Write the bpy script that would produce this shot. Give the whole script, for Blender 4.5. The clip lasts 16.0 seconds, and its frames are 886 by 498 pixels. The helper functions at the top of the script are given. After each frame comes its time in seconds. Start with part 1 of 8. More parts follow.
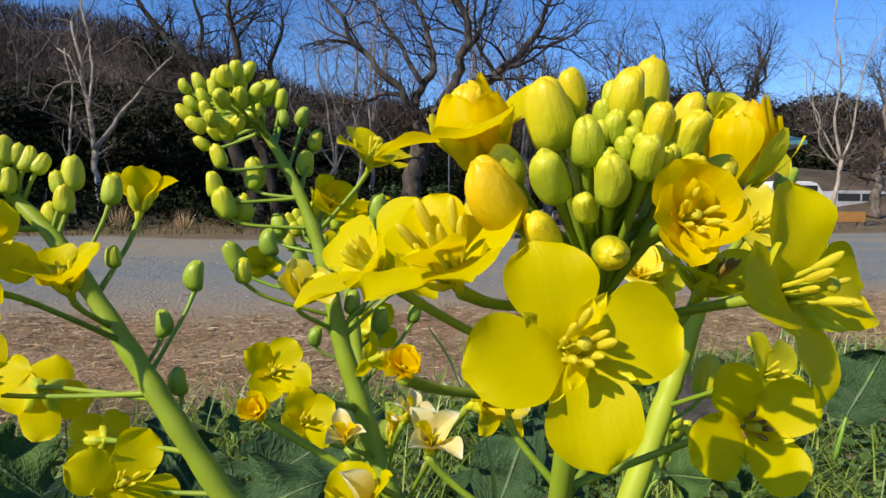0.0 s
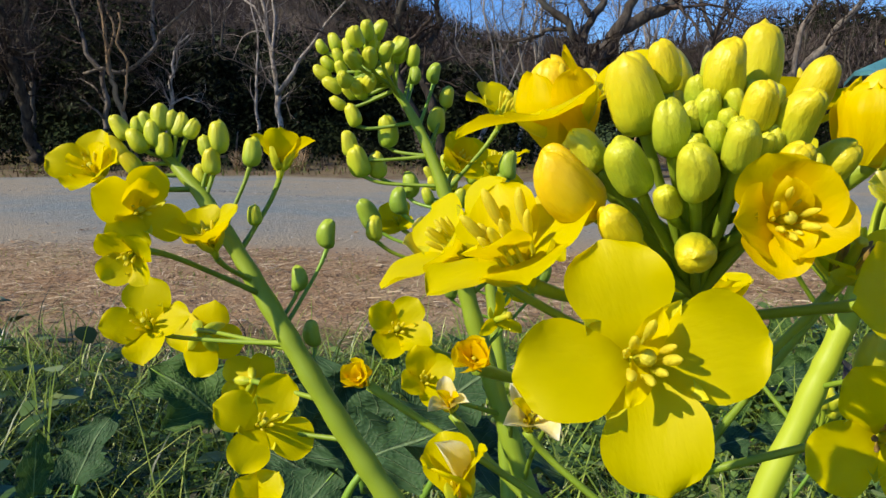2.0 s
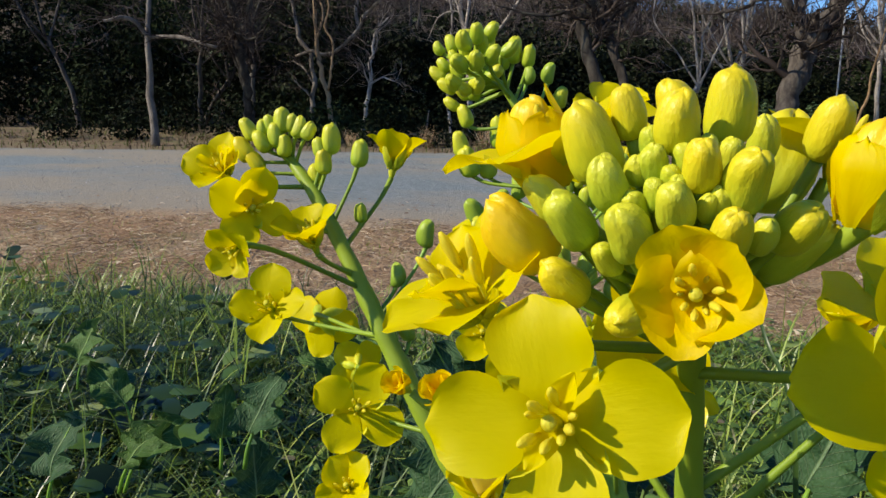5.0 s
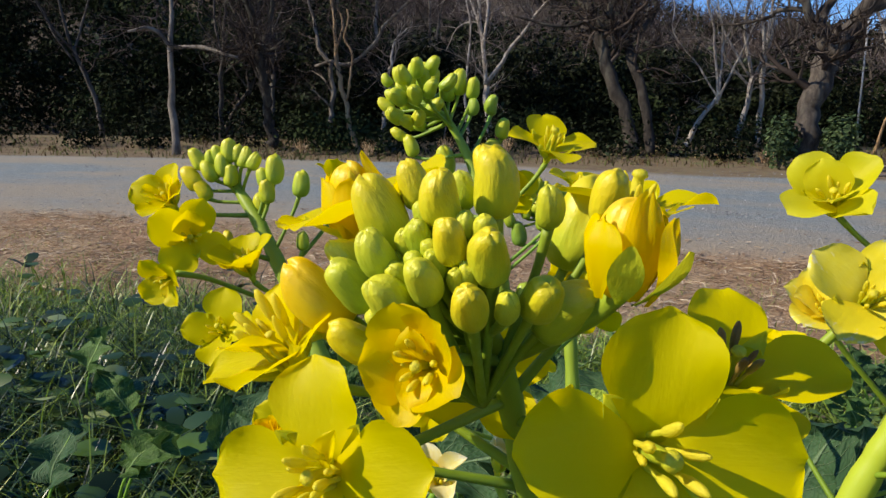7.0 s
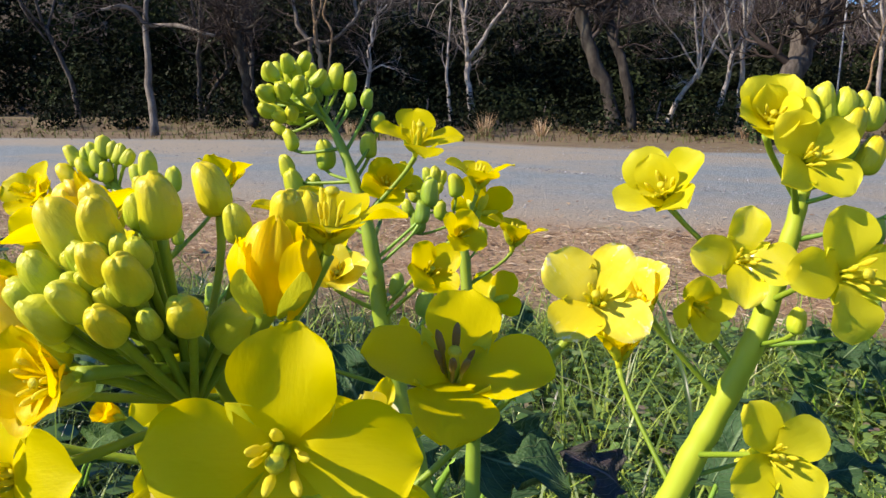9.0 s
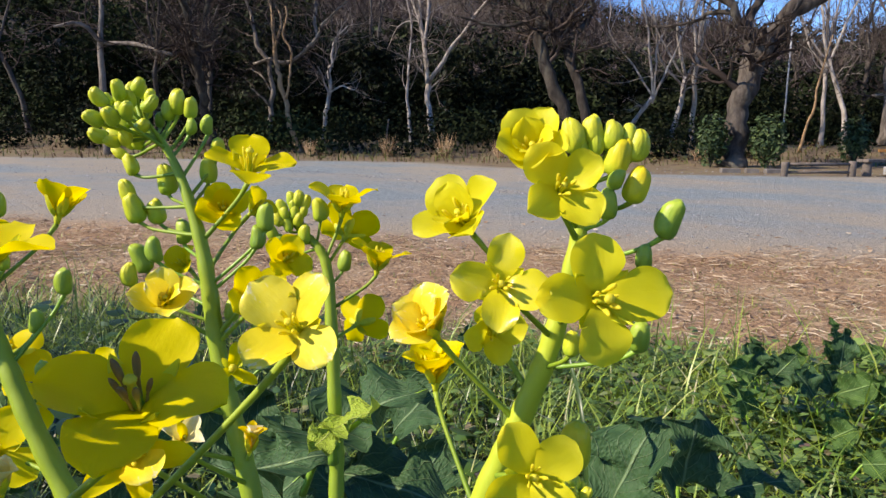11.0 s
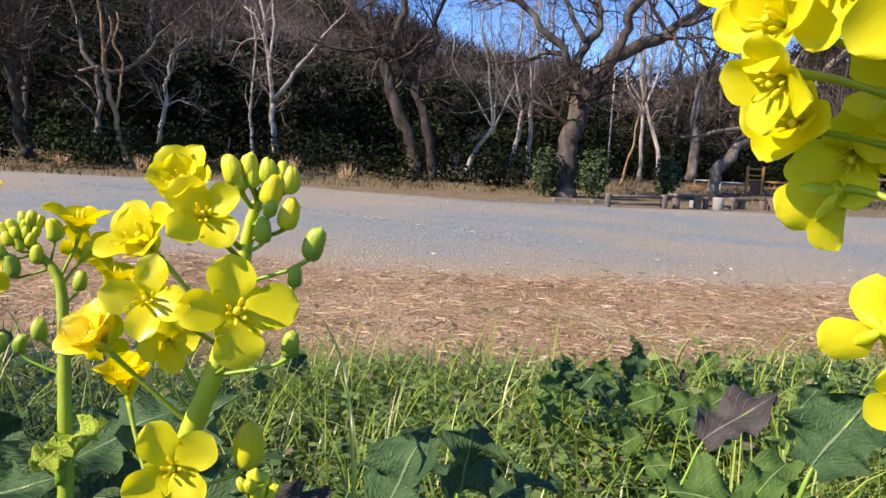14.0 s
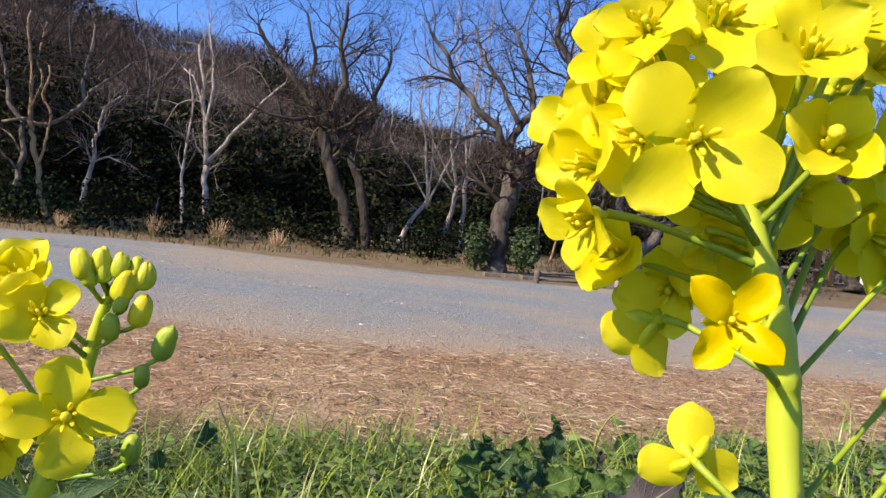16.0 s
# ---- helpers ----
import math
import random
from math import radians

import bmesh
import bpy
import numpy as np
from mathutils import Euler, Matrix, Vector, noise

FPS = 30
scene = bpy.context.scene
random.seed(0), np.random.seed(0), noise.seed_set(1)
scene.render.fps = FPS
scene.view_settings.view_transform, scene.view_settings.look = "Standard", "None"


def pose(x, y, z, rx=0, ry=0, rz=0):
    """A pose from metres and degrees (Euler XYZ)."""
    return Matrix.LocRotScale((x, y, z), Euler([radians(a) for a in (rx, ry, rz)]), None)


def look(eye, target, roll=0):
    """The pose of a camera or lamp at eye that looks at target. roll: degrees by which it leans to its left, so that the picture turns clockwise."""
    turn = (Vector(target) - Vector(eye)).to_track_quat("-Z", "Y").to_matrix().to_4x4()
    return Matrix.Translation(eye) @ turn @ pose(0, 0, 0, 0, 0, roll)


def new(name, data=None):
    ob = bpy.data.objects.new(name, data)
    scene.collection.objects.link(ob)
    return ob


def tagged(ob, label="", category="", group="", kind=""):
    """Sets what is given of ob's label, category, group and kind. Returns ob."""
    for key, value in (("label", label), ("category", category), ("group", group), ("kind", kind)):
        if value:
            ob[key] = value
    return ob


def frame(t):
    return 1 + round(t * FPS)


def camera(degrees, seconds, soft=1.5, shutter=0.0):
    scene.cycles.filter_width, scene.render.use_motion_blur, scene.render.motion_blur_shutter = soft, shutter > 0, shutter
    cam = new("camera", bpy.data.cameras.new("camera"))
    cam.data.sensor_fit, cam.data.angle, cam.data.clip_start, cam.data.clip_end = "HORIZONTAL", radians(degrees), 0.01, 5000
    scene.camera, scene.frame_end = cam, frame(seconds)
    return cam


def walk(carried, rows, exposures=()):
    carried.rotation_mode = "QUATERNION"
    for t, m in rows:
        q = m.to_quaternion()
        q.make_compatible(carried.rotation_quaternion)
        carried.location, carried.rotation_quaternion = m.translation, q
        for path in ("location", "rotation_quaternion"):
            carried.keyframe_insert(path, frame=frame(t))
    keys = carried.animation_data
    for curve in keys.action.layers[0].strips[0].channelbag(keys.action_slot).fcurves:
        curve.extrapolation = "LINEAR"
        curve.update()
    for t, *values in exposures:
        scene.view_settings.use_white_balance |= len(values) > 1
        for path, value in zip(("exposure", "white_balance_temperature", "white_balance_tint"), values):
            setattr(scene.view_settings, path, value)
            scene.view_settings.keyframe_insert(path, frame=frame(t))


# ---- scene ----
cam = camera(65.25, 16.0)
PATH = [
    (0, (0.0160, 0.0036, 0.5492), (-0.4216, 1.9515, 0.4299), 0.36),
    (0.5, (0.0163, 0.0056, 0.5518), (-0.5242, 1.9234, 0.3795), 0.32),
    (1, (0.0193, 0.0066, 0.5520), (-0.6007, 1.8966, 0.3437), 0.20),
    (1.5, (0.0204, 0.0083, 0.5529), (-0.7252, 1.8477, 0.3065), 0.19),
    (2, (0.0236, 0.0096, 0.5539), (-0.8477, 1.7862, 0.2631), -0.00),
    (2.5, (0.0255, 0.0112, 0.5546), (-0.9447, 1.7290, 0.2263), 0.00),
    (3, (0.0284, 0.0121, 0.5560), (-1.0146, 1.6814, 0.2015), 0.11),
    (3.5, (0.0318, 0.0153, 0.5557), (-1.0742, 1.6398, 0.1845), 0.14),
    (4, (0.0354, 0.0160, 0.5578), (-1.1457, 1.5866, 0.1858), 0.18),
    (4.2, (0.0367, 0.0170, 0.5581), (-1.1736, 1.5661, 0.1899), 0.27),
    (6.3, (0.0507, 0.0269, 0.5648), (-1.3008, 1.4620, 0.2270), 0.62),
    (6.5, (0.0526, 0.0284, 0.5653), (-1.2979, 1.4646, 0.2286), 0.68),
    (7, (0.0593, 0.0315, 0.5659), (-1.2797, 1.4809, 0.2399), 0.78),
    (7.5, (0.0647, 0.0336, 0.5656), (-1.2654, 1.4901, 0.2344), 0.87),
    (8, (0.0740, 0.0360, 0.5659), (-1.2354, 1.5049, 0.2085), 0.90),
    (8.5, (0.0796, 0.0400, 0.5671), (-1.2238, 1.5081, 0.1851), 0.81),
    (9, (0.0846, 0.0487, 0.5706), (-1.2137, 1.5200, 0.1838), 0.27),
    (9.2, (0.0874, 0.0498, 0.5712), (-1.2097, 1.5239, 0.1912), 0.29),
    (11.3, (0.1194, 0.0711, 0.5725), (-1.0720, 1.6468, 0.2600), 0.64),
    (11.5, (0.1238, 0.0716, 0.5718), (-1.0448, 1.6664, 0.2702), 0.55),
    (12, (0.1310, 0.0751, 0.5691), (-0.9826, 1.7108, 0.2787), 0.73),
    (12.5, (0.1396, 0.0754, 0.5691), (-0.9042, 1.7557, 0.2743), 0.88),
    (13, (0.1468, 0.0748, 0.5712), (-0.8519, 1.7822, 0.2758), 1.25),
    (13.5, (0.1539, 0.0739, 0.5731), (-0.7789, 1.8195, 0.2852), 2.16),
    (14, (0.1598, 0.0728, 0.5766), (-0.6959, 1.8637, 0.3303), 3.06),
    (14.5, (0.1622, 0.0746, 0.5783), (-0.6358, 1.8960, 0.3646), 3.64),
    (15, (0.1655, 0.0755, 0.5809), (-0.5848, 1.9205, 0.3991), 4.34),
    (15.5, (0.1693, 0.0786, 0.5824), (-0.5438, 1.9433, 0.4625), 5.31),
    (16, (0.1746, 0.0791, 0.5858), (-0.5219, 1.9537, 0.5578), 5.65),
]
walk(cam, [(t, look(eye, aim, roll)) for t, eye, aim, roll in PATH], [(0, 0.55, 7600, 9.5), (3, 0.68, 7500, 7), (6.5, 0.57, 7450, 8.5), (9, 1.08, 7500, 14), (12.5, 1.06, 7650, 15), (14, 1.27, 7850, 17.5), (16, 1.16, 8000, 18.5)])

# ---- light ----
SUN_FROM = Vector((-0.47, -0.66, 0.58)).normalized()
world = bpy.data.worlds.new("world")
scene.world = world
world.use_nodes = True
sky = world.node_tree.nodes.new("ShaderNodeTexSky")
sky.sky_type = "NISHITA"
sky.sun_disc = False
sky.sun_elevation = math.asin(SUN_FROM.z)
sky.sun_rotation = math.atan2(SUN_FROM.x, SUN_FROM.y)
sky.altitude = 2500
sky.air_density = 1.0
sky.dust_density = 0.0
sky.ozone_density = 3.0
deep = world.node_tree.nodes.new("ShaderNodeHueSaturation")
deep.inputs["Hue"].default_value = 0.512
deep.inputs["Saturation"].default_value = 1.3
deep.inputs["Value"].default_value = 1.68
world.node_tree.links.new(sky.outputs[0], deep.inputs["Color"])
world.node_tree.links.new(deep.outputs[0], world.node_tree.nodes["Background"].inputs[0])
world.node_tree.nodes["Background"].inputs[1].default_value = 0.085
sun = new("sun", bpy.data.lights.new("sun", "SUN"))
sun.data.energy = 3.75
sun.data.angle = radians(0.53)
sun.data.color = (1.0, 0.95, 0.87)
sun.matrix_world = look(SUN_FROM * 50, (0, 0, 0))


# ---- materials ----
def material(name, rough=0.6, spec=0.5):
    m = bpy.data.materials.new(name)
    m.use_nodes = True
    bsdf = m.node_tree.nodes["Principled BSDF"]
    bsdf.inputs["Roughness"].default_value = rough
    bsdf.inputs["Specular IOR Level"].default_value = spec
    return m, m.node_tree.nodes, m.node_tree.links, bsdf


def coords(nodes, links, kind, scale):
    tc = nodes.new("ShaderNodeTexCoord")
    mp = nodes.new("ShaderNodeMapping")
    mp.inputs["Scale"].default_value = scale if isinstance(scale, tuple) else (scale,) * 3
    links.new(tc.outputs[kind], mp.inputs[0])
    return mp.outputs[0]


def noise_tex(nodes, links, vec, scale=1.0, detail=4.0, rough=0.55):
    n = nodes.new("ShaderNodeTexNoise")
    n.inputs["Scale"].default_value = scale
    n.inputs["Detail"].default_value = detail
    n.inputs["Roughness"].default_value = rough
    if vec is not None:
        links.new(vec, n.inputs["Vector"])
    return n.outputs["Fac"]


def ramp(nodes, links, fac, *stops):
    r = nodes.new("ShaderNodeValToRGB")
    while len(r.color_ramp.elements) < len(stops):
        r.color_ramp.elements.new(0.5)
    for e, (p, c) in zip(r.color_ramp.elements, stops):
        e.position, e.color = p, (*c, 1)
    links.new(fac, r.inputs[0])
    return r.outputs[0]


def mix(nodes, links, fac, a, b, mode="MIX"):
    n = nodes.new("ShaderNodeMix")
    n.data_type, n.blend_type = "RGBA", mode
    for sock, v in ((n.inputs[0], fac), (n.inputs[6], a), (n.inputs[7], b)):
        if isinstance(v, (int, float)):
            sock.default_value = v
        elif isinstance(v, tuple):
            sock.default_value = (*v, 1)
        else:
            links.new(v, sock)
    return n.outputs[2]


def arith(nodes, links, op, a, b=0.0, clamp=False):
    n = nodes.new("ShaderNodeMath")
    n.operation, n.use_clamp = op, clamp
    for sock, v in ((n.inputs[0], a), (n.inputs[1], b)):
        if isinstance(v, (int, float)):
            sock.default_value = v
        else:
            links.new(v, sock)
    return n.outputs[0]


def bump(nodes, links, bsdf, height, strength=0.3, dist=0.001):
    b = nodes.new("ShaderNodeBump")
    b.inputs["Strength"].default_value = strength
    b.inputs["Distance"].default_value = dist
    links.new(height, b.inputs["Height"])
    links.new(b.outputs[0], bsdf.inputs["Normal"])
    return b.outputs[0]


def thin(m, nodes, links, bsdf, colour, share, normal=None):
    """Light shines through a thin sheet."""
    tr = nodes.new("ShaderNodeBsdfTranslucent")
    links.new(colour, tr.inputs[0])
    if normal is not None:
        links.new(normal, tr.inputs["Normal"])
    ms = nodes.new("ShaderNodeMixShader")
    ms.inputs[0].default_value = share
    links.new(bsdf.outputs[0], ms.inputs[1])
    links.new(tr.outputs[0], ms.inputs[2])
    links.new(ms.outputs[0], nodes["Material Output"].inputs[0])


def petal_material(name, base, tip, claw, share=0.36, edge=None, glow=(0.95, 0.70, 0.004), rough=0.5, spec=0.2):
    m, n, l, b = material(name, rough, spec)
    uv = coords(n, l, "UV", 1.0)
    sep = n.new("ShaderNodeSeparateXYZ")
    l.new(uv, sep.inputs[0])
    col = ramp(n, l, sep.outputs[0], (0.0, claw), (0.3, base), (0.75, base), (1.0, tip))
    blotch = noise_tex(n, l, coords(n, l, "UV", (3, 2, 1)), 2.0, 3)
    info = n.new("ShaderNodeObjectInfo")
    vary = arith(n, l, "ADD", arith(n, l, "MULTIPLY", blotch, 0.6), arith(n, l, "MULTIPLY", info.outputs["Random"], 0.4))
    col = mix(n, l, ramp(n, l, vary, (0.35, (0, 0, 0)), (0.75, (1, 1, 1))), col, mix(n, l, 0.6, col, tip))
    if edge:
        wear = noise_tex(n, l, coords(n, l, "UV", (2, 3, 1)), 3.0, 3)
        wear = arith(n, l, "ADD", wear, arith(n, l, "MULTIPLY", sep.outputs[0], 0.35))
        col = mix(n, l, ramp(n, l, wear, (0.88, (0, 0, 0)), (1.02, (0.8, 0.8, 0.8))), col, edge)
    l.new(col, b.inputs["Base Color"])
    fibre = noise_tex(n, l, coords(n, l, "UV", (2.5, 22, 1)), 1.0, 4, 0.6)
    crease = noise_tex(n, l, coords(n, l, "UV", (3, 5, 1)), 1.0, 3)
    h = arith(n, l, "ADD", arith(n, l, "MULTIPLY", fibre, 0.22), crease)
    nm = bump(n, l, b, h, 0.22, 0.0005)
    thin(m, n, l, b, mix(n, l, 0.6, col, glow), share, nm)
    return m


PETAL = petal_material("petal_yellow", (0.81, 0.69, 0.004), (0.83, 0.715, 0.006), (0.70, 0.66, 0.018), 0.52)
# lemon copy of the yellow petal, brighter light tinted into its colour
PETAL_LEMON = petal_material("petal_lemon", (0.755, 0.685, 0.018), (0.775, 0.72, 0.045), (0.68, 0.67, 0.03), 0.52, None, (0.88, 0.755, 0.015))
PETAL_ORANGE = petal_material("petal_orange", (0.86, 0.655, 0.004), (0.87, 0.62, 0.005), (0.76, 0.63, 0.02), 0.52)
PETAL_GOLD = petal_material("petal_gold", (0.88, 0.70, 0.006), (0.89, 0.68, 0.008), (0.82, 0.70, 0.02), 0.52)
PETAL_PALE = petal_material("petal_pale", (0.86, 0.70, 0.03), (0.88, 0.78, 0.12), (0.70, 0.68, 0.05), 0.36, (0.88, 0.86, 0.66))
PETAL_GLOSSY = petal_material("petal_glossy", (0.80, 0.71, 0.020), (0.83, 0.76, 0.08), (0.70, 0.68, 0.04), 0.44, None, (0.90, 0.76, 0.02), 0.26, 0.6)
PETAL_WHITE = petal_material("petal_withered", (0.80, 0.68, 0.22), (0.85, 0.82, 0.62), (0.75, 0.50, 0.05), 0.4, (0.88, 0.86, 0.78))


def green_material(name, low, high, dark, share=0.0, rough=0.42):
    """Stems and buds: colour runs along the piece, differs from piece to piece."""
    m, n, l, b = material(name, rough, 0.4)
    g = coords(n, l, "Generated", 1.0)
    sep = n.new("ShaderNodeSeparateXYZ")
    l.new(g, sep.inputs[0])
    info = n.new("ShaderNodeObjectInfo")
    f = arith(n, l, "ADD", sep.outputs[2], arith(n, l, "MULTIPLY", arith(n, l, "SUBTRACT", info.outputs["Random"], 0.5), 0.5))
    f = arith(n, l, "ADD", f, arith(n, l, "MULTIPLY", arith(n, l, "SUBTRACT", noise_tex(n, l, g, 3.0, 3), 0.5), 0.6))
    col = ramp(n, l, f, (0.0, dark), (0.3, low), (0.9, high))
    l.new(col, b.inputs["Base Color"])
    h = arith(n, l, "ADD", noise_tex(n, l, coords(n, l, "Generated", (7, 7, 1.6)), 1.0, 3, 0.55), arith(n, l, "MULTIPLY", noise_tex(n, l, g, 4.0, 3), 1.6))
    nm = bump(n, l, b, h, 0.3, 0.0004)
    b.inputs["Subsurface Weight"].default_value = 0.0
    if share:
        thin(m, n, l, b, col, share, nm)
    return m


BUD = green_material("bud_green", (0.46, 0.54, 0.035), (0.64, 0.62, 0.038), (0.31, 0.44, 0.032), 0.15)
BUD_RIPE = green_material("bud_yellow", (0.63, 0.60, 0.026), (0.75, 0.60, 0.020), (0.46, 0.54, 0.036), 0.18)
BUD_ORANGE = green_material("bud_orange", (0.84, 0.64, 0.02), (0.88, 0.58, 0.015), (0.62, 0.62, 0.04), 0.2)
BUD_DARK = green_material("bud_dark_green", (0.22, 0.34, 0.035), (0.34, 0.45, 0.045), (0.15, 0.26, 0.03), 0.08)
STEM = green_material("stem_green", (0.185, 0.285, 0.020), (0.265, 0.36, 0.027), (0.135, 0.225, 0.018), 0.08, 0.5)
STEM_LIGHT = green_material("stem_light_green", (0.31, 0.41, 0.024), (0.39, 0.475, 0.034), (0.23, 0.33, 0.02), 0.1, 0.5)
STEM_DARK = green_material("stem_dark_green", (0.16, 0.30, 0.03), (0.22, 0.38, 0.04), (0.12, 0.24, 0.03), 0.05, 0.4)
STAMEN = green_material("stamen_yellow", (0.84, 0.79, 0.06), (0.87, 0.75, 0.05), (0.74, 0.75, 0.06), 0.45, 0.6)
STAMEN_BROWN = green_material("stamen_brown", (0.40, 0.28, 0.05), (0.22, 0.13, 0.04), (0.55, 0.50, 0.05), 0.05, 0.7)
PISTIL = green_material("pistil_green", (0.52, 0.60, 0.04), (0.74, 0.66, 0.04), (0.40, 0.52, 0.04), 0.35, 0.5)
SEPAL = green_material("sepal_green", (0.60, 0.64, 0.03), (0.78, 0.72, 0.03), (0.44, 0.54, 0.03), 0.3, 0.5)


def leaf_material(name, a, b_col, vein, share=0.2, rough=0.6):
    m, n, l, b = material(name, rough, 0.15)
    uv = coords(n, l, "UV", 1.0)
    sep = n.new("ShaderNodeSeparateXYZ")
    l.new(uv, sep.inputs[0])
    big = noise_tex(n, l, uv, 3.0, 4)
    col = ramp(n, l, big, (0.3, a), (0.7, b_col))
    side = arith(n, l, "ABSOLUTE", arith(n, l, "SUBTRACT", sep.outputs[1], 0.5))
    mid = ramp(n, l, side, (0.012, (1, 1, 1)), (0.03, (0, 0, 0)))
    k = arith(n, l, "SUBTRACT", sep.outputs[0], arith(n, l, "MULTIPLY", side, 0.9))
    rib = arith(n, l, "ABSOLUTE", arith(n, l, "SUBTRACT", arith(n, l, "FRACT", arith(n, l, "MULTIPLY", k, 7.0)), 0.5))
    ribs = ramp(n, l, rib, (0.02, (1, 1, 1)), (0.06, (0, 0, 0)))
    veins = arith(n, l, "MAXIMUM", mid, arith(n, l, "MULTIPLY", ribs, 0.6))
    col = mix(n, l, veins, col, vein)
    l.new(col, b.inputs["Base Color"])
    net = n.new("ShaderNodeTexVoronoi")
    net.inputs["Scale"].default_value = 24.0
    l.new(uv, net.inputs["Vector"])
    h = arith(n, l, "SUBTRACT", arith(n, l, "ADD", arith(n, l, "MULTIPLY", net.outputs["Distance"], -0.5), big), veins)
    nm = bump(n, l, b, h, 0.8, 0.002)
    thin(m, n, l, b, col, share, nm)
    return m


LEAF = leaf_material("leaf_green", (0.038, 0.086, 0.020), (0.086, 0.165, 0.038), (0.19, 0.29, 0.10))
LEAF_BLUE = leaf_material("leaf_blue_green", (0.023, 0.056, 0.021), (0.054, 0.114, 0.043), (0.14, 0.21, 0.10), 0.12)
LEAF_PURPLE = leaf_material("leaf_purple", (0.034, 0.044, 0.028), (0.080, 0.058, 0.064), (0.20, 0.165, 0.165), 0.12)
LEAF_BRIGHT = leaf_material("leaf_bright", (0.30, 0.42, 0.05), (0.42, 0.54, 0.08), (0.52, 0.60, 0.16), 0.3)


def blade_material(name, stops, share=0.25, rough=0.5, spec=0.35, clump=None):
    m, n, l, b = material(name, rough, spec)
    geo = n.new("ShaderNodeNewGeometry")
    col = ramp(n, l, geo.outputs["Random Per Island"], *stops)
    col = mix(n, l, noise_tex(n, l, coords(n, l, "Object", 1.0), 40.0, 2), mix(n, l, 1.0, col, (0.7, 0.7, 0.7), "MULTIPLY"), col)
    if clump:
        size, tint = clump
        spot = ramp(n, l, noise_tex(n, l, coords(n, l, "Object", 1.0), size, 3), (0.52, (0, 0, 0)), (0.68, (1, 1, 1)))
        col = mix(n, l, spot, col, mix(n, l, 0.7, col, tint))
    l.new(col, b.inputs["Base Color"])
    thin(m, n, l, b, col, share)
    return m


GRASS = blade_material("grass", ((0.0, (0.07, 0.125, 0.018)), (0.35, (0.18, 0.285, 0.034)), (0.75, (0.33, 0.445, 0.060)), (0.93, (0.45, 0.53, 0.10)), (1.0, (0.66, 0.58, 0.36))), 0.3, 0.4, 0.5)
STRAW = blade_material("straw", ((0.0, (0.11, 0.06, 0.032)), (0.4, (0.32, 0.19, 0.10)), (0.75, (0.54, 0.38, 0.22)), (1.0, (0.82, 0.68, 0.48))), 0.1, 0.8)
WEED = blade_material("weed_leaves", ((0.0, (0.07, 0.13, 0.03)), (0.5, (0.14, 0.25, 0.055)), (0.85, (0.23, 0.34, 0.09)), (1.0, (0.23, 0.15, 0.12))))
# thicket green darkened to hold the shade of the bare crowns above
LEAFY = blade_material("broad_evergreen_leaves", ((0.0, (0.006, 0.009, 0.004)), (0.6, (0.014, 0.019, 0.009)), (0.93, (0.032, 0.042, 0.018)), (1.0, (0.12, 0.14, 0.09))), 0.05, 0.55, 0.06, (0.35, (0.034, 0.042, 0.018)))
# leaf green taken near black: the wood's deep shade is in the colour
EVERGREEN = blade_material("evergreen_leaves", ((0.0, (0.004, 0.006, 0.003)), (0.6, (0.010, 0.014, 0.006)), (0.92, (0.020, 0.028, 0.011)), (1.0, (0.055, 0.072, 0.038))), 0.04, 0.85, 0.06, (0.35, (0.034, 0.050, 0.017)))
SHRUB_GREEN = blade_material("shrub_leaves", ((0.0, (0.02, 0.038, 0.014)), (0.6, (0.045, 0.08, 0.028)), (1.0, (0.11, 0.16, 0.06))), 0.15, 0.6, 0.25)
# weed green darkened so that its colour carries the shade beside the bed
WEED_SHADED = blade_material("shaded_weed_leaves", ((0.0, (0.010, 0.024, 0.006)), (0.5, (0.028, 0.062, 0.012)), (0.85, (0.08, 0.155, 0.026)), (1.0, (0.34, 0.42, 0.17))), 0.2, 0.36, 0.4)
SCRUB = blade_material("scrub", ((0.0, (0.07, 0.042, 0.025)), (0.35, (0.145, 0.09, 0.05)), (0.6, (0.085, 0.105, 0.03)), (0.85, (0.15, 0.17, 0.05)), (1.0, (0.26, 0.175, 0.10))), 0.15, 0.8, 0.1)
TWIG = blade_material("bare_twigs", ((0.0, (0.062, 0.047, 0.043)), (0.6, (0.105, 0.079, 0.073)), (0.95, (0.165, 0.128, 0.115)), (1.0, (0.30, 0.255, 0.23))), 0.0, 0.9, 0.05)
PALE_TWIG = blade_material("pale_twigs", ((0.0, (0.11, 0.088, 0.078)), (0.6, (0.21, 0.175, 0.153)), (1.0, (0.40, 0.35, 0.31))), 0.0, 0.9, 0.05)
CROWN_TWIG = blade_material("dark_twigs", ((0.0, (0.030, 0.023, 0.020)), (0.6, (0.060, 0.046, 0.040)), (0.95, (0.105, 0.083, 0.071)), (1.0, (0.22, 0.185, 0.16))), 0.0, 0.9, 0.05)
PEBBLE = blade_material("pebbles", ((0.0, (0.12, 0.122, 0.12)), (0.6, (0.21, 0.21, 0.205)), (0.95, (0.30, 0.295, 0.285)), (1.0, (0.50, 0.49, 0.47))), 0.0, 0.9)


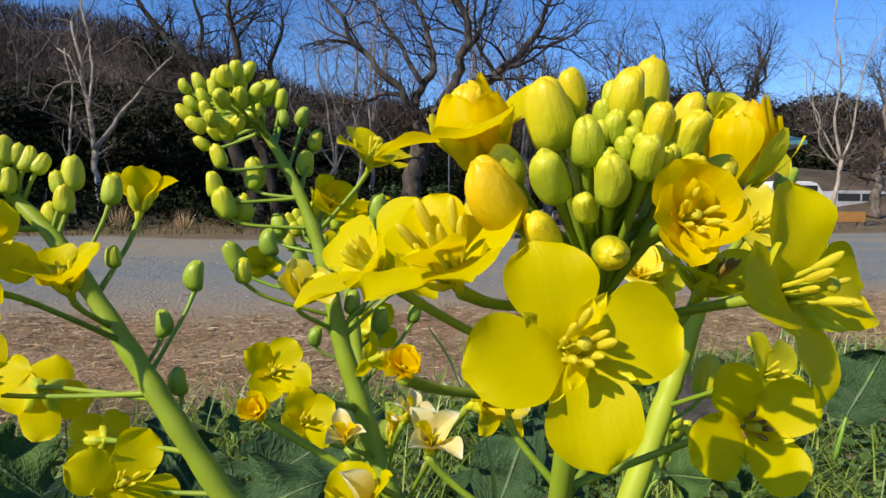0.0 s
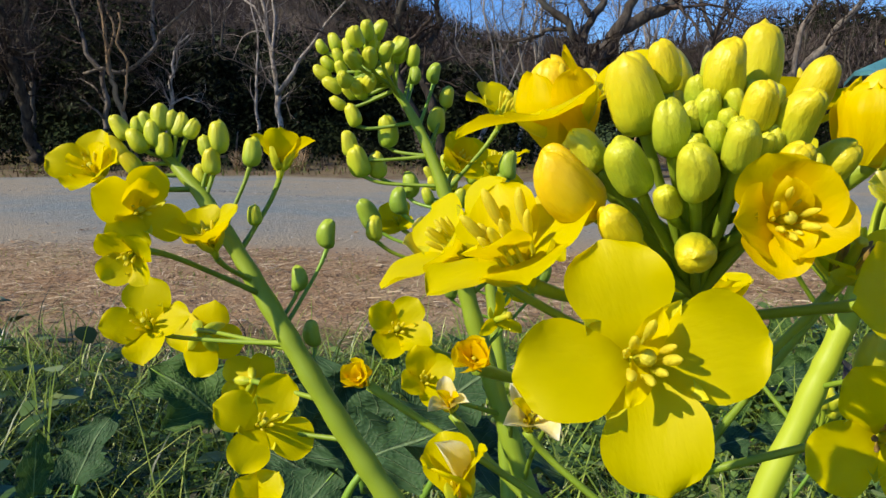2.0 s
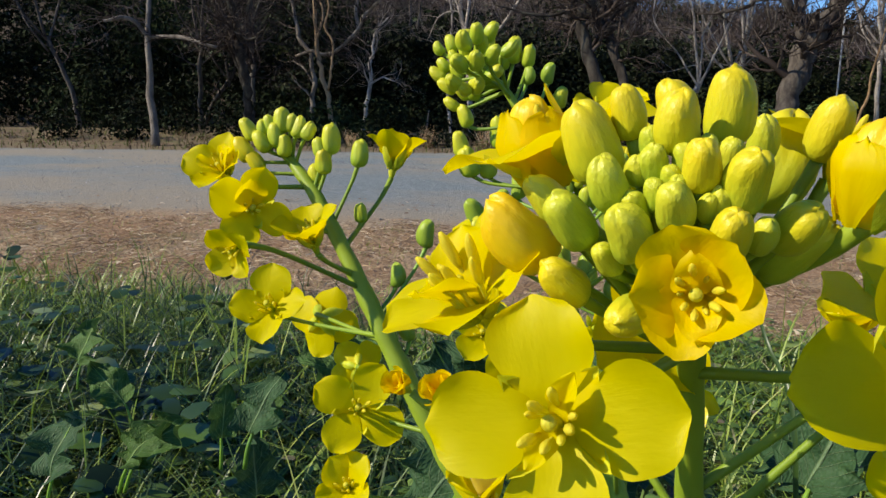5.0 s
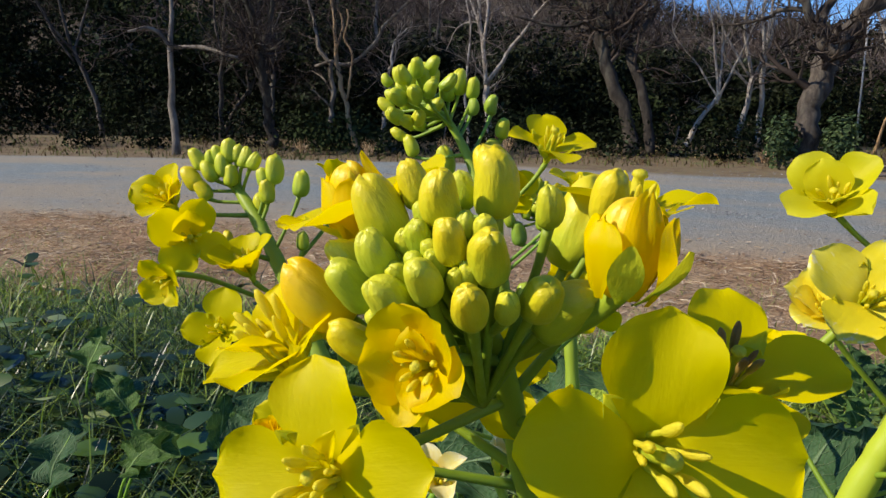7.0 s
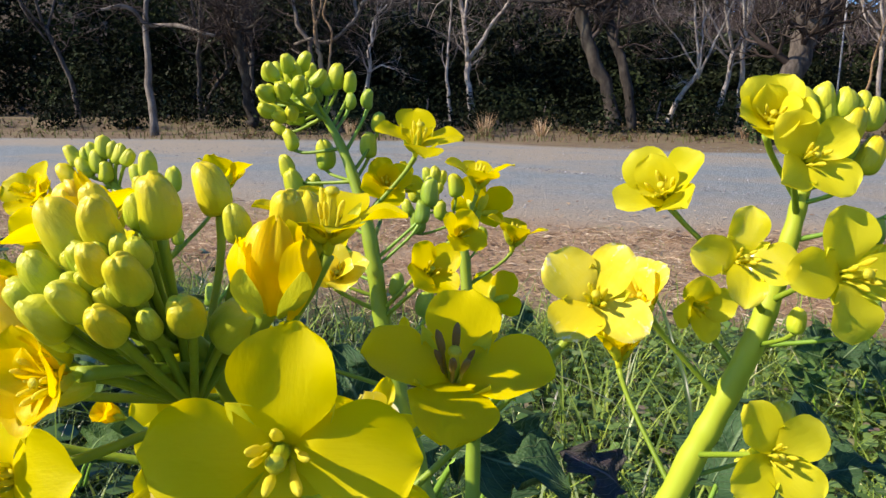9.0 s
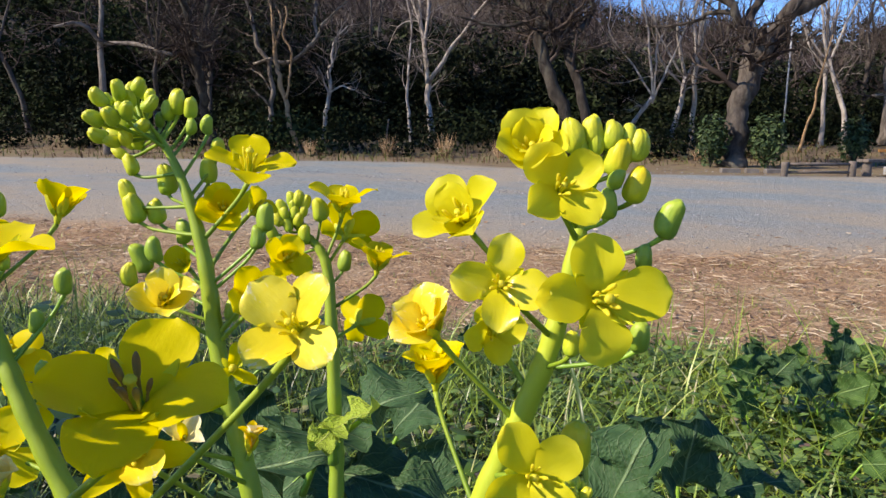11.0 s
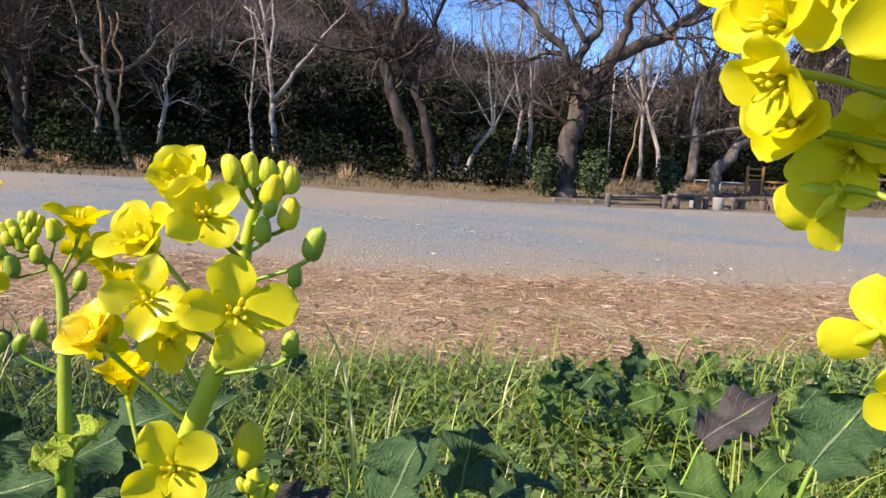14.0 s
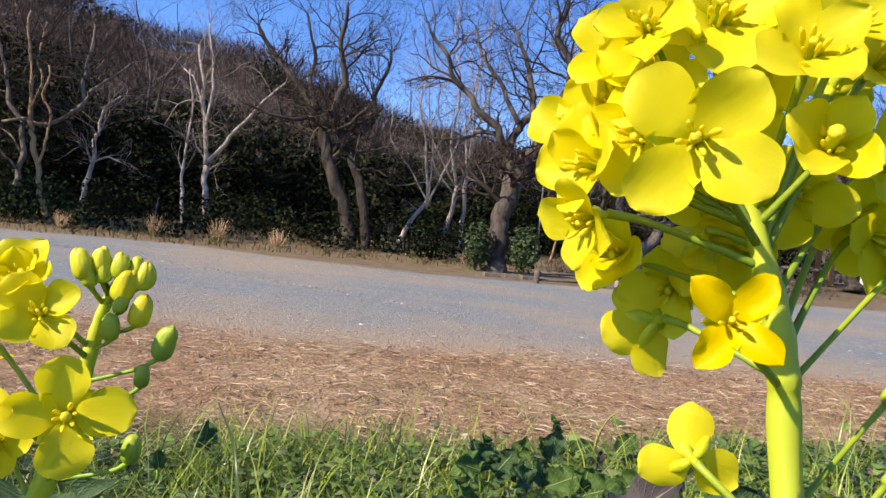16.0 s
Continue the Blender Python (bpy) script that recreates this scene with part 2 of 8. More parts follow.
def bark(name, a, b_col, c, patch=None):
    m, n, l, b = material(name, 0.9, 0.2)
    o = coords(n, l, "Object", (1, 1, 0.35))
    f = noise_tex(n, l, o, 7.0, 6, 0.65)
    col = ramp(n, l, f, (0.3, a), (0.5, b_col), (0.75, c))
    if patch:
        col = mix(n, l, ramp(n, l, noise_tex(n, l, o, 2.2, 3), (0.52, (0, 0, 0)), (0.62, (1, 1, 1))), col, patch)
    l.new(col, b.inputs["Base Color"])
    bump(n, l, b, noise_tex(n, l, coords(n, l, "Object", (1, 1, 0.3)), 18.0, 6, 0.7), 0.8, 0.03)
    return m


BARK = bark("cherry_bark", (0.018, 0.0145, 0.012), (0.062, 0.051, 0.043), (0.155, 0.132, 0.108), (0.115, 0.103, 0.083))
BARK_DARK = bark("dark_cherry_bark", (0.012, 0.0095, 0.008), (0.034, 0.028, 0.023), (0.085, 0.072, 0.058), (0.07, 0.063, 0.05))
BARK_GREY = bark("grey_bark", (0.060, 0.049, 0.040), (0.160, 0.134, 0.110), (0.29, 0.25, 0.205))
BARK_PALE = bark("pale_bark", (0.16, 0.13, 0.11), (0.37, 0.32, 0.275), (0.60, 0.55, 0.485))
BARK_TAN = bark("tan_bark", (0.17, 0.11, 0.06), (0.31, 0.20, 0.11), (0.42, 0.30, 0.18))


# one sheet of ground: turf, worn dry turf, gravel, bank, by the distance from the bed's edge
def ground_material():
    m, n, l, b = material("ground", 0.95, 0.15)
    tc = n.new("ShaderNodeTexCoord")
    pos = tc.outputs["Object"]
    sep = n.new("ShaderNodeSeparateXYZ")
    l.new(pos, sep.inputs[0])
    across = arith(n, l, "ADD", arith(n, l, "MULTIPLY", sep.outputs[0], -0.44), arith(n, l, "MULTIPLY", sep.outputs[1], 0.898))
    far_across = arith(n, l, "ADD", arith(n, l, "MULTIPLY", sep.outputs[0], -0.62), arith(n, l, "MULTIPLY", sep.outputs[1], 0.78))
    wob = arith(n, l, "MULTIPLY", arith(n, l, "SUBTRACT", noise_tex(n, l, pos, 0.9, 5, 0.65), 0.5), 1.3)
    wide = arith(n, l, "MULTIPLY", arith(n, l, "SUBTRACT", noise_tex(n, l, pos, 0.22, 3), 0.5), 2.4)
    a1 = arith(n, l, "ADD", across, wob)
    fine = noise_tex(n, l, pos, 60.0, 6, 0.7)
    mid = noise_tex(n, l, pos, 9.0, 5, 0.6)
    big = noise_tex(n, l, pos, 1.4, 4, 0.6)
    # soil toned down as well, shade among the weeds put into it
    soil = ramp(n, l, mid, (0.3, (0.032, 0.034, 0.015)), (0.7, (0.085, 0.095, 0.034)))
    dry = mix(n, l, ramp(n, l, big, (0.4, (0, 0, 0)), (0.6, (1, 1, 1))), ramp(n, l, fine, (0.3, (0.17, 0.10, 0.055)), (0.7, (0.44, 0.28, 0.16))), ramp(n, l, fine, (0.3, (0.22, 0.15, 0.085)), (0.7, (0.52, 0.38, 0.23))))
    dry = mix(n, l, ramp(n, l, noise_tex(n, l, pos, 2.6, 4), (0.6, (0, 0, 0)), (0.75, (0.6, 0.6, 0.6))), dry, (0.15, 0.16, 0.06))
    stone = n.new("ShaderNodeTexVoronoi")
    stone.inputs["Scale"].default_value = 55.0
    l.new(pos, stone.inputs["Vector"])
    gravel = ramp(n, l, fine, (0.25, (0.106, 0.128, 0.128)), (0.75, (0.220, 0.258, 0.258)))
    gravel = mix(n, l, ramp(n, l, stone.outputs["Color"], (0.45, (0, 0, 0)), (0.95, (0.5, 0.5, 0.5))), gravel, (0.41, 0.43, 0.42))
    tan = ramp(n, l, fine, (0.3, (0.215, 0.180, 0.128)), (0.7, (0.385, 0.328, 0.245)))
    band = ramp(n, l, noise_tex(n, l, coords(n, l, "Object", (0.22, 0.30, 1)), 1.0, 5, 0.65), (0.42, (0, 0, 0)), (0.58, (0.85, 0.85, 0.85)))
    gravel = mix(n, l, band, gravel, tan)
    col = mix(n, l, ramp(n, l, arith(n, l, "MULTIPLY", a1, 0.1), (0.165, (0, 0, 0)), (0.215, (1, 1, 1))), soil, dry)
    col = mix(n, l, ramp(n, l, arith(n, l, "MULTIPLY", a1, 0.1), (0.34, (0, 0, 0)), (0.40, (1, 1, 1))), col, tan)
    col = mix(n, l, ramp(n, l, arith(n, l, "MULTIPLY", arith(n, l, "ADD", a1, arith(n, l, "MULTIPLY", wide, 0.4)), 0.1), (0.40, (0, 0, 0)), (0.47, (1, 1, 1))), col, gravel)
    nearer = arith(n, l, "MULTIPLY", arith(n, l, "MULTIPLY", arith(n, l, "ADD", sep.outputs[0], 9.0), 0.2, True), 3.2)
    edge = arith(n, l, "ADD", arith(n, l, "ADD", far_across, nearer), arith(n, l, "MULTIPLY", wob, 0.5))
    verge = ramp(n, l, noise_tex(n, l, pos, 3.0, 5, 0.7), (0.35, (0.10, 0.07, 0.045)), (0.52, (0.19, 0.14, 0.085)), (0.7, (0.12, 0.14, 0.05)))
    col = mix(n, l, ramp(n, l, arith(n, l, "MULTIPLY", edge, 0.02), (0.270, (0, 0, 0)), (0.280, (1, 1, 1))), col, verge)
    l.new(col, b.inputs["Base Color"])
    h = arith(n, l, "ADD", fine, arith(n, l, "MULTIPLY", stone.outputs["Distance"], 0.6))
    bump(n, l, b, h, 0.9, 0.012)
    return m


GROUND = ground_material()


def plain(name, lo, hi, scale, rough, spec=0.4, rel=0.002):
    m, n, l, b = material(name, rough, spec)
    o = coords(n, l, "Object", 1.0)
    f = noise_tex(n, l, o, scale, 5, 0.65)
    l.new(ramp(n, l, f, (0.3, lo), (0.7, hi)), b.inputs["Base Color"])
    bump(n, l, b, f, 0.4, rel)
    return m


WOOD_GREY = plain("weathered_wood", (0.085, 0.07, 0.056), (0.19, 0.155, 0.13), 9.0, 0.85, 0.2, 0.01)
WOOD_ORANGE = plain("orange_timber", (0.30, 0.135, 0.035), (0.43, 0.21, 0.06), 6.0, 0.55)
KERB_STONE = plain("kerb_stone", (0.10, 0.088, 0.078), (0.19, 0.17, 0.15), 8.0, 0.9, 0.2)
WOOD_RED = plain("red_brown_board", (0.10, 0.035, 0.022), (0.17, 0.06, 0.04), 6.0, 0.6)
CONCRETE = plain("concrete", (0.19, 0.185, 0.175), (0.30, 0.29, 0.27), 8.0, 0.9, 0.2)
METAL_PALE = plain("pale_metal", (0.30, 0.31, 0.33), (0.42, 0.43, 0.45), 3.0, 0.35)
PAINT_TEAL = plain("teal_roof", (0.05, 0.20, 0.22), (0.09, 0.28, 0.30), 5.0, 0.4)
PAINT_WHITE = plain("white_paint", (0.70, 0.71, 0.72), (0.80, 0.80, 0.80), 3.0, 0.4)
DARK_RUBBER = plain("dark_rubber", (0.02, 0.02, 0.02), (0.04, 0.04, 0.04), 5.0, 0.7)
GLASS_DARK = plain("dark_glass", (0.02, 0.025, 0.03), (0.03, 0.035, 0.04), 2.0, 0.08, 0.8)


# ---- helpers for meshes ----
POSE = {}


def thing(name, at, label, category, group="", kind=""):
    ob = new(name)
    ob.empty_display_size = 0.02
    POSE[ob] = Matrix.Translation(at)
    ob.matrix_basis = POSE[ob]
    return tagged(ob, label, category, group, kind)


def put(name, mesh, parent, m, label=""):
    """A part on the given mesh, at the pose m in the world."""
    ob = new(name, mesh)
    ob.parent = parent
    ob.matrix_basis = POSE[parent].inverted() @ m
    POSE[ob] = m
    return tagged(ob, label)


def mesh_of(name, verts, faces, mat, uvs=None, smooth=True):
    me = bpy.data.meshes.new(name)
    me.from_pydata([tuple(v) for v in verts], [], faces)
    me.materials.append(mat)
    if uvs is not None:
        layer = me.uv_layers.new(name="uv")
        idx = np.empty(len(me.loops), dtype=np.int32)
        me.loops.foreach_get("vertex_index", idx)
        layer.data.foreach_set("uv", np.asarray(uvs, dtype=np.float32)[idx].ravel())
    if smooth:
        me.polygons.foreach_set("use_smooth", [True] * len(me.polygons))
    me.update()
    return me


def axes(n, u=None):
    """A turn whose z runs along n and whose x lies nearest to u."""
    z = Vector(n).normalized()
    u = Vector(u) if u is not None else Vector((0.31, 0.17, 0.93))
    x = u - z * u.dot(z)
    if x.length < 1e-4:
        x = z.orthogonal()
    x.normalize()
    return Matrix((x, z.cross(x), z)).transposed().to_4x4()


def spline(points, steps):
    """Catmull-Rom through points of any size."""
    p = [np.array(q, dtype=float) for q in points]
    p = [2 * p[0] - p[1]] + p + [2 * p[-1] - p[-2]]
    out = []
    for i in range(1, len(p) - 2):
        for k in range(steps):
            t = k / steps
            out.append(0.5 * (2 * p[i] + (p[i + 1] - p[i - 1]) * t + (2 * p[i - 1] - 5 * p[i] + 4 * p[i + 1] - p[i + 2]) * t * t + (3 * p[i] - p[i - 1] - 3 * p[i + 1] + p[i + 2]) * t ** 3))
    out.append(p[-2])
    return out


def tube_into(verts, faces, path, sides=8, rib=0.0, cap=True):
    """Adds a tube along rows of x, y, z, radius."""
    start = len(verts)
    last = None
    for i, q in enumerate(path):
        a, b = path[max(0, i - 1)], path[min(len(path) - 1, i + 1)]
        d = Vector(b[:3]) - Vector(a[:3])
        d = d.normalized() if d.length > 1e-9 else Vector((0, 0, 1))
        x = (last - d * last.dot(d)) if last is not None else d.orthogonal()
        x = x.normalized() if x.length > 1e-6 else d.orthogonal().normalized()
        last = x
        y = d.cross(x)
        for k in range(sides):
            w = 2 * math.pi * k / sides
            r = q[3] * (1 + (rib if k % 2 else 0))
            c = Vector(q[:3]) + (x * math.cos(w) + y * math.sin(w)) * r
            verts.append(c[:])
    rows = len(path)
    for i in range(rows - 1):
        for k in range(sides):
            j = start + i * sides
            faces.append((j + k, j + (k + 1) % sides, j + sides + (k + 1) % sides, j + sides + k))
    if cap:
        faces.append(tuple(start + (rows - 1) * sides + k for k in range(sides)))
        faces.append(tuple(start + sides - 1 - k for k in range(sides)))


def lathe(profile, sides, shape=None):
    """Verts and faces of a body round z from rows of z, radius; shape(angle, z) scales the radius."""
    verts, faces = [], []
    for z, r in profile:
        for k in range(sides):
            w = 2 * math.pi * k / sides
            f = shape(w, z) if shape else 1
            verts.append((r * f * math.cos(w), r * f * math.sin(w), z))
    for i in range(len(profile) - 1):
        for k in range(sides):
            j = i * sides
            faces.append((j + k, j + (k + 1) % sides, j + sides + (k + 1) % sides, j + sides + k))
    faces.append(tuple(range(sides))[::-1])
    faces.append(tuple((len(profile) - 1) * sides + k for k in range(sides)))
    return verts, faces


def boxes(parts):
    """Verts and faces of bevelled-looking boxes: centre, size, turn about z in degrees."""
    verts, faces = [], []
    for (cx, cy, cz), (sx, sy, sz), turn in parts:
        s = len(verts)
        c, d = math.cos(radians(turn)), math.sin(radians(turn))
        e = min(sx, sy, sz) * 0.08
        for z, i in ((-sz / 2, e), (-sz / 2 + e, 0), (sz / 2 - e, 0), (sz / 2, e)):
            for x, y in ((-1, -1), (1, -1), (1, 1), (-1, 1)):
                px, py = x * (sx / 2 - i), y * (sy / 2 - i)
                verts.append((cx + px * c - py * d, cy + px * d + py * c, cz + z))
        for r in range(3):
            for k in range(4):
                j = s + r * 4
                faces.append((j + k, j + (k + 1) % 4, j + 4 + (k + 1) % 4, j + 4 + k))
        faces.append((s + 3, s + 2, s + 1, s))
        faces.append((s + 12, s + 13, s + 14, s + 15))
    return verts, faces


# ---- the rape plants ----
def petal_mesh(name, mat, seed, wide=0.42, cup=0.10, curl=0.10, rows=15, cols=11):
    rng = random.Random(seed)
    verts, faces, uvs = [], [], []
    ph = [rng.uniform(0, 6.28) for _ in range(5)]
    skew = rng.uniform(-0.05, 0.05)
    notch = rng.uniform(0.0, 0.03)
    for i in range(rows):
        s = 1 - math.cos(math.pi / 2 * (i / (rows - 1)))
        s = 0.55 * s + 0.45 * math.sin(math.pi / 2 * i / (rows - 1))
        if s < 0.12:
            w = 0.125 + 0.10 * s
        elif s < 0.60:
            f = (s - 0.12) / 0.48
            w = 0.137 + (wide - 0.137) * math.sin(f * math.pi / 2) ** 1.3
        else:
            w = wide * math.sqrt(max(0.0, 1 - ((s - 0.60) / 0.405) ** 2.4))
        for j in range(cols):
            v = j / (cols - 1) * 2 - 1
            y = v * w + skew * s * s
            x = s - notch * (1 - abs(v)) * max(0, s - 0.9) * 10 - 0.03 * v * v * s
            z = 0.13 * math.sin(min(1, s / 0.30) * math.pi / 2) - curl * max(0, s - 0.5) ** 2 * 2.2
            z += cup * (v * w / wide) ** 2 * s
            edge = abs(v) ** 2 * s
            z += 0.034 * edge * math.sin(9 * s + ph[0] + 2 * v) + 0.026 * s * math.sin(5 * s + 3 * v + ph[1]) + 0.02 * edge * math.sin(14 * s + ph[2])
            y += 0.012 * math.sin(11 * s + ph[3]) * abs(v)
            verts.append((x, y, z))
            uvs.append((s, 0.5 + 0.5 * v * w / wide))
    for i in range(rows - 1):
        for j in range(cols - 1):
            a = i * cols + j
            faces.append((a, a + 1, a + cols + 1, a + cols))
    return mesh_of(name, verts, faces, mat, uvs)


PETALS = {
    "y": [petal_mesh("petal", PETAL, k, 0.385 + 0.02 * (k % 3), 0.10 + 0.07 * (k % 2), 0.04 + 0.04 * (k % 3)) for k in range(8)],
    "o": [petal_mesh("petal", PETAL_ORANGE, 20 + k, 0.45, 0.26, -0.06) for k in range(4)],
    "p": [petal_mesh("petal", PETAL_PALE, 30 + k, 0.38, 0.12, 0.10) for k in range(4)],
    "w": [petal_mesh("petal", PETAL_WHITE, 40 + k, 0.26, 0.30, 0.20) for k in range(3)],
    "g": [petal_mesh("petal", PETAL_GLOSSY, 90 + k, 0.36, 0.16, 0.06) for k in range(4)],
    "s": [petal_mesh("petal", PETAL_ORANGE, 50 + k, 0.20, 0.20, 0.22) for k in range(3)],
    "m": [petal_mesh("petal", PETAL_ORANGE, 55 + k, 0.28, 0.22, 0.18) for k in range(4)],
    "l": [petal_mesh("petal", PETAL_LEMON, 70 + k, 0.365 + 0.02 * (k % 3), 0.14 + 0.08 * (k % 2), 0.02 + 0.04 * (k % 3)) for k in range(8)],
    "t": [petal_mesh("petal", PETAL_GOLD, 80 + k, 0.24 + 0.05 * k, 0.22, 0.30) for k in range(3)],
    "n": [petal_mesh("petal", PETAL, 60 + k, 0.20, 0.20, 0.22) for k in range(3)],
}


def stamen_mesh(mat):
    verts, faces = [], []
    path = spline([(0.02, 0, 0, 0.046), (0.04, 0, 0.35, 0.042), (0.06, 0, 0.62, 0.040)], 3)
    tube_into(verts, faces, path, 6)
    tip = spline([(0.055, 0, 0.54, 0.036), (0.06, 0, 0.64, 0.066), (0.08, 0, 0.80, 0.078), (0.11, 0, 0.97, 0.066), (0.14, 0, 1.07, 0.022)], 2)
    tube_into(verts, faces, tip, 7)
    return mesh_of("stamen", verts, faces, mat)


STAMENS = {"y": stamen_mesh(STAMEN), "b": stamen_mesh(STAMEN_BROWN)}
v_, f_ = lathe([(0, 0.09), (0.1, 0.13), (0.55, 0.12), (0.8, 0.085), (0.86, 0.085), (0.92, 0.15), (1.0, 0.12), (1.03, 0.04)], 9)
PISTIL_MESH = mesh_of("pistil", v_, f_, PISTIL)
v_, f_ = lathe([(-0.22, 0.035), (-0.16, 0.06), (-0.05, 0.085), (0.06, 0.08), (0.1, 0.03)], 9)
RECEPTACLE = mesh_of("flower", v_, f_, SEPAL)


def sepal_mesh():
    verts, faces = [], []
    for i in range(7):
        s = i / 6
        w = 0.11 * math.sin(math.pi * min(1, 0.12 + 0.88 * s)) ** 0.7 + 0.004
        for j in range(5):
            v = j / 2 - 1
            verts.append((0.05 + 0.54 * s, v * w, -0.08 + 0.24 * s * s + 0.09 * v * v * (1 - s * 0.5)))
    for i in range(6):
        for j in range(4):
            a = i * 5 + j
            faces.append((a, a + 1, a + 6, a + 5))
    return mesh_of("sepal", verts, faces, SEPAL)


SEPAL_MESH = sepal_mesh()


def bud_mesh(name, mat, seed, sides=40, fat=0.38):
    """Four sepals closed over the petals: lumpy, lobed in section, with sunk seams and blunt tips that stand apart."""
    rng = random.Random(seed)
    lean, tw = rng.uniform(-0.10, 0.10), rng.uniform(-0.5, 0.5)
    rows = [(0.0, 0.30), (0.03, 0.58), (0.09, 0.80), (0.18, 0.94), (0.30, 1.0), (0.43, 1.0), (0.56, 0.96), (0.68, 0.90), (0.78, 0.82), (0.86, 0.72), (0.92, 0.60), (0.96, 0.46), (0.985, 0.30), (1.0, 0.10)]
    off = [rng.uniform(-0.06, 0.05) for _ in range(4)]
    tall = [rng.uniform(-0.07, 0.04) for _ in range(4)]
    ph = [rng.uniform(0, 6.28) for _ in range(4)]
    seams = [rng.uniform(-0.22, 0.22) for _ in range(4)]

    def lobe(w):
        w = w % (2 * math.pi)
        k = int(w / (math.pi / 2)) % 4
        f = w / (math.pi / 2) - k
        return k, max(0.0, math.sin(math.pi * f)), f

    def shape(w, z):
        k, s, _ = lobe(w + tw * z + seams[0] * math.sin(w + ph[0]))
        groove = 1 - min(1, s * 2.4)
        f = 1 - (0.035 + 0.13 * z ** 2.2) * groove * groove
        f *= 1 + off[k] * s + 0.05 * math.sin(3 * w + ph[1]) * math.sin(5 * z + ph[2])
        return f * (1 + 0.025 * math.sin(2 * w + ph[3]))

    verts, faces = lathe([(z, r * fat) for z, r in rows], sides, shape)
    out = []
    for x, y, z in verts:
        w = math.atan2(y, x)
        k, s, _ = lobe(w + tw * z + seams[0] * math.sin(w + ph[0]))
        up = max(0.0, (z - 0.6) / 0.4) ** 2
        dz = up * (tall[k] * s - 0.045 * (1 - s))
        out.append((x + lean * math.sin(math.pi * z), y + lean * 0.6 * z * z, z + dz))
    return mesh_of(name, out, faces, mat)


def wrap_mesh(name, mat, seed, half, top, fat=0.40, rows=12, cols=11):
    """A petal folded close round an opening bud."""
    rng = random.Random(seed)
    ph = [rng.uniform(0, 6.28) for _ in range(4)]
    verts, faces, uvs = [], [], []
    for i in range(rows):
        s = i / (rows - 1)
        z = 0.04 + top * (0.2 * s + 0.8 * math.sin(s * math.pi / 2))
        r = fat * (0.45 + 0.55 * math.sin(math.pi * min(1, 0.08 + z * 0.62)) ** 0.8) * (1 - 0.42 * max(0, z - 0.62) / 0.38)
        wide = half * (0.35 + 0.65 * min(1, s / 0.4)) * math.sqrt(max(0.03, 1 - max(0, (s - 0.55) / 0.47) ** 2.2))
        for j in range(cols):
            v = j / (cols - 1) * 2 - 1
            w = v * wide + 0.05 * math.sin(5 * s + ph[0])
            k = r * (1 + 0.06 * math.sin(4 * v + 3 * s + ph[1]) + 0.055 * math.sin(8 * v + 2 * s + ph[2]) * s + 0.05 * v * v * s)
            verts.append((k * math.cos(w), k * math.sin(w), z + 0.035 * s * math.sin(5 * v + ph[3])))
            uvs.append((0.3 + 0.7 * s, 0.5 + 0.5 * v))
    for i in range(rows - 1):
        for j in range(cols - 1):
            a = i * cols + j
            faces.append((a, a + 1, a + cols + 1, a + cols))
    return mesh_of(name, verts, faces, mat, uvs)


WRAPS = {
    "y": [wrap_mesh("petal", PETAL, 70 + k, 0.75 + 0.12 * k, (0.80, 0.94, 0.70)[k]) for k in range(3)],
    "o": [wrap_mesh("petal", PETAL_ORANGE, 80 + k, 0.75 + 0.12 * k, (0.98, 0.84, 0.92)[k]) for k in range(3)],
}


def long_sepal():
    verts, faces = [], []
    for i in range(9):
        s = i / 8
        wide = 0.36 * math.sin(math.pi * (0.10 + 0.86 * s)) ** 0.8
        r = 0.16 + 0.30 * math.sin(min(1, s * 1.25) * math.pi / 2) + 0.04 * s
        for j in range(7):
            v = j / 3 - 1
            verts.append((r * math.cos(v * wide) + 0.03 * v * v, r * math.sin(v * wide), 0.02 + 0.72 * s))
    for i in range(8):
        for j in range(6):
            a = i * 7 + j
            faces.append((a, a + 1, a + 8, a + 7))
    return mesh_of("sepal", verts, faces, SEPAL)


LONG_SEPAL = long_sepal()


BUDS = {
    "g": [bud_mesh("bud", BUD, k, 40, 0.315 + 0.015 * (k % 3)) for k in range(8)],
    "y": [bud_mesh("bud", BUD_RIPE, 10 + k, 40, 0.30 + 0.015 * (k % 3)) for k in range(7)],
    "o": [bud_mesh("bud", BUD_ORANGE, 20 + k, 40, 0.31) for k in range(3)],
    "d": [bud_mesh("bud", BUD_DARK, 30 + k, 16, 0.32) for k in range(2)],
}
RNG = random.Random(7)
AXIS = {}


def stalk(label, rows, mat=STEM, sides=14):
    """A flowering stalk from the ground up: rows of x, y, z, radius."""
    base = rows[0][:3]
    st = thing("rape_flower_stalk", base, label, "flower", "rape flowers in bloom")
    path = spline(rows, 8)
    AXIS[st] = path
    verts, faces = [], []
    local = [(q[0] - base[0], q[1] - base[1], q[2] - base[2], q[3] * (1 + 0.05 * math.sin(i * 1.3))) for i, q in enumerate(path)]
    tube_into(verts, faces, local, sides, -0.05)
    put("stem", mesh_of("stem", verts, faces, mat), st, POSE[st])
    return st


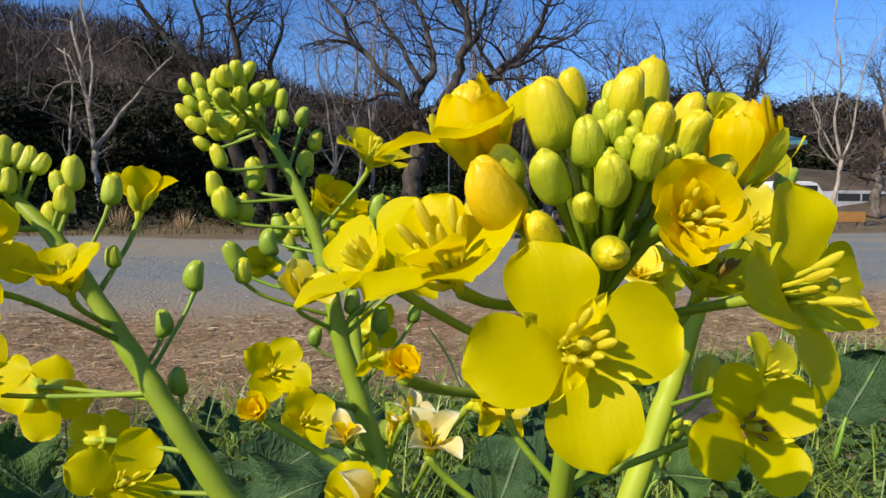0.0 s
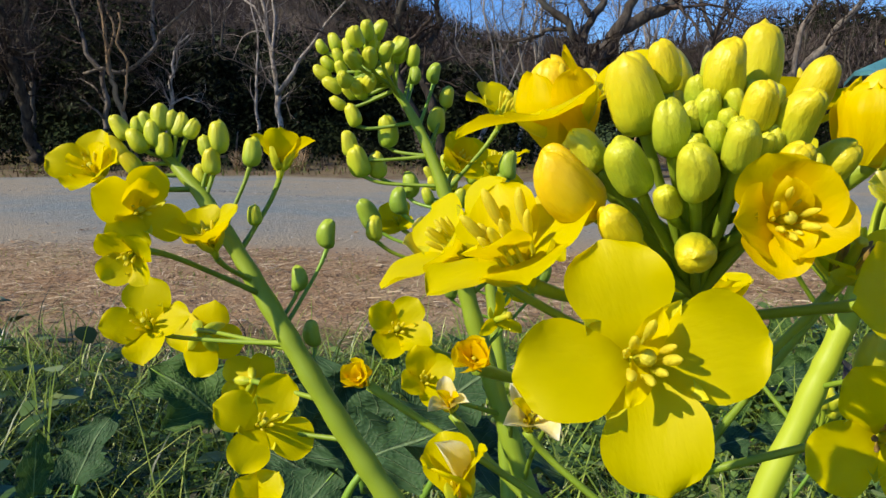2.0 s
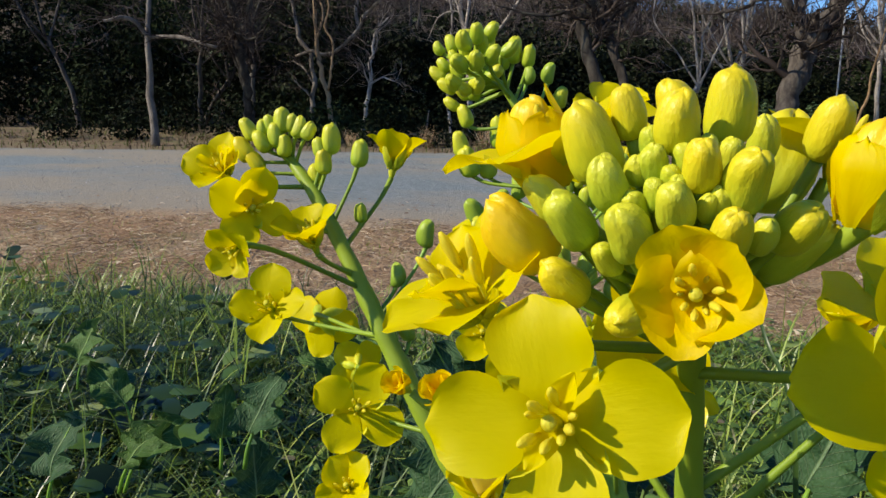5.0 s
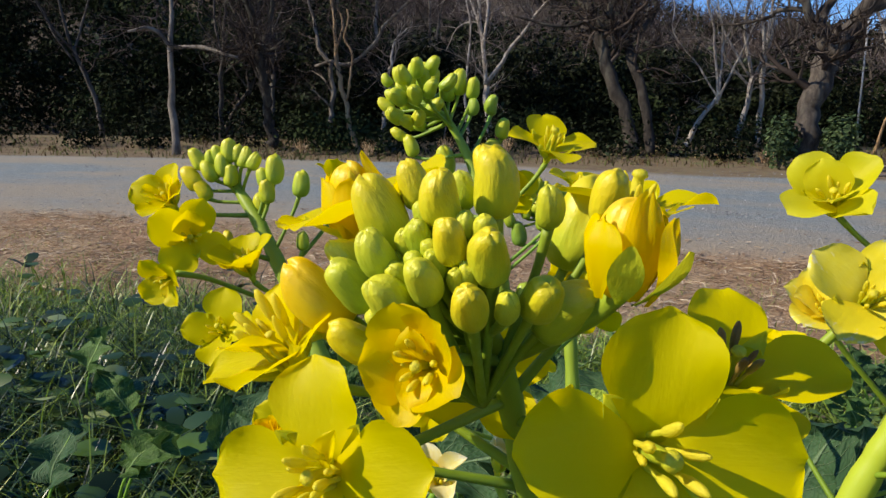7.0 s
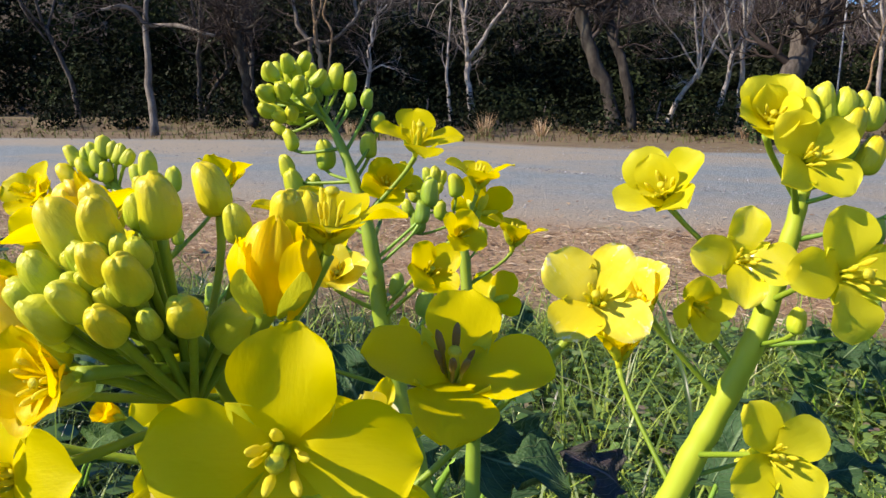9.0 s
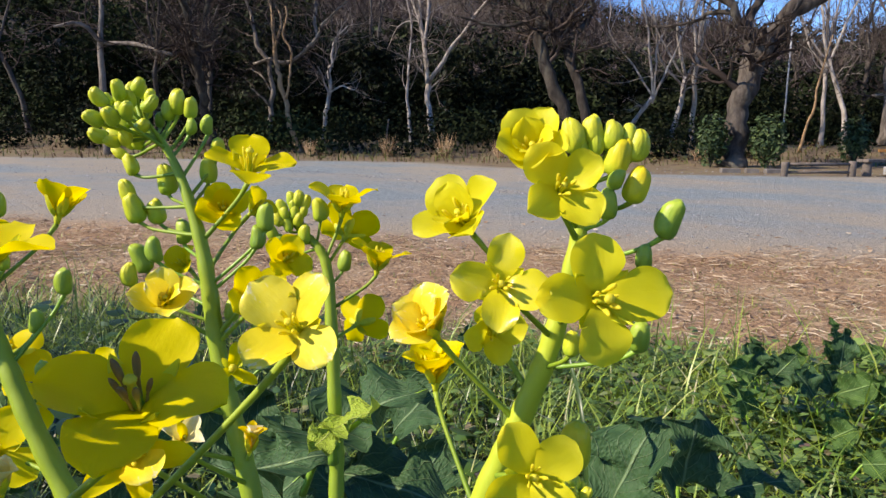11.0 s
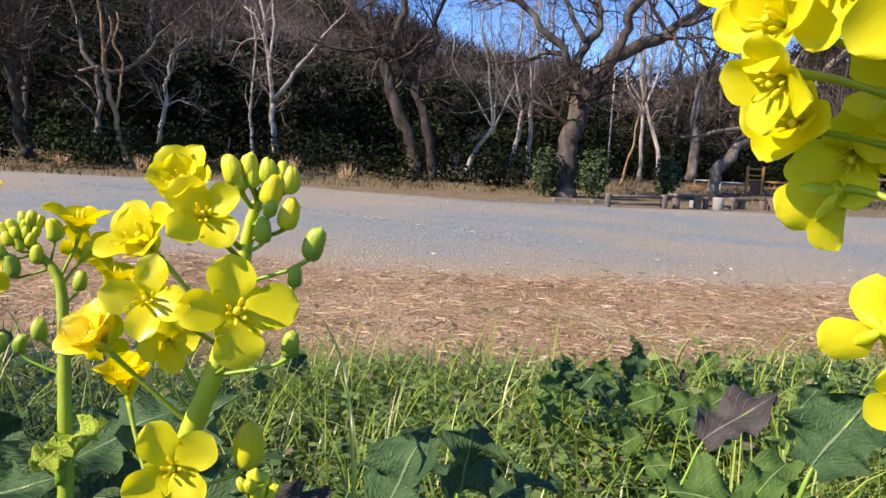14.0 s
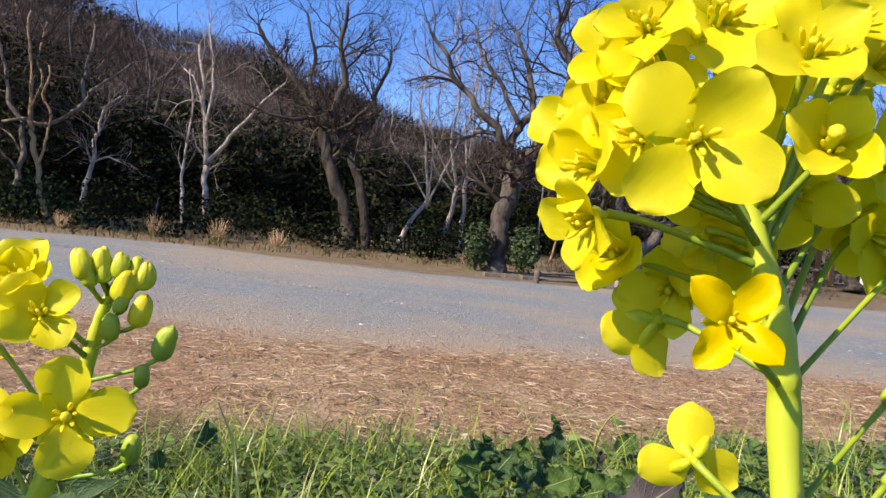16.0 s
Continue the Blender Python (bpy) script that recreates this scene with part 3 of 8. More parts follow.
def foot_on(st, p, drop=0.55):
    """Where on its stem a flower that stands at p springs: below the nearest point, by a share of the way to it."""
    path = AXIS[st]
    near = min(range(len(path)), key=lambda k: (Vector(path[k][:3]) - Vector(p)).length)
    go = drop * (Vector(path[near][:3]) - Vector(p)).length
    while near > 0 and go > 0:
        go -= (Vector(path[near][:3]) - Vector(path[near - 1][:3])).length
        near -= 1
    return Vector(path[near][:3])


def pedicel(st, p, q, into, r=0.0008, mat=None):
    """A thin foot-stalk that leaves the stem at p and reaches q along the way into."""
    p, q, into = Vector(p), Vector(q), Vector(into)
    d = (q - p).length
    a = p + (q - p) * 0.4 - into * d * 0.04
    b = p + (q - p) * 0.8 - into * min(0.06 * d, 0.002)
    rows = [(*p, r * 1.25), (*a, r * 1.0), (*b, r), (*q, r * 1.3)]
    org = POSE[st].translation
    rows = [(x - org.x, y - org.y, z - org.z, w) for x, y, z, w in rows]
    verts, faces = [], []
    tube_into(verts, faces, spline(rows, 4), 8)
    put("pedicel", mesh_of("pedicel", verts, faces, mat or STEM), st, POSE[st])


def bloom(st, p, n, u, r, tilt=78, hue="y", core="", count=4, inner=0, fill=0.86, stamens=6, ends="y", pistil=0.46, foot=None, thick=0.0006, vary=6, reach=1.0):
    """A flower at p that faces n, its first petal towards u, r from throat to petal tip; tilt: how far the petals lie open."""
    turn = axes(n, u)
    m = Matrix.Translation(p) @ turn @ Matrix.Scale(r, 4)
    head = put("flower", RECEPTACLE, st, m)
    ring = [(k * 360 / count + RNG.uniform(-vary, vary), tilt + RNG.uniform(-vary, vary), 1.0 + RNG.uniform(-0.06, 0.05), 0.0) for k in range(count)]
    for k in range(inner):
        ring.append((45 + k * 360 / max(1, inner) * 1.02 + RNG.uniform(-20, 20), max(6, tilt * 0.62 - 7 * (k // 4)) + RNG.uniform(-7, 7), fill - 0.10 * (k // 4), 0.02))
    for i, (ang, op, size, lift) in enumerate(ring):
        w = Matrix.Rotation(radians(ang), 4, "Z") @ Matrix.Rotation(-radians(90 - op), 4, "Y") @ Matrix.Rotation(radians(RNG.uniform(-9, 9)), 4, "X") @ Matrix.Diagonal((size, size * RNG.uniform(0.93, 1.06), size, 1))
        put("petal", RNG.choice(PETALS[core if core and i >= count else hue]), head, m @ Matrix.Translation((0, 0, lift)) @ w)
    for k in range(stamens):
        h = (0.50 if k % 3 else 0.39) * RNG.uniform(0.9, 1.08) * reach
        w = Matrix.Rotation(radians(k * 360 / stamens + 20 + RNG.uniform(-14, 14)), 4, "Z") @ Matrix.Translation((0.07 + 0.16 * (reach - 1), 0, 0.04)) @ Matrix.Rotation(radians(RNG.uniform(0, 11)), 4, "Y") @ Matrix.Scale(h, 4)
        put("stamen", STAMENS[ends], head, m @ w)
    if pistil:
        put("pistil", PISTIL_MESH, head, m @ Matrix.Scale(pistil, 4))
    for k in range(4):
        w = Matrix.Rotation(radians(45 + 90 * k), 4, "Z") @ Matrix.Rotation(-radians(max(0, 70 - tilt * 0.7)), 4, "Y")
        put("sepal", SEPAL_MESH, head, m @ w)
    base = Vector(p) - Vector(n).normalized() * r * 0.2
    pedicel(st, foot if foot else foot_on(st, base), base, Vector(n).normalized(), thick)
    return head


def bud(st, p, d, length, hue="g", foot=None, thick=0.00048):
    """A closed bud whose middle is at p and whose tip points along d."""
    d = Vector(d).normalized()
    base = Vector(p) - d * length * 0.5
    m = Matrix.Translation(base) @ axes(d, (RNG.uniform(-1, 1), RNG.uniform(-1, 1), RNG.uniform(-1, 1))) @ Matrix.Scale(length, 4)
    put("bud", RNG.choice(BUDS[hue]), st, m)
    pedicel(st, foot if foot else foot_on(st, base), base + d * length * 0.03, d, thick, STEM_DARK if hue == "d" else STEM)


def opening_bud(st, p, d, length, turns, hues, sepals=(), foot=None):
    """A bud about to open: petals wrapped round its heart, sepals bent away; turns: degrees round its axis from the x axis."""
    d = Vector(d).normalized()
    base = Vector(p) - d * length * 0.5
    m = Matrix.Translation(base) @ axes(d, (1, 0, 0)) @ Matrix.Scale(length, 4)
    heart = put("bud", BUDS["o"][1], st, m @ Matrix.Diagonal((0.88, 0.88, 0.97, 1)))
    for k, (turn, hue) in enumerate(zip(turns, hues)):
        w = Matrix.Rotation(radians(turn), 4, "Z") @ Matrix.Rotation(radians(1.0 + 1.6 * k), 4, "Y") @ Matrix.Diagonal((0.80 + 0.04 * k, 0.80 + 0.04 * k, 1 - 0.02 * k, 1))
        put("petal", WRAPS[hue][k % 3], heart, m @ w)
    for turn in sepals:
        w = Matrix.Rotation(radians(turn), 4, "Z") @ Matrix.Rotation(radians(11), 4, "Y")
        put("sepal", LONG_SEPAL, heart, m @ w)
    pedicel(st, foot if foot else foot_on(st, base), base + d * length * 0.05, d, 0.0008)
    return heart


def grass_blade(rows):
    """One long folded blade: rows of x, y, z and half its width."""
    ob = thing("grass_blade", rows[0][:3], "long arching green grass blade beside a stalk", "grass")
    verts, faces = [], []
    for i, q in enumerate(rows):
        a, b = rows[max(0, i - 1)], rows[min(len(rows) - 1, i + 1)]
        d = (Vector(b[:3]) - Vector(a[:3])).normalized()
        side = d.cross(Vector((0.3, -1, 0.1))).normalized()
        fold = side.cross(d)
        c = Vector(q[:3]) - Vector(rows[0][:3])
        verts += [(c - side * q[3] + fold * q[3] * 0.4)[:], c[:], (c + side * q[3] + fold * q[3] * 0.4)[:]]
        if i:
            j = 3 * i
            faces += [(j - 3, j - 2, j + 1, j), (j - 2, j - 1, j + 2, j + 1)]
    put("blade", mesh_of("blade", verts, faces, WEED_SHADED), ob, POSE[ob])


# ---- ground ----
def smooth(a, b, x):
    t = min(1, max(0, (x - a) / (b - a)))
    return t * t * (3 - 2 * t)


def level(x, y):
    """The height of the ground."""
    near = 0.012 * noise.noise(Vector((x * 1.7, y * 1.7, 0))) + 0.02 * noise.noise(Vector((x * 0.4, y * 0.4, 3)))
    far = -0.62 * x + 0.78 * y
    return near * smooth(12, 4, math.hypot(x, y)) + 0.02 * smooth(13.2, 13.6, far) + 0.36 * smooth(14.0, 18.5, far)


half = [0.35 * k for k in range(24)] + [8.4 * 1.13 ** k for k in range(1, 39)]
line = [-c for c in half[:0:-1]] + half
verts = [(x, y, level(x, y)) for y in line for x in line]
w_ = len(line)
faces = [(j * w_ + i, j * w_ + i + 1, (j + 1) * w_ + i + 1, (j + 1) * w_ + i) for j in range(w_ - 1) for i in range(w_ - 1)]
tagged(new("ground", mesh_of("ground", verts, faces, GROUND)), "grass, dry brown turf and grey gravel ground", "ground", kind="structure")


def stuff(name, verts, faces, mat, label, category, uvs=None, smooth_faces=True):
    return tagged(new(name, mesh_of(name, verts, faces, mat, uvs, smooth_faces)), label, category, kind="stuff")


def blades(rng, count, spot, low, high, width, bend, seg=3):
    verts, faces = [], []
    for _ in range(count):
        at = spot(rng)
        if at is None:
            continue
        x, y = at
        z = level(x, y)
        h = rng.uniform(low, high) * rng.uniform(0.6, 1.0)
        w = rng.uniform(*width)
        a = rng.uniform(0, 6.283)
        dx, dy = math.cos(a), math.sin(a)
        lean = rng.uniform(*bend)
        s = len(verts)
        for k in range(seg):
            f = k / seg
            px, py, pz = x + dx * lean * h * f * f, y + dy * lean * h * f * f, z + h * f * (1 - 0.35 * lean * f)
            ww = w * (1 - 0.75 * f)
            verts += [(px - dy * ww, py + dx * ww, pz), (px + dy * ww, py - dx * ww, pz + 0.15 * ww)]
        verts.append((x + dx * lean * h, y + dy * lean * h, z + h * (1 - 0.35 * lean)))
        for k in range(seg - 1):
            j = s + 2 * k
            faces.append((j, j + 1, j + 3, j + 2))
        j = s + 2 * (seg - 1)
        faces.append((j, j + 1, j + 2))
    return verts, faces


def across(x, y):
    return -0.44 * x + 0.898 * y


def in_band(lo, hi, fade, x0=-4.5, x1=2.8, y0=0.05, y1=6.0, patchy=0.0):
    def spot(rng):
        for _ in range(40):
            x, y = rng.uniform(x0, x1), rng.uniform(y0, y1)
            a = across(x, y) + 0.5 * noise.noise(Vector((x * 1.3, y * 1.3, 7)))
            p = smooth(lo, lo + fade, a) * smooth(hi + fade, hi, a) * smooth(x0, x0 + 0.9, x) * smooth(x1, x1 - 0.9, x)
            if patchy and (noise.noise(Vector((x * 2.1, y * 2.1, 19))) < patchy * 0.5 - 0.1 or (x < -0.45 and a < 1.15)):
                p *= 0.25
            if rng.random() < p:
                return x, y
        return None
    return spot


rng = random.Random(11)
v_, f_ = blades(rng, 42000, in_band(0.1, 1.62, 0.5, -3.8, 2.6, 0.0, 3.4, 0.5), 0.04, 0.13, (0.0012, 0.0032), (0.4, 1.5))
stuff("grass", v_, f_, GRASS, "fresh green grass blades along the flower bed", "grass")
v_, f_ = blades(rng, 3200, in_band(0.25, 1.7, 0.3, -3.0, 1.8, 0.1, 3.0), 0.16, 0.32, (0.0014, 0.0028), (0.3, 1.2), 4)
stuff("tall_grass", v_, f_, GRASS, "long arching green grass blades among the leaves", "grass")
v_, f_ = blades(rng, 3500, in_band(1.7, 3.3, 0.5, -5.0, 2.6, 0.4, 5.0, 0.9), 0.015, 0.05, (0.0010, 0.002), (0.4, 1.3), 2)
stuff("sparse_grass", v_, f_, GRASS, "short sparse green tufts in the dry turf", "grass")


def litter(rng, count, spot, long, wide, lift):
    verts, faces = [], []
    for _ in range(count):
        at = spot(rng)
        if at is None:
            continue
        x, y = at
        z = level(x, y) + rng.uniform(0.002, lift)
        a, t = rng.uniform(0, 6.283), rng.uniform(-0.35, 0.35)
        L, w = rng.uniform(*long), rng.uniform(*wide)
        dx, dy, dz = math.cos(a), math.sin(a), math.sin(t)
        s = len(verts)
        verts += [(x - dx * L - dy * w, y - dy * L + dx * w, z - dz * L * 0.2), (x - dx * L + dy * w, y - dy * L - dx * w, z), (x + dy * w, y - dx * w, z + 0.15 * L), (x - dy * w, y + dx * w, z + 0.18 * L),
                  (x + dx * L + dy * w * 0.4, y + dy * L - dx * w * 0.4, z + dz * L), (x + dx * L - dy * w * 0.4, y + dy * L + dx * w * 0.4, z + dz * L)]
        faces += [(s, s + 1, s + 2, s + 3), (s + 3, s + 2, s + 4, s + 5)]
    return verts, faces


v_, f_ = litter(rng, 26000, in_band(1.55, 3.45, 0.5, -6.0, 3.2, 0.2, 6.0), (0.008, 0.04), (0.0006, 0.0016), 0.012)
stuff("dry_straw", v_, f_, STRAW, "dry brown straw and clippings on the turf", "straw", None, False)
v_, f_ = [], []
for _ in range(520):
    # raked wisps of paler straw
    at = in_band(1.6, 3.4, 0.5, -6.0, 3.2, 0.2, 6.0)(rng)
    if at:
        v2_, f2_ = litter(rng, rng.randint(8, 22), lambda g, at=at: (at[0] + g.gauss(0, 0.05), at[1] + g.gauss(0, 0.025)), (0.02, 0.06), (0.0006, 0.0014), 0.03)
        k_ = len(v_)
        v_ += v2_
        f_ += [tuple(i + k_ for i in q) for q in f2_]
stuff("straw_wisps", v_, f_, STRAW, "loose wisps of pale raked straw on turf", "straw", None, False)
v_, f_ = litter(rng, 900, in_band(1.2, 4.2, 0.8, -6.0, 3.2, 0.2, 6.5), (0.008, 0.022), (0.005, 0.014), 0.012)
stuff("fallen_leaves", v_, f_, STRAW, "curled brown fallen leaves on the turf", "leaves", None, False)


def pebbles(rng, count, lo, hi):
    verts, faces = [], []
    for _ in range(count):
        x, y = rng.uniform(-9, 4), rng.uniform(1.5, 11)
        a = across(x, y)
        if a < lo or a > hi:
            continue
        r = rng.uniform(0.003, 0.010) * rng.uniform(0.6, 1.3)
        s = len(verts)
        z = level(x, y)
        for dx, dy, dz in ((1, 0, 0.3), (0.2, 1, 0.35), (-1, 0.1, 0.3), (0, -1, 0.25), (0.1, 0, 0.95)):
            k = rng.uniform(0.7, 1.2)
            verts.append((x + dx * r * k, y + dy * r * k, z + dz * r * k))
        faces += [(s, s + 1, s + 4), (s + 1, s + 2, s + 4), (s + 2, s + 3, s + 4), (s + 3, s, s + 4)]
    return verts, faces


v_, f_ = pebbles(rng, 8000, 3.4, 9.0)
for _ in range(1500):
    # coarser stones washed towards the far edge
    a = radians(rng.uniform(-70, 14))
    px, py = math.sin(a), math.cos(a)
    q = rng.gauss(10.6, 1.1) / max(0.45, -0.62 * px + 0.78 * py)
    if q > 20:
        continue
    x, y, r, s = px * q, py * q, rng.uniform(0.006, 0.018), len(v_)
    for dx, dy, dz in ((1, 0, 0.3), (0.2, 1, 0.35), (-1, 0.1, 0.3), (0, -1, 0.25), (0.1, 0, 0.95)):
        v_.append((x + dx * r * rng.uniform(0.7, 1.2), y + dy * r * rng.uniform(0.7, 1.2), dz * r))
    f_ += [(s, s + 1, s + 4), (s + 1, s + 2, s + 4), (s + 2, s + 3, s + 4), (s + 3, s, s + 4)]
for _ in range(520):
    # a low ridge of raked stones across the gravel
    k = rng.random()
    x, y = -9.0 + 7.6 * k + rng.gauss(0, 0.06), 6.85 - 1.7 * k * k + rng.gauss(0, 0.07)
    r, s = rng.uniform(0.006, 0.017), len(v_)
    for dx, dy, dz in ((1, 0, 0.3), (0.2, 1, 0.35), (-1, 0.1, 0.3), (0, -1, 0.25), (0.1, 0, 0.95)):
        v_.append((x + dx * r * rng.uniform(0.7, 1.2), y + dy * r * rng.uniform(0.7, 1.2), level(x, y) + dz * r))
    f_ += [(s, s + 1, s + 4), (s + 1, s + 2, s + 4), (s + 2, s + 3, s + 4), (s + 3, s, s + 4)]
stuff("pebbles", v_, f_, PEBBLE, "loose pale pebbles scattered on the gravel", "gravel", None, False)


def weed_leaves(rng, count, spot, big=1.0, tall=0.09):
    """Low weeds: rosettes of small rounded leaves."""
    verts, faces = [], []
    for _ in range(count):
        at = spot(rng)
        if at is None:
            continue
        x, y = at
        z = level(x, y)
        h = rng.uniform(0.01, tall)
        for k in range(rng.randint(4, 8)):
            a, t = rng.uniform(0, 6.283), rng.uniform(0.1, 0.9)
            L, w = rng.uniform(0.010, 0.028) * big, rng.uniform(0.005, 0.013) * big
            dx, dy = math.cos(a), math.sin(a)
            o = rng.uniform(0, 0.02)
            bx, by, bz = x + dx * o, y + dy * o, z + h * rng.uniform(0.2, 1)
            s = len(verts)
            for f, g in ((0.0, 0.25), (0.35, 0.95), (0.7, 0.9), (1.0, 0.35)):
                px, py, pz = bx + dx * L * f * math.cos(t), by + dy * L * f * math.cos(t), bz + L * f * math.sin(t) - 0.3 * L * f * f
                verts += [(px - dy * w * g, py + dx * w * g, pz + 0.2 * w), (px + dy * w * g, py - dx * w * g, pz + 0.2 * w)]
            for k2 in range(3):
                j = s + 2 * k2
                faces.append((j, j + 1, j + 3, j + 2))
    return verts, faces


v_, f_ = weed_leaves(rng, 3600, in_band(0.2, 1.62, 0.45, -1.6, 2.5, 0.55, 3.4))
stuff("low_weeds", v_, f_, WEED, "low green weeds with small rounded leaves", "weeds")
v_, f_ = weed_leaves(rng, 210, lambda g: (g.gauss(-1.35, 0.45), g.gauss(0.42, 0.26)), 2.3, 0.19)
stuff("leafy_weeds", v_, f_, WEED_SHADED, "leafy weeds crowding beside the flower bed, green darkened for shade", "weeds")
# rough grass takes the same darkened green in place of shade
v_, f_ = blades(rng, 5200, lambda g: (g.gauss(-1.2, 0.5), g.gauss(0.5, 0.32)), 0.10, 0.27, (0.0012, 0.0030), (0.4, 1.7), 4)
stuff("rough_grass", v_, f_, WEED_SHADED, "long rough grass among the leafy weeds", "grass")
v_, f_ = weed_leaves(rng, 420, in_band(1.0, 1.75, 0.2, -0.7, 1.8, 0.9, 2.8), 1.7, 0.10)
stuff("broad_weeds", v_, f_, WEED, "broad-leaved green weeds among the grass", "weeds")


# ---- leaves of the rape plants ----
def leaf(label, base, toward, up, length, wide, mat, ruffle=0.12, droop=0.35, lobes=0.12, stem=0.3, seed=1):
    """A broad, lobed, wavy cabbage leaf on a thick midrib."""
    rng = random.Random(seed)
    d = Vector(toward).normalized()
    n = Vector(up) - d * Vector(up).dot(d)
    n.normalize()
    s = n.cross(d)
    rows, cols = 19, 13
    ph = [rng.uniform(0, 6.28) for _ in range(6)]
    verts, faces, uvs = [], [], []
    for i in range(rows):
        t = i / (rows - 1)
        w = wide * math.sin(math.pi * min(1, (0.05 + 0.95 * t)) ** 0.8) ** 0.62
        w *= 1 + lobes * math.sin(t * 17 + ph[0])
        w = max(w, 0.02 * wide)
        for j in range(cols):
            v = j / (cols - 1) * 2 - 1
            e = abs(v) ** 1.6
            z = 0.25 * wide * v * v - droop * length * t * t
            z += ruffle * wide * e * math.sin(t * 13 + ph[1] + (1.5 if v > 0 else 0)) + 0.5 * ruffle * wide * e * math.sin(t * 31 + ph[2] + v)
            z += 0.05 * wide * math.sin(t * 9 + v * 5 + ph[3])
            y = v * w * (1 + 0.06 * math.sin(t * 23 + ph[4]) * e)
            x = length * (t + 0.03 * e * math.sin(t * 19 + ph[5]))
            q = d * x + s * y + n * z
            verts.append(q[:])
            uvs.append((t, 0.5 + 0.5 * v))
    for i in range(rows - 1):
        for j in range(cols - 1):
            a = i * cols + j
            faces.append((a, a + 1, a + cols + 1, a + cols))
    lf = thing("rape_leaf", base, label, "leaf", "rape leaves")
    m = POSE[lf]
    put("leaf_blade", mesh_of("leaf_blade", verts, faces, mat, uvs), lf, m)
    rib = []
    for i in range(rows):
        t = i / (rows - 1)
        q = d * length * t + n * (-droop * length * t * t - 0.004 * (1 - t))
        rib.append((*q, 0.0014 * (1 - 0.85 * t)))
    ground_z = -Vector(base).z
    tail = Vector((-d.x * length * stem, -d.y * length * stem, max(ground_z, -0.6 * length)))
    pv, pf = [], []
    tube_into(pv, pf, spline([(*(tail * 1.0), 0.0020), (*(tail * 0.45), 0.0017), *rib[::6]], 3), 7)
    put("leaf_rib", mesh_of("leaf_rib", pv, pf, STEM_DARK), lf, m)
    return lf

leaf("ruffled blue-green rape leaf below the flowers", (-0.0344, 0.5313, 0.3300), (0.20, -0.05, 0.98), (0.75, -0.66, -0.07), 0.058, 0.024, LEAF_BLUE, ruffle=0.60, droop=0.1, lobes=0.13, seed=1)
leaf("ruffled blue-green rape leaf below the flowers", (-0.0167, 0.5629, 0.3168), (0.78, 0.27, 0.57), (-0.14, -0.43, 0.89), 0.053, 0.015, LEAF_BLUE, ruffle=0.60, lobes=0.13, seed=2)
leaf("ruffled blue-green rape leaf below the flowers", (-0.0634, 0.5007, 0.3267), (-0.24, -0.58, 0.78), (0.56, -0.33, 0.76), 0.043, 0.016, LEAF_BLUE, ruffle=0.60, lobes=0.13, seed=4)
leaf("purple-tinged rape leaf with pale veins", (0.1088, 0.9049, 0.2729), (0.64, 0.59, 0.50), (0.01, -0.48, 0.88), 0.115, 0.030, LEAF_PURPLE, ruffle=0.41, droop=0.1, lobes=0.13, seed=5)
leaf("broad green rape leaf low among the grass", (0.0850, 0.8034, 0.2461), (0.97, 0.15, 0.18), (0.18, -0.34, 0.93), 0.105, 0.036, LEAF, ruffle=0.57, lobes=0.13, seed=7)
leaf("broad green rape leaf low among the grass", (0.1951, 0.8484, 0.2875), (-0.39, -0.91, -0.10), (0.18, -0.34, 0.93), 0.070, 0.022, LEAF, ruffle=0.57, lobes=0.13, seed=8)
leaf("broad green rape leaf low among the grass", (-0.2638, 1.6824, 0.0711), (0.12, -0.02, 0.99), (0.80, -0.58, 0.14), 0.056, 0.028, LEAF_BLUE, ruffle=0.41, lobes=0.13, seed=10)
leaf("broad green rape leaf low among the grass", (-0.2028, 1.7383, 0.0705), (0.53, 0.18, 0.83), (0.61, -0.66, 0.44), 0.056, 0.025, LEAF, ruffle=0.41, lobes=0.13, seed=11)
leaf("broad green rape leaf low among the grass", (-0.1461, 1.9783, 0.0717), (-0.03, 0.02, 1.00), (0.88, -0.46, 0.13), 0.062, 0.019, LEAF, ruffle=0.41, lobes=0.13, seed=12)
leaf("broad green rape leaf low among the grass", (-0.0831, 1.8568, 0.0698), (0.75, 0.12, 0.65), (0.38, -0.67, 0.65), 0.062, 0.028, LEAF, ruffle=0.41, lobes=0.13, seed=13)
leaf("broad green rape leaf low among the grass", (0.0228, 1.9694, 0.0696), (0.55, 0.30, 0.78), (0.38, -0.67, 0.65), 0.068, 0.028, LEAF, ruffle=0.41, lobes=0.13, seed=14)
leaf("broad green rape leaf low among the grass", (-0.2171, 1.4225, 0.0719), (-0.25, -0.64, 0.72), (0.35, -0.62, 0.71), 0.056, 0.025, LEAF, ruffle=0.41, lobes=0.13, seed=15)
leaf("broad green rape leaf low among the grass", (-0.7876, 1.3087, 0.0861), (0.16, 0.13, 0.98), (0.80, -0.58, 0.14), 0.056, 0.028, LEAF_BLUE, ruffle=0.41, lobes=0.13, seed=16)
leaf("large dark green rape leaf in the shade of stalks", (-0.1194, 0.2776, 0.4318), (0.69, 0.38, 0.61), (-0.12, -0.54, 0.84), 0.053, 0.021, LEAF_BLUE, ruffle=0.41, droop=0.2, lobes=0.13, seed=17)
leaf("large dark green rape leaf in the shade of stalks", (-0.1040, 0.2739, 0.4180), (0.96, 0.22, 0.16), (0.07, -0.35, 0.93), 0.050, 0.020, LEAF_BLUE, ruffle=0.41, lobes=0.13, seed=18)
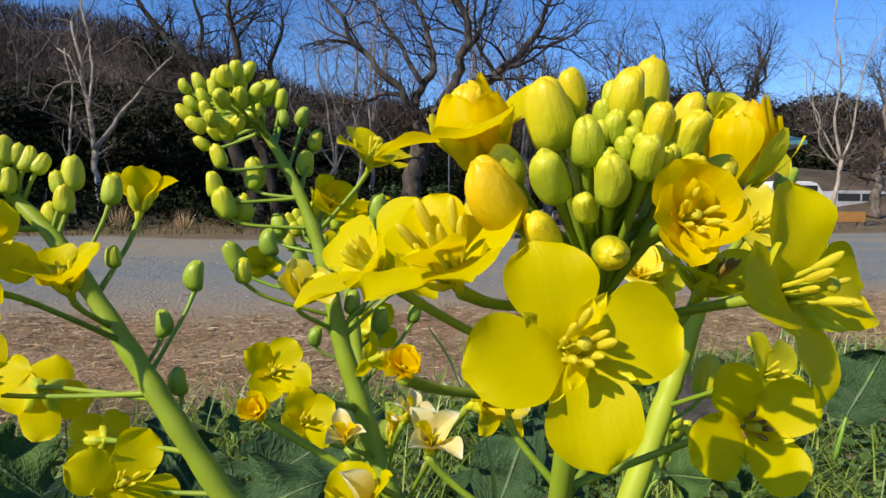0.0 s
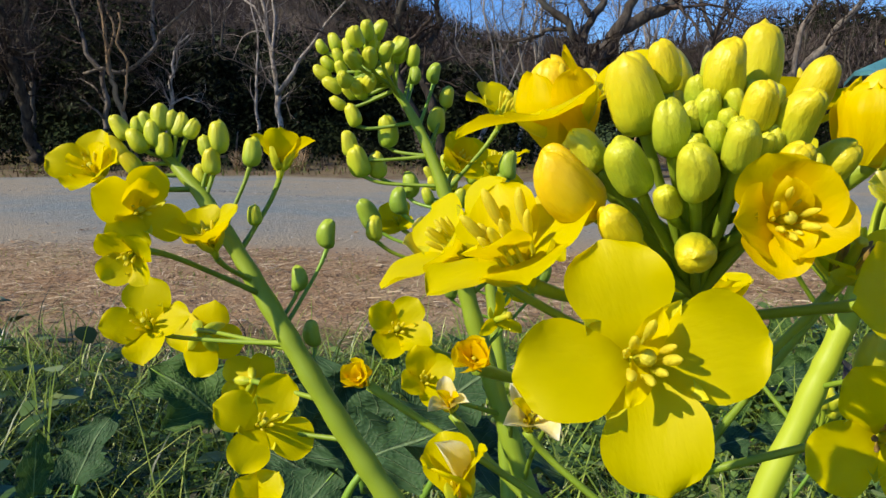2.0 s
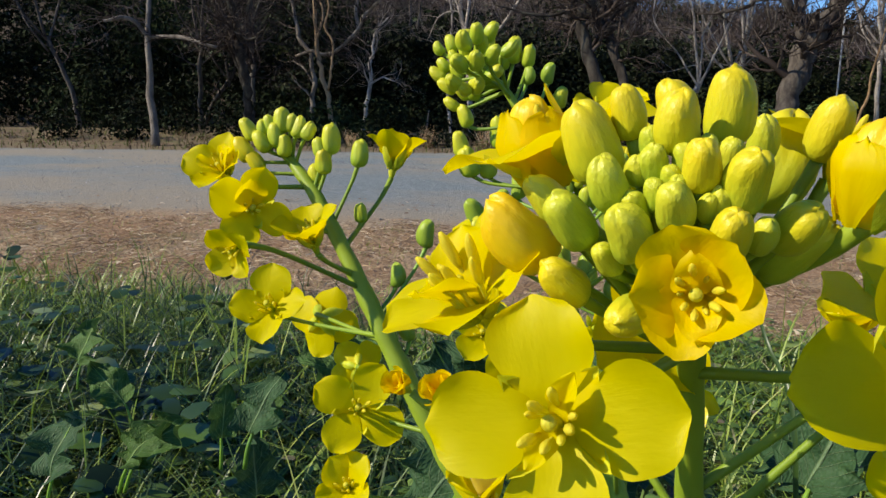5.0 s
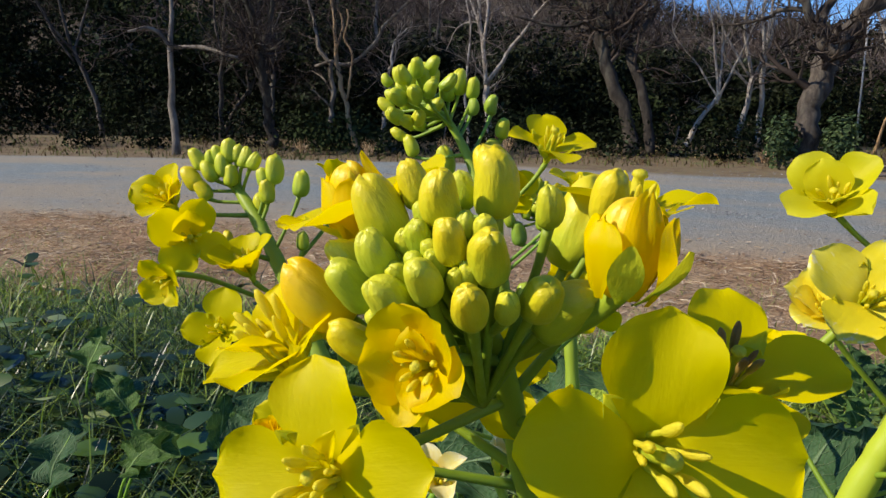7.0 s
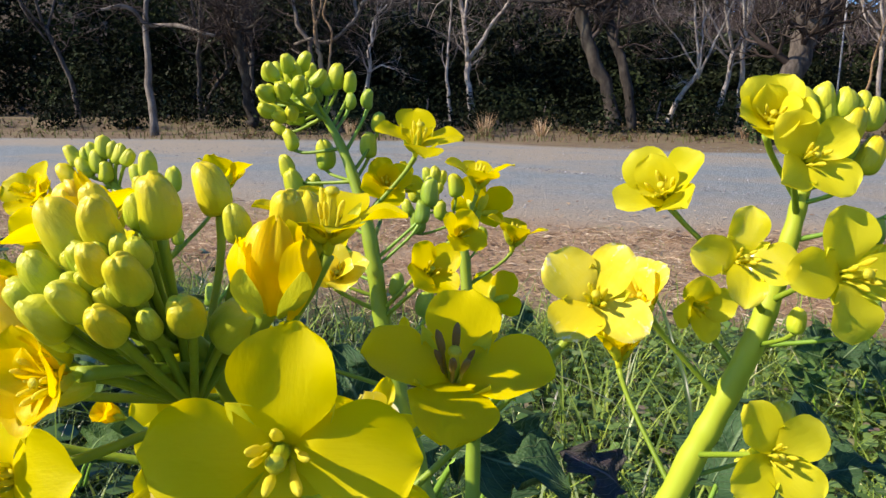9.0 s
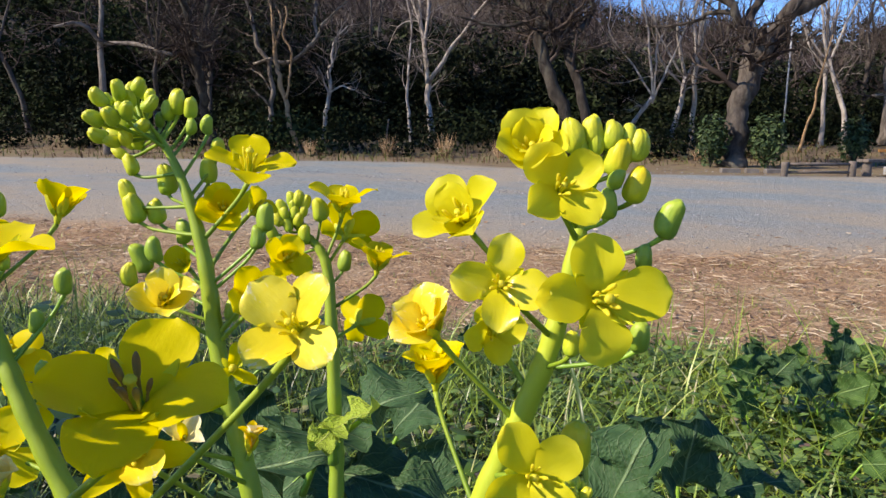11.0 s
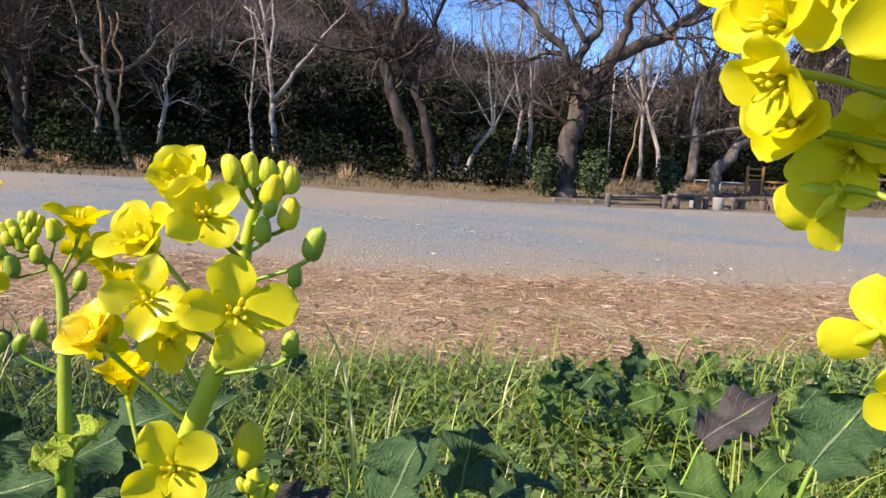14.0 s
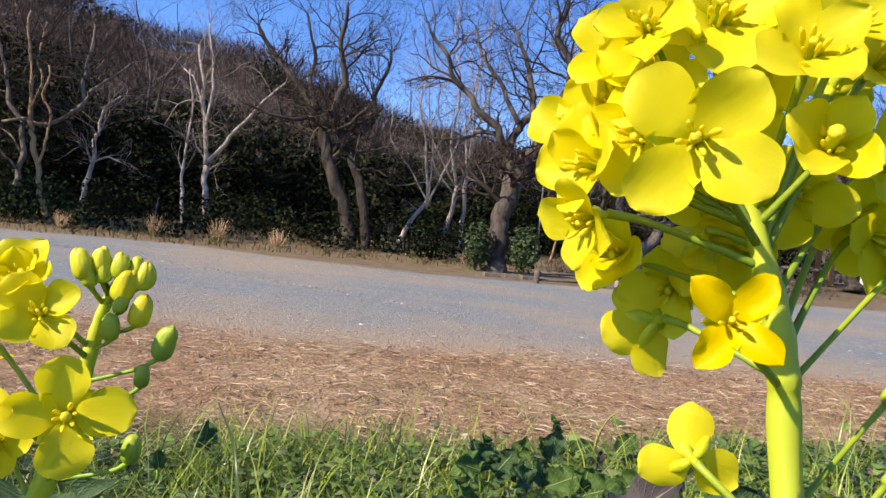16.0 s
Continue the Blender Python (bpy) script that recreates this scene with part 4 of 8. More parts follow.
leaf("large dark green rape leaf in the shade of stalks", (-0.1441, 0.2589, 0.4218), (-0.20, -0.37, 0.90), (0.68, -0.59, 0.43), 0.043, 0.020, LEAF_BLUE, ruffle=0.51, lobes=0.13, seed=19)
leaf("large dark green rape leaf in the shade of stalks", (-0.1215, 0.2292, 0.4278), (0.78, 0.17, 0.60), (0.07, -0.57, 0.82), 0.043, 0.019, LEAF_BLUE, ruffle=0.51, lobes=0.13, seed=20)
leaf("large dark green rape leaf in the shade of stalks", (-0.2319, 0.2671, 0.4152), (-0.48, -0.44, 0.76), (0.50, -0.46, 0.74), 0.043, 0.019, LEAF, ruffle=0.41, lobes=0.13, seed=21)
leaf("broad green rape leaf low among the grass", (-0.5533, 0.3642, 0.2489), (0.05, 0.13, 0.99), (0.89, -0.37, 0.26), 0.056, 0.014, LEAF, ruffle=0.30, droop=0.1, lobes=0.13, seed=23)
leaf("broad green rape leaf low among the grass", (-0.4089, 0.3089, 0.2645), (0.01, -0.01, 1.00), (0.91, -0.21, 0.35), 0.050, 0.019, LEAF_BLUE, ruffle=0.30, droop=0.1, lobes=0.13, seed=24)
leaf("broad green rape leaf low among the grass", (-0.6296, 0.4624, 0.2007), (0.13, 0.19, 0.97), (0.89, -0.37, 0.26), 0.056, 0.019, LEAF, ruffle=0.30, lobes=0.13, seed=25)
leaf("ruffled blue-green rape leaf below the flowers", (-0.2313, 0.3118, 0.3216), (0.40, 0.34, 0.85), (0.09, -0.88, 0.47), 0.056, 0.024, LEAF_BLUE, ruffle=0.41, lobes=0.13, seed=26)
leaf("ruffled blue-green rape leaf below the flowers", (-0.2369, 0.3721, 0.3251), (-0.63, -0.43, 0.65), (0.58, -0.47, 0.67), 0.056, 0.022, LEAF_BLUE, ruffle=0.41, lobes=0.13, seed=27)
leaf("ruffled blue-green rape leaf below the flowers", (-0.1429, 0.3593, 0.3467), (0.30, 0.26, 0.92), (0.23, -0.71, 0.67), 0.050, 0.020, LEAF_BLUE, ruffle=0.41, lobes=0.13, seed=29)
leaf("broad green rape leaf low among the grass", (-0.6287, 0.3001, 0.2199), (0.45, 0.36, 0.82), (0.14, -0.75, 0.65), 0.056, 0.022, LEAF, ruffle=0.41, lobes=0.13, seed=30)
leaf("broad green rape leaf low among the grass", (-0.8593, 0.4012, 0.1870), (-0.54, -0.34, 0.77), (0.64, -0.40, 0.65), 0.074, 0.025, LEAF, ruffle=0.41, lobes=0.13, seed=31)
leaf("large dark green rape leaf in the shade of stalks", (-0.1842, 0.4098, 0.3237), (0.57, 0.52, 0.63), (0.01, -0.67, 0.75), 0.046, 0.019, LEAF_BLUE, ruffle=0.30, lobes=0.13, seed=32)
leaf("large dark green rape leaf in the shade of stalks", (-0.2004, 0.3620, 0.3367), (-0.34, -0.44, 0.83), (0.59, -0.18, 0.79), 0.043, 0.019, LEAF_BLUE, ruffle=0.30, lobes=0.13, seed=33)
leaf("large dark green rape leaf in the shade of stalks", (-0.1289, 0.4922, 0.2973), (-0.43, -0.56, 0.71), (0.59, -0.18, 0.79), 0.050, 0.019, LEAF_PURPLE, ruffle=0.41, lobes=0.13, seed=35)
leaf("large dark green rape leaf in the shade of stalks", (-0.4027, 0.7381, 0.2813), (-0.07, 0.06, 1.00), (0.90, -0.24, 0.37), 0.022, 0.011, LEAF, ruffle=0.20, lobes=0.13, seed=36)
leaf("broad green rape leaf low among the grass", (-0.6273, 0.2289, 0.2341), (0.13, 0.18, 0.98), (0.25, -0.74, 0.62), 0.062, 0.025, LEAF_BLUE, ruffle=0.41, lobes=0.13, seed=37)
leaf("broad green rape leaf low among the grass", (-1.1040, 0.4360, 0.1751), (0.13, 0.18, 0.98), (0.25, -0.74, 0.62), 0.074, 0.031, LEAF, ruffle=0.41, lobes=0.13, seed=38)
leaf("broad green rape leaf low among the grass", (-0.6199, 0.3052, 0.2256), (0.50, 0.47, 0.73), (0.25, -0.74, 0.62), 0.062, 0.025, LEAF, ruffle=0.41, lobes=0.13, seed=39)
leaf("broad green rape leaf low among the grass", (-0.4003, 0.2998, 0.3251), (0.21, 0.25, 0.94), (0.25, -0.74, 0.62), 0.050, 0.019, LEAF_BLUE, ruffle=0.41, lobes=0.13, seed=40)
leaf("ruffled blue-green rape leaf below the flowers", (0.1960, 0.5554, 0.3987), (0.44, 0.05, 0.90), (-0.13, -0.82, 0.56), 0.056, 0.025, LEAF_BLUE, ruffle=0.41, lobes=0.13, seed=41)
leaf("ruffled blue-green rape leaf below the flowers", (-0.0428, 0.4367, 0.3575), (0.24, 0.00, 0.97), (-0.13, -0.82, 0.56), 0.056, 0.025, LEAF_BLUE, ruffle=0.41, lobes=0.13, seed=42)
leaf("large dark green rape leaf in the shade of stalks", (-0.1846, 0.3968, 0.3724), (0.49, 0.05, 0.87), (-0.13, -0.82, 0.56), 0.056, 0.022, LEAF_BLUE, ruffle=0.41, lobes=0.13, seed=44)
leaf("blue-green rape leaf standing out of the grass", (-0.1878, 1.3856, 0.1383), (-0.18, -0.18, 0.97), (0.66, -0.62, 0.43), 0.067, 0.034, LEAF_BLUE, ruffle=0.3, droop=0.12, lobes=0.06, seed=45)
leaf("blue-green rape leaf standing out of the grass", (-0.1622, 1.4000, 0.1356), (0.56, 0.19, 0.81), (0.31, -0.84, 0.44), 0.061, 0.029, LEAF_BLUE, ruffle=0.3, droop=0.12, lobes=0.06, seed=46)
leaf("broad green rape leaf standing out of the grass", (-0.1802, 1.3548, 0.1529), (-0.66, -0.67, 0.34), (0.82, -0.42, 0.39), 0.055, 0.029, LEAF, ruffle=0.3, droop=0.12, lobes=0.06, seed=47)
leaf("blue-green rape leaf standing out of the grass", (-0.0677, 1.4919, 0.1511), (0.05, 0.06, 1.00), (0.54, -0.71, 0.44), 0.078, 0.023, LEAF_BLUE, ruffle=0.3, droop=0.12, lobes=0.06, seed=48)
leaf("broad green rape leaf standing out of the grass", (-0.0812, 1.4861, 0.1679), (-0.32, -0.14, 0.94), (0.69, -0.58, 0.43), 0.039, 0.017, LEAF, ruffle=0.3, droop=0.12, lobes=0.06, seed=49)
leaf("broad green rape leaf standing out of the grass", (-0.0603, 1.4202, 0.1265), (0.86, 0.18, 0.47), (0.19, -0.88, 0.42), 0.073, 0.029, LEAF, ruffle=0.3, droop=0.12, lobes=0.06, seed=50)
leaf("blue-green rape leaf standing out of the grass", (-0.0657, 1.4349, 0.1211), (-0.28, -0.26, 0.92), (0.69, -0.58, 0.43), 0.061, 0.026, LEAF_BLUE, ruffle=0.3, droop=0.12, lobes=0.06, seed=51)
leaf("broad green rape leaf standing out of the grass", (0.0099, 1.4402, 0.1199), (0.91, 0.19, 0.37), (0.17, -0.89, 0.42), 0.078, 0.032, LEAF, ruffle=0.3, droop=0.12, lobes=0.06, seed=52)
leaf("broad green rape leaf standing out of the grass", (0.0031, 1.4546, 0.1174), (0.19, 0.02, 0.98), (0.50, -0.74, 0.45), 0.055, 0.026, LEAF, ruffle=0.3, droop=0.12, lobes=0.06, seed=53)
leaf("blue-green rape leaf standing out of the grass", (0.0472, 1.4239, 0.1171), (0.97, 0.07, 0.25), (0.19, -0.88, 0.42), 0.073, 0.029, LEAF_BLUE, ruffle=0.3, droop=0.12, lobes=0.06, seed=54)
leaf("broad green rape leaf standing out of the grass", (0.0728, 1.5293, 0.1144), (0.72, 0.23, 0.65), (0.27, -0.86, 0.43), 0.067, 0.029, LEAF, ruffle=0.3, droop=0.12, lobes=0.06, seed=55)
leaf("blue-green rape leaf standing out of the grass", (-0.0884, 1.3858, 0.1257), (-0.45, -0.36, 0.82), (0.75, -0.52, 0.42), 0.061, 0.026, LEAF_BLUE, ruffle=0.3, droop=0.12, lobes=0.06, seed=56)
leaf("blue-green rape leaf standing out of the grass", (-0.1165, 1.4066, 0.1252), (0.28, 0.06, 0.96), (0.45, -0.77, 0.45), 0.050, 0.023, LEAF_BLUE, ruffle=0.3, droop=0.12, lobes=0.06, seed=57)
leaf("broad green rape leaf standing out of the grass", (-0.1570, 1.2173, 0.1325), (-0.17, -0.49, 0.86), (0.69, -0.58, 0.43), 0.050, 0.026, LEAF, ruffle=0.3, droop=0.12, lobes=0.06, seed=58)
leaf("broad green rape leaf standing out of the grass", (-0.0381, 1.2283, 0.1167), (0.76, -0.02, 0.65), (0.31, -0.84, 0.44), 0.045, 0.023, LEAF, ruffle=0.3, droop=0.12, lobes=0.06, seed=59)
leaf("broad green rape leaf standing out of the grass", (-0.0316, 1.2510, 0.1201), (-0.33, -0.44, 0.84), (0.72, -0.55, 0.42), 0.050, 0.023, LEAF, ruffle=0.3, droop=0.12, lobes=0.06, seed=60)
leaf("broad green rape leaf standing out of the grass", (0.0174, 1.1309, 0.1310), (0.94, -0.10, 0.33), (0.27, -0.86, 0.43), 0.045, 0.020, LEAF, ruffle=0.3, droop=0.12, lobes=0.06, seed=61)
leaf("broad green rape leaf standing out of the grass", (0.2201, 1.3491, 0.1438), (0.27, -0.10, 0.96), (0.50, -0.74, 0.45), 0.050, 0.023, LEAF, ruffle=0.3, droop=0.12, lobes=0.06, seed=63)
leaf("broad green rape leaf standing out of the grass", (0.1556, 1.5592, 0.1352), (-0.37, -0.30, 0.88), (0.72, -0.55, 0.42), 0.055, 0.023, LEAF, ruffle=0.3, droop=0.12, lobes=0.06, seed=64)
leaf("blue-green rape leaf standing out of the grass", (0.2455, 1.6021, 0.1309), (0.53, 0.15, 0.84), (0.36, -0.82, 0.44), 0.061, 0.026, LEAF_BLUE, ruffle=0.3, droop=0.12, lobes=0.06, seed=65)
leaf("blue-green rape leaf standing out of the grass", (0.1137, 1.6068, 0.1230), (0.10, -0.04, 0.99), (0.54, -0.71, 0.44), 0.055, 0.023, LEAF_BLUE, ruffle=0.3, droop=0.12, lobes=0.06, seed=66)
leaf("broad green rape leaf standing out of the grass", (0.2880, 1.6959, 0.1347), (-0.28, -0.26, 0.92), (0.69, -0.58, 0.43), 0.061, 0.026, LEAF, ruffle=0.3, droop=0.12, lobes=0.06, seed=67)
leaf("small purple-tinged rape leaf among the grass", (0.0028, 1.6938, 0.0925), (0.05, 0.06, 1.00), (0.63, -0.74, 0.25), 0.050, 0.011, LEAF_PURPLE, ruffle=0.20, droop=0.05, lobes=0.13, seed=68)
leaf("pale clasping leaf on the slender stalk", (-0.0578, 0.2259, 0.4703), (0.81, 0.23, 0.53), (-0.09, -0.43, 0.90), 0.022, 0.007, LEAF_BRIGHT, ruffle=0.45, droop=0.0, stem=0.02, lobes=0.06, seed=69)
leaf("pale clasping leaf on the slender stalk", (-0.0564, 0.2247, 0.4706), (-0.10, -0.94, -0.33), (0.47, -0.30, 0.83), 0.011, 0.006, LEAF_BRIGHT, ruffle=0.45, droop=0.2, stem=0.02, lobes=0.06, seed=70)


# ---- trees ----
def grow(rng, wood, twigs, start, way, length, radius, depth, spread=0.75, lift=0.12, droop=0.0, keep=5):
    """A limb that bends and forks into thinner limbs."""
    steps = 6 if depth >= 2 else (4 if depth else 3)
    rows = [(*start, radius)]
    p, d = Vector(start), Vector(way).normalized()
    kids = []
    for k in range(steps):
        d = (d + Vector((rng.uniform(-1, 1), rng.uniform(-1, 1), rng.uniform(-1, 1))) * (0.48 if depth >= 2 else 0.36) + Vector((0, 0, lift - droop * k / steps))).normalized()
        p = p + d * length / steps
        r = radius * (1 - 0.62 * (k + 1) / steps)
        rows.append((*p, r))
        if k >= 1:
            kids.append((p.copy(), d.copy(), r))
    verts, faces = wood if depth >= 3 else twigs
    tube_into(verts, faces, rows, 8 if depth >= 4 else (5 if depth >= 2 else 3), 0, False)
    if depth <= 0:
        return
    n = keep if depth > 1 else keep + 1
    for k in range(n):
        q, qd, qr = kids[min(len(kids) - 1, k % len(kids))]
        side = Vector((rng.uniform(-1, 1), rng.uniform(-1, 1), rng.uniform(-0.5, 1))).normalized()
        side = (side - qd * side.dot(qd)).normalized()
        nd = (qd * (1 - 0.35 * spread) + side * spread * rng.uniform(0.6, 1.2)).normalized()
        grow(rng, wood, twigs, q, nd, length * rng.uniform(0.5, 0.75), qr * rng.uniform(0.5, 0.75), depth - 1, spread, lift, droop, keep)


def mesh_tree(seed, limbs, depth, mat, spread=0.75, lift=0.1, droop=0.0, keep=4, flare=1.5, twig=None, bare=0.25):
    """limbs: rows of x, y, z, radius for the trunk and main limbs; each sprouts."""
    rng = random.Random(seed)
    twigs, parts = ([], []), []
    for i, rows in enumerate(limbs):
        wood = ([], [])
        path = spline(rows, 4)
        path = [(q[0] + rng.uniform(-0.4, 0.4) * q[3], q[1] + rng.uniform(-0.4, 0.4) * q[3], q[2], q[3] * (1 + 0.10 * rng.uniform(-1, 1))) for q in path]
        bend = [noise.noise_vector(Vector((k * 0.35, i * 3.1, seed * 1.7))) * min(0.22, 0.04 * k) * min(1.0, 0.25 + limbs[0][0][3] * 2.5) for k in range(len(path))]
        path = [(q[0] + b.x, q[1] + b.y, q[2], q[3]) for q, b in zip(path, bend)]
        if i == 0:
            path[0] = (*path[0][:3], path[0][3] * flare)
        tube_into(wood[0], wood[1], path, 12, 0.03)
        lo = int(len(path) * (0.62 if i == 0 else bare))
        for k in range(lo, len(path)):
            q = path[k]
            if k % 2 and k < len(path) - 1:
                continue
            d = Vector(path[k][:3]) - Vector(path[k - 1][:3])
            d.normalize()
            for _ in range(2 if k < len(path) - 1 else 3):
                side = Vector((rng.uniform(-1, 1), rng.uniform(-1, 1), rng.uniform(-0.2, 0.8))).normalized()
                nd = (d * rng.uniform(0.3, 0.9) + side).normalized()
                span = rows[-1][2] - rows[0][2]
                grow(rng, wood, twigs, q[:3], nd, rng.uniform(0.26, 0.42) * max(2.2, abs(span) + 1.0), q[3] * rng.uniform(0.3, 0.5), depth, spread, lift, droop, keep)
        name = "bough" if i else "trunk"
        parts.append((name, mesh_of(name, *wood, mat)))
    return parts + [("crown", mesh_of("crown", *twigs, twig or CROWN_TWIG))]


def tree(name, at, meshes, label, turn=0.0, size=1.0, group="bare trees along the gravel"):
    tr = thing(name, at, label, "tree", group)
    POSE[tr] = Matrix.Translation(at)
    m = Matrix.Translation(at) @ Matrix.Rotation(turn, 4, "Z") @ Matrix.Scale(size, 4)
    for part_name, me in meshes:
        if len(me.vertices):
            put(part_name, me, tr, m)
    return tr


# the great cherry tree with its low fork, and its two neighbours
cherry = mesh_tree(3, [
    [(0.01, -0.00, -0.08, 0.238), (-0.02, 0.13, 0.63, 0.191), (-0.00, 0.28, 1.36, 0.191), (0.09, 0.46, 2.10, 0.215)],
    [(0.15, 0.26, 2.04, 0.179), (0.41, 0.54, 2.47, 0.161), (0.56, 0.76, 2.90, 0.149), (1.02, 1.10, 3.21, 0.131), (1.53, 1.47, 3.54, 0.107), (2.03, 1.85, 4.10, 0.083), (2.47, 2.22, 4.79, 0.060), (2.77, 2.56, 5.73, 0.036)],
    [(0.57, 0.51, 2.79, 0.119), (0.88, 0.47, 3.35, 0.095), (1.03, 0.37, 3.90, 0.083), (1.06, 0.22, 4.42, 0.072), (0.92, 0.01, 5.14, 0.054), (1.03, -0.08, 5.97, 0.030)],
    [(0.11, 0.26, 2.16, 0.131), (-0.06, 0.50, 2.70, 0.107), (-0.02, 0.84, 3.30, 0.083), (0.13, 1.21, 3.86, 0.072), (-0.12, 1.44, 4.53, 0.054), (-0.53, 1.64, 5.60, 0.036)],
    [(0.02, 0.25, 2.48, 0.083), (-0.29, 0.00, 3.03, 0.077), (-0.73, -0.30, 3.48, 0.066), (-1.04, -0.56, 3.88, 0.054), (-1.25, -0.77, 4.34, 0.042), (-1.62, -1.04, 4.94, 0.024)],
    [(-0.28, 0.18, 2.94, 0.048), (-0.73, 0.21, 2.96, 0.042), (-1.23, 0.21, 2.81, 0.030), (-1.87, 0.17, 2.80, 0.018)],
    [(0.11, 0.36, 3.21, 0.054), (-0.41, 0.55, 3.96, 0.048), (-0.91, 0.74, 4.61, 0.036), (-1.33, 0.98, 5.56, 0.024)],
    [(0.91, 0.74, 3.81, 0.048), (1.32, 0.47, 4.26, 0.042), (1.54, 0.13, 4.82, 0.030)],
], 2, BARK, 0.95, 0.05, 0.04, 6, 1.5, None, 0.45)
tree("cherry_tree", (-3.86, 14.21, level(-3.86, 14.21)), cherry, "large bare cherry tree with a forked grey trunk")
twin = mesh_tree(8, [
    [(-0.14, -0.07, -0.09, 0.185), (-0.30, -0.00, 0.67, 0.152), (-0.71, -0.02, 1.57, 0.139), (-1.03, -0.03, 2.28, 0.139), (-1.02, 0.09, 2.87, 0.139)],
    [(-0.93, -0.10, 2.80, 0.106), (-1.38, -0.13, 3.31, 0.093), (-1.94, -0.19, 3.83, 0.073), (-2.44, -0.23, 4.42, 0.060), (-2.96, -0.26, 5.15, 0.040)],
    [(-0.89, -0.08, 2.84, 0.112), (-0.66, -0.14, 3.50, 0.086), (-0.50, -0.24, 4.05, 0.073), (-0.60, -0.42, 4.75, 0.053), (-0.48, -0.52, 5.52, 0.033)],
    [(0.22, 0.09, -0.03, 0.112), (0.04, 0.19, 0.96, 0.106), (-0.28, 0.23, 1.88, 0.099), (-0.69, 0.22, 2.59, 0.112), (-1.02, 0.20, 2.92, 0.093)],
    [(-0.53, 0.03, 2.43, 0.079), (-0.30, 0.40, 2.83, 0.073), (-0.15, 0.76, 3.42, 0.060), (-0.25, 1.04, 4.16, 0.046), (-0.22, 1.38, 4.99, 0.033)],
    [(-1.16, -0.17, 3.08, 0.060), (-1.57, -0.57, 2.88, 0.040), (-2.06, -0.98, 2.93, 0.033), (-2.61, -1.41, 3.10, 0.020)],
    [(-1.22, -0.18, 3.17, 0.060), (-1.63, 0.02, 3.94, 0.053), (-1.77, 0.33, 4.82, 0.040), (-2.22, 0.52, 5.70, 0.026)],
], 2, BARK_DARK, 0.95, 0.05, 0.04, 6, 1.5, None, 0.45)
tree("cherry_tree", (-7.40, 14.52, level(-7.40, 14.52)), twin, "dark bare cherry tree with twin leaning trunks")
leaner = mesh_tree(14, [
    [(-0.02, -0.02, -0.07, 0.151), (0.12, 0.17, 0.55, 0.137), (0.40, 0.42, 1.12, 0.137), (0.99, 0.81, 1.64, 0.129)],
    [(0.96, 0.68, 1.62, 0.122), (1.52, 1.16, 2.15, 0.115), (2.10, 1.69, 2.92, 0.093), (2.69, 2.21, 3.71, 0.072), (3.27, 2.76, 4.65, 0.043)],
    [(1.04, 0.74, 1.79, 0.065), (0.36, 0.21, 1.64, 0.057), (-0.20, -0.26, 1.47, 0.050), (-0.74, -0.72, 1.36, 0.029)],
    [(1.46, 0.98, 2.06, 0.072), (1.56, 1.39, 3.03, 0.065), (1.80, 1.85, 3.95, 0.050), (1.90, 2.27, 5.03, 0.029)],
], 2, BARK_GREY, 0.95, 0.05, 0.04, 6, 1.5, None, 0.45)
tree("cherry_tree", (-1.42, 18.92, 0.16), leaner, "bare cherry tree leaning over the benches")
tree("cherry_tree", (-14.1, 9.4, 0.30), twin, "dark bare cherry tree with twin leaning trunks", 2.2, 0.7)
tree("cherry_tree", (4.6, 24.0, 0.35), cherry, "large bare cherry tree with a forked grey trunk", 1.1, 0.95)
tree("cherry_tree", (10.5, 30.0, 0.35), leaner, "bare cherry tree beyond the parked vehicles", 0.4, 1.2)
tree("cherry_tree", (16.5, 36.0, 0.35), twin, "bare cherry tree beyond the parked vehicles", 0.9, 1.25)


def slim(seed, height, lean, fork, r, wide=1.0, depth=2, keep=3, mat=BARK_PALE, twig=None):
    rng = random.Random(seed)
    lx, ly = lean
    top = (lx * 0.7, ly * 0.7, height * fork)
    limbs = [[(0, 0, -0.1, r), (lx * 0.2 + 0.06, ly * 0.3, height * fork * 0.45, r * 0.85), (*top, r * 0.7)]]
    for k, (side, reach) in enumerate(((-0.5, 1.0), (0.85, 0.85), (rng.uniform(-1.3, 1.3), 0.6), (-1.2, 0.7))):
        x, y, z = top[0], top[1], height * fork * (0.96 - 0.06 * (k % 3))
        rows = [(x, y, z, r * (0.55 - 0.06 * k))]
        for q in range(1, 5):
            f = q / 4
            rows.append((x + side * wide * f ** 0.8 * height * 0.16 + rng.uniform(-0.16, 0.16), y + rng.uniform(-0.5, 0.5) * wide * f, z + (height * reach - z) * f, r * (0.55 - 0.06 * k) * (1 - 0.82 * f)))
        limbs.append(rows)
    return mesh_tree(seed, limbs, depth, mat, 0.9, 0.04, 0.0, keep, 1.25, PALE_TWIG if mat is BARK_PALE else twig)


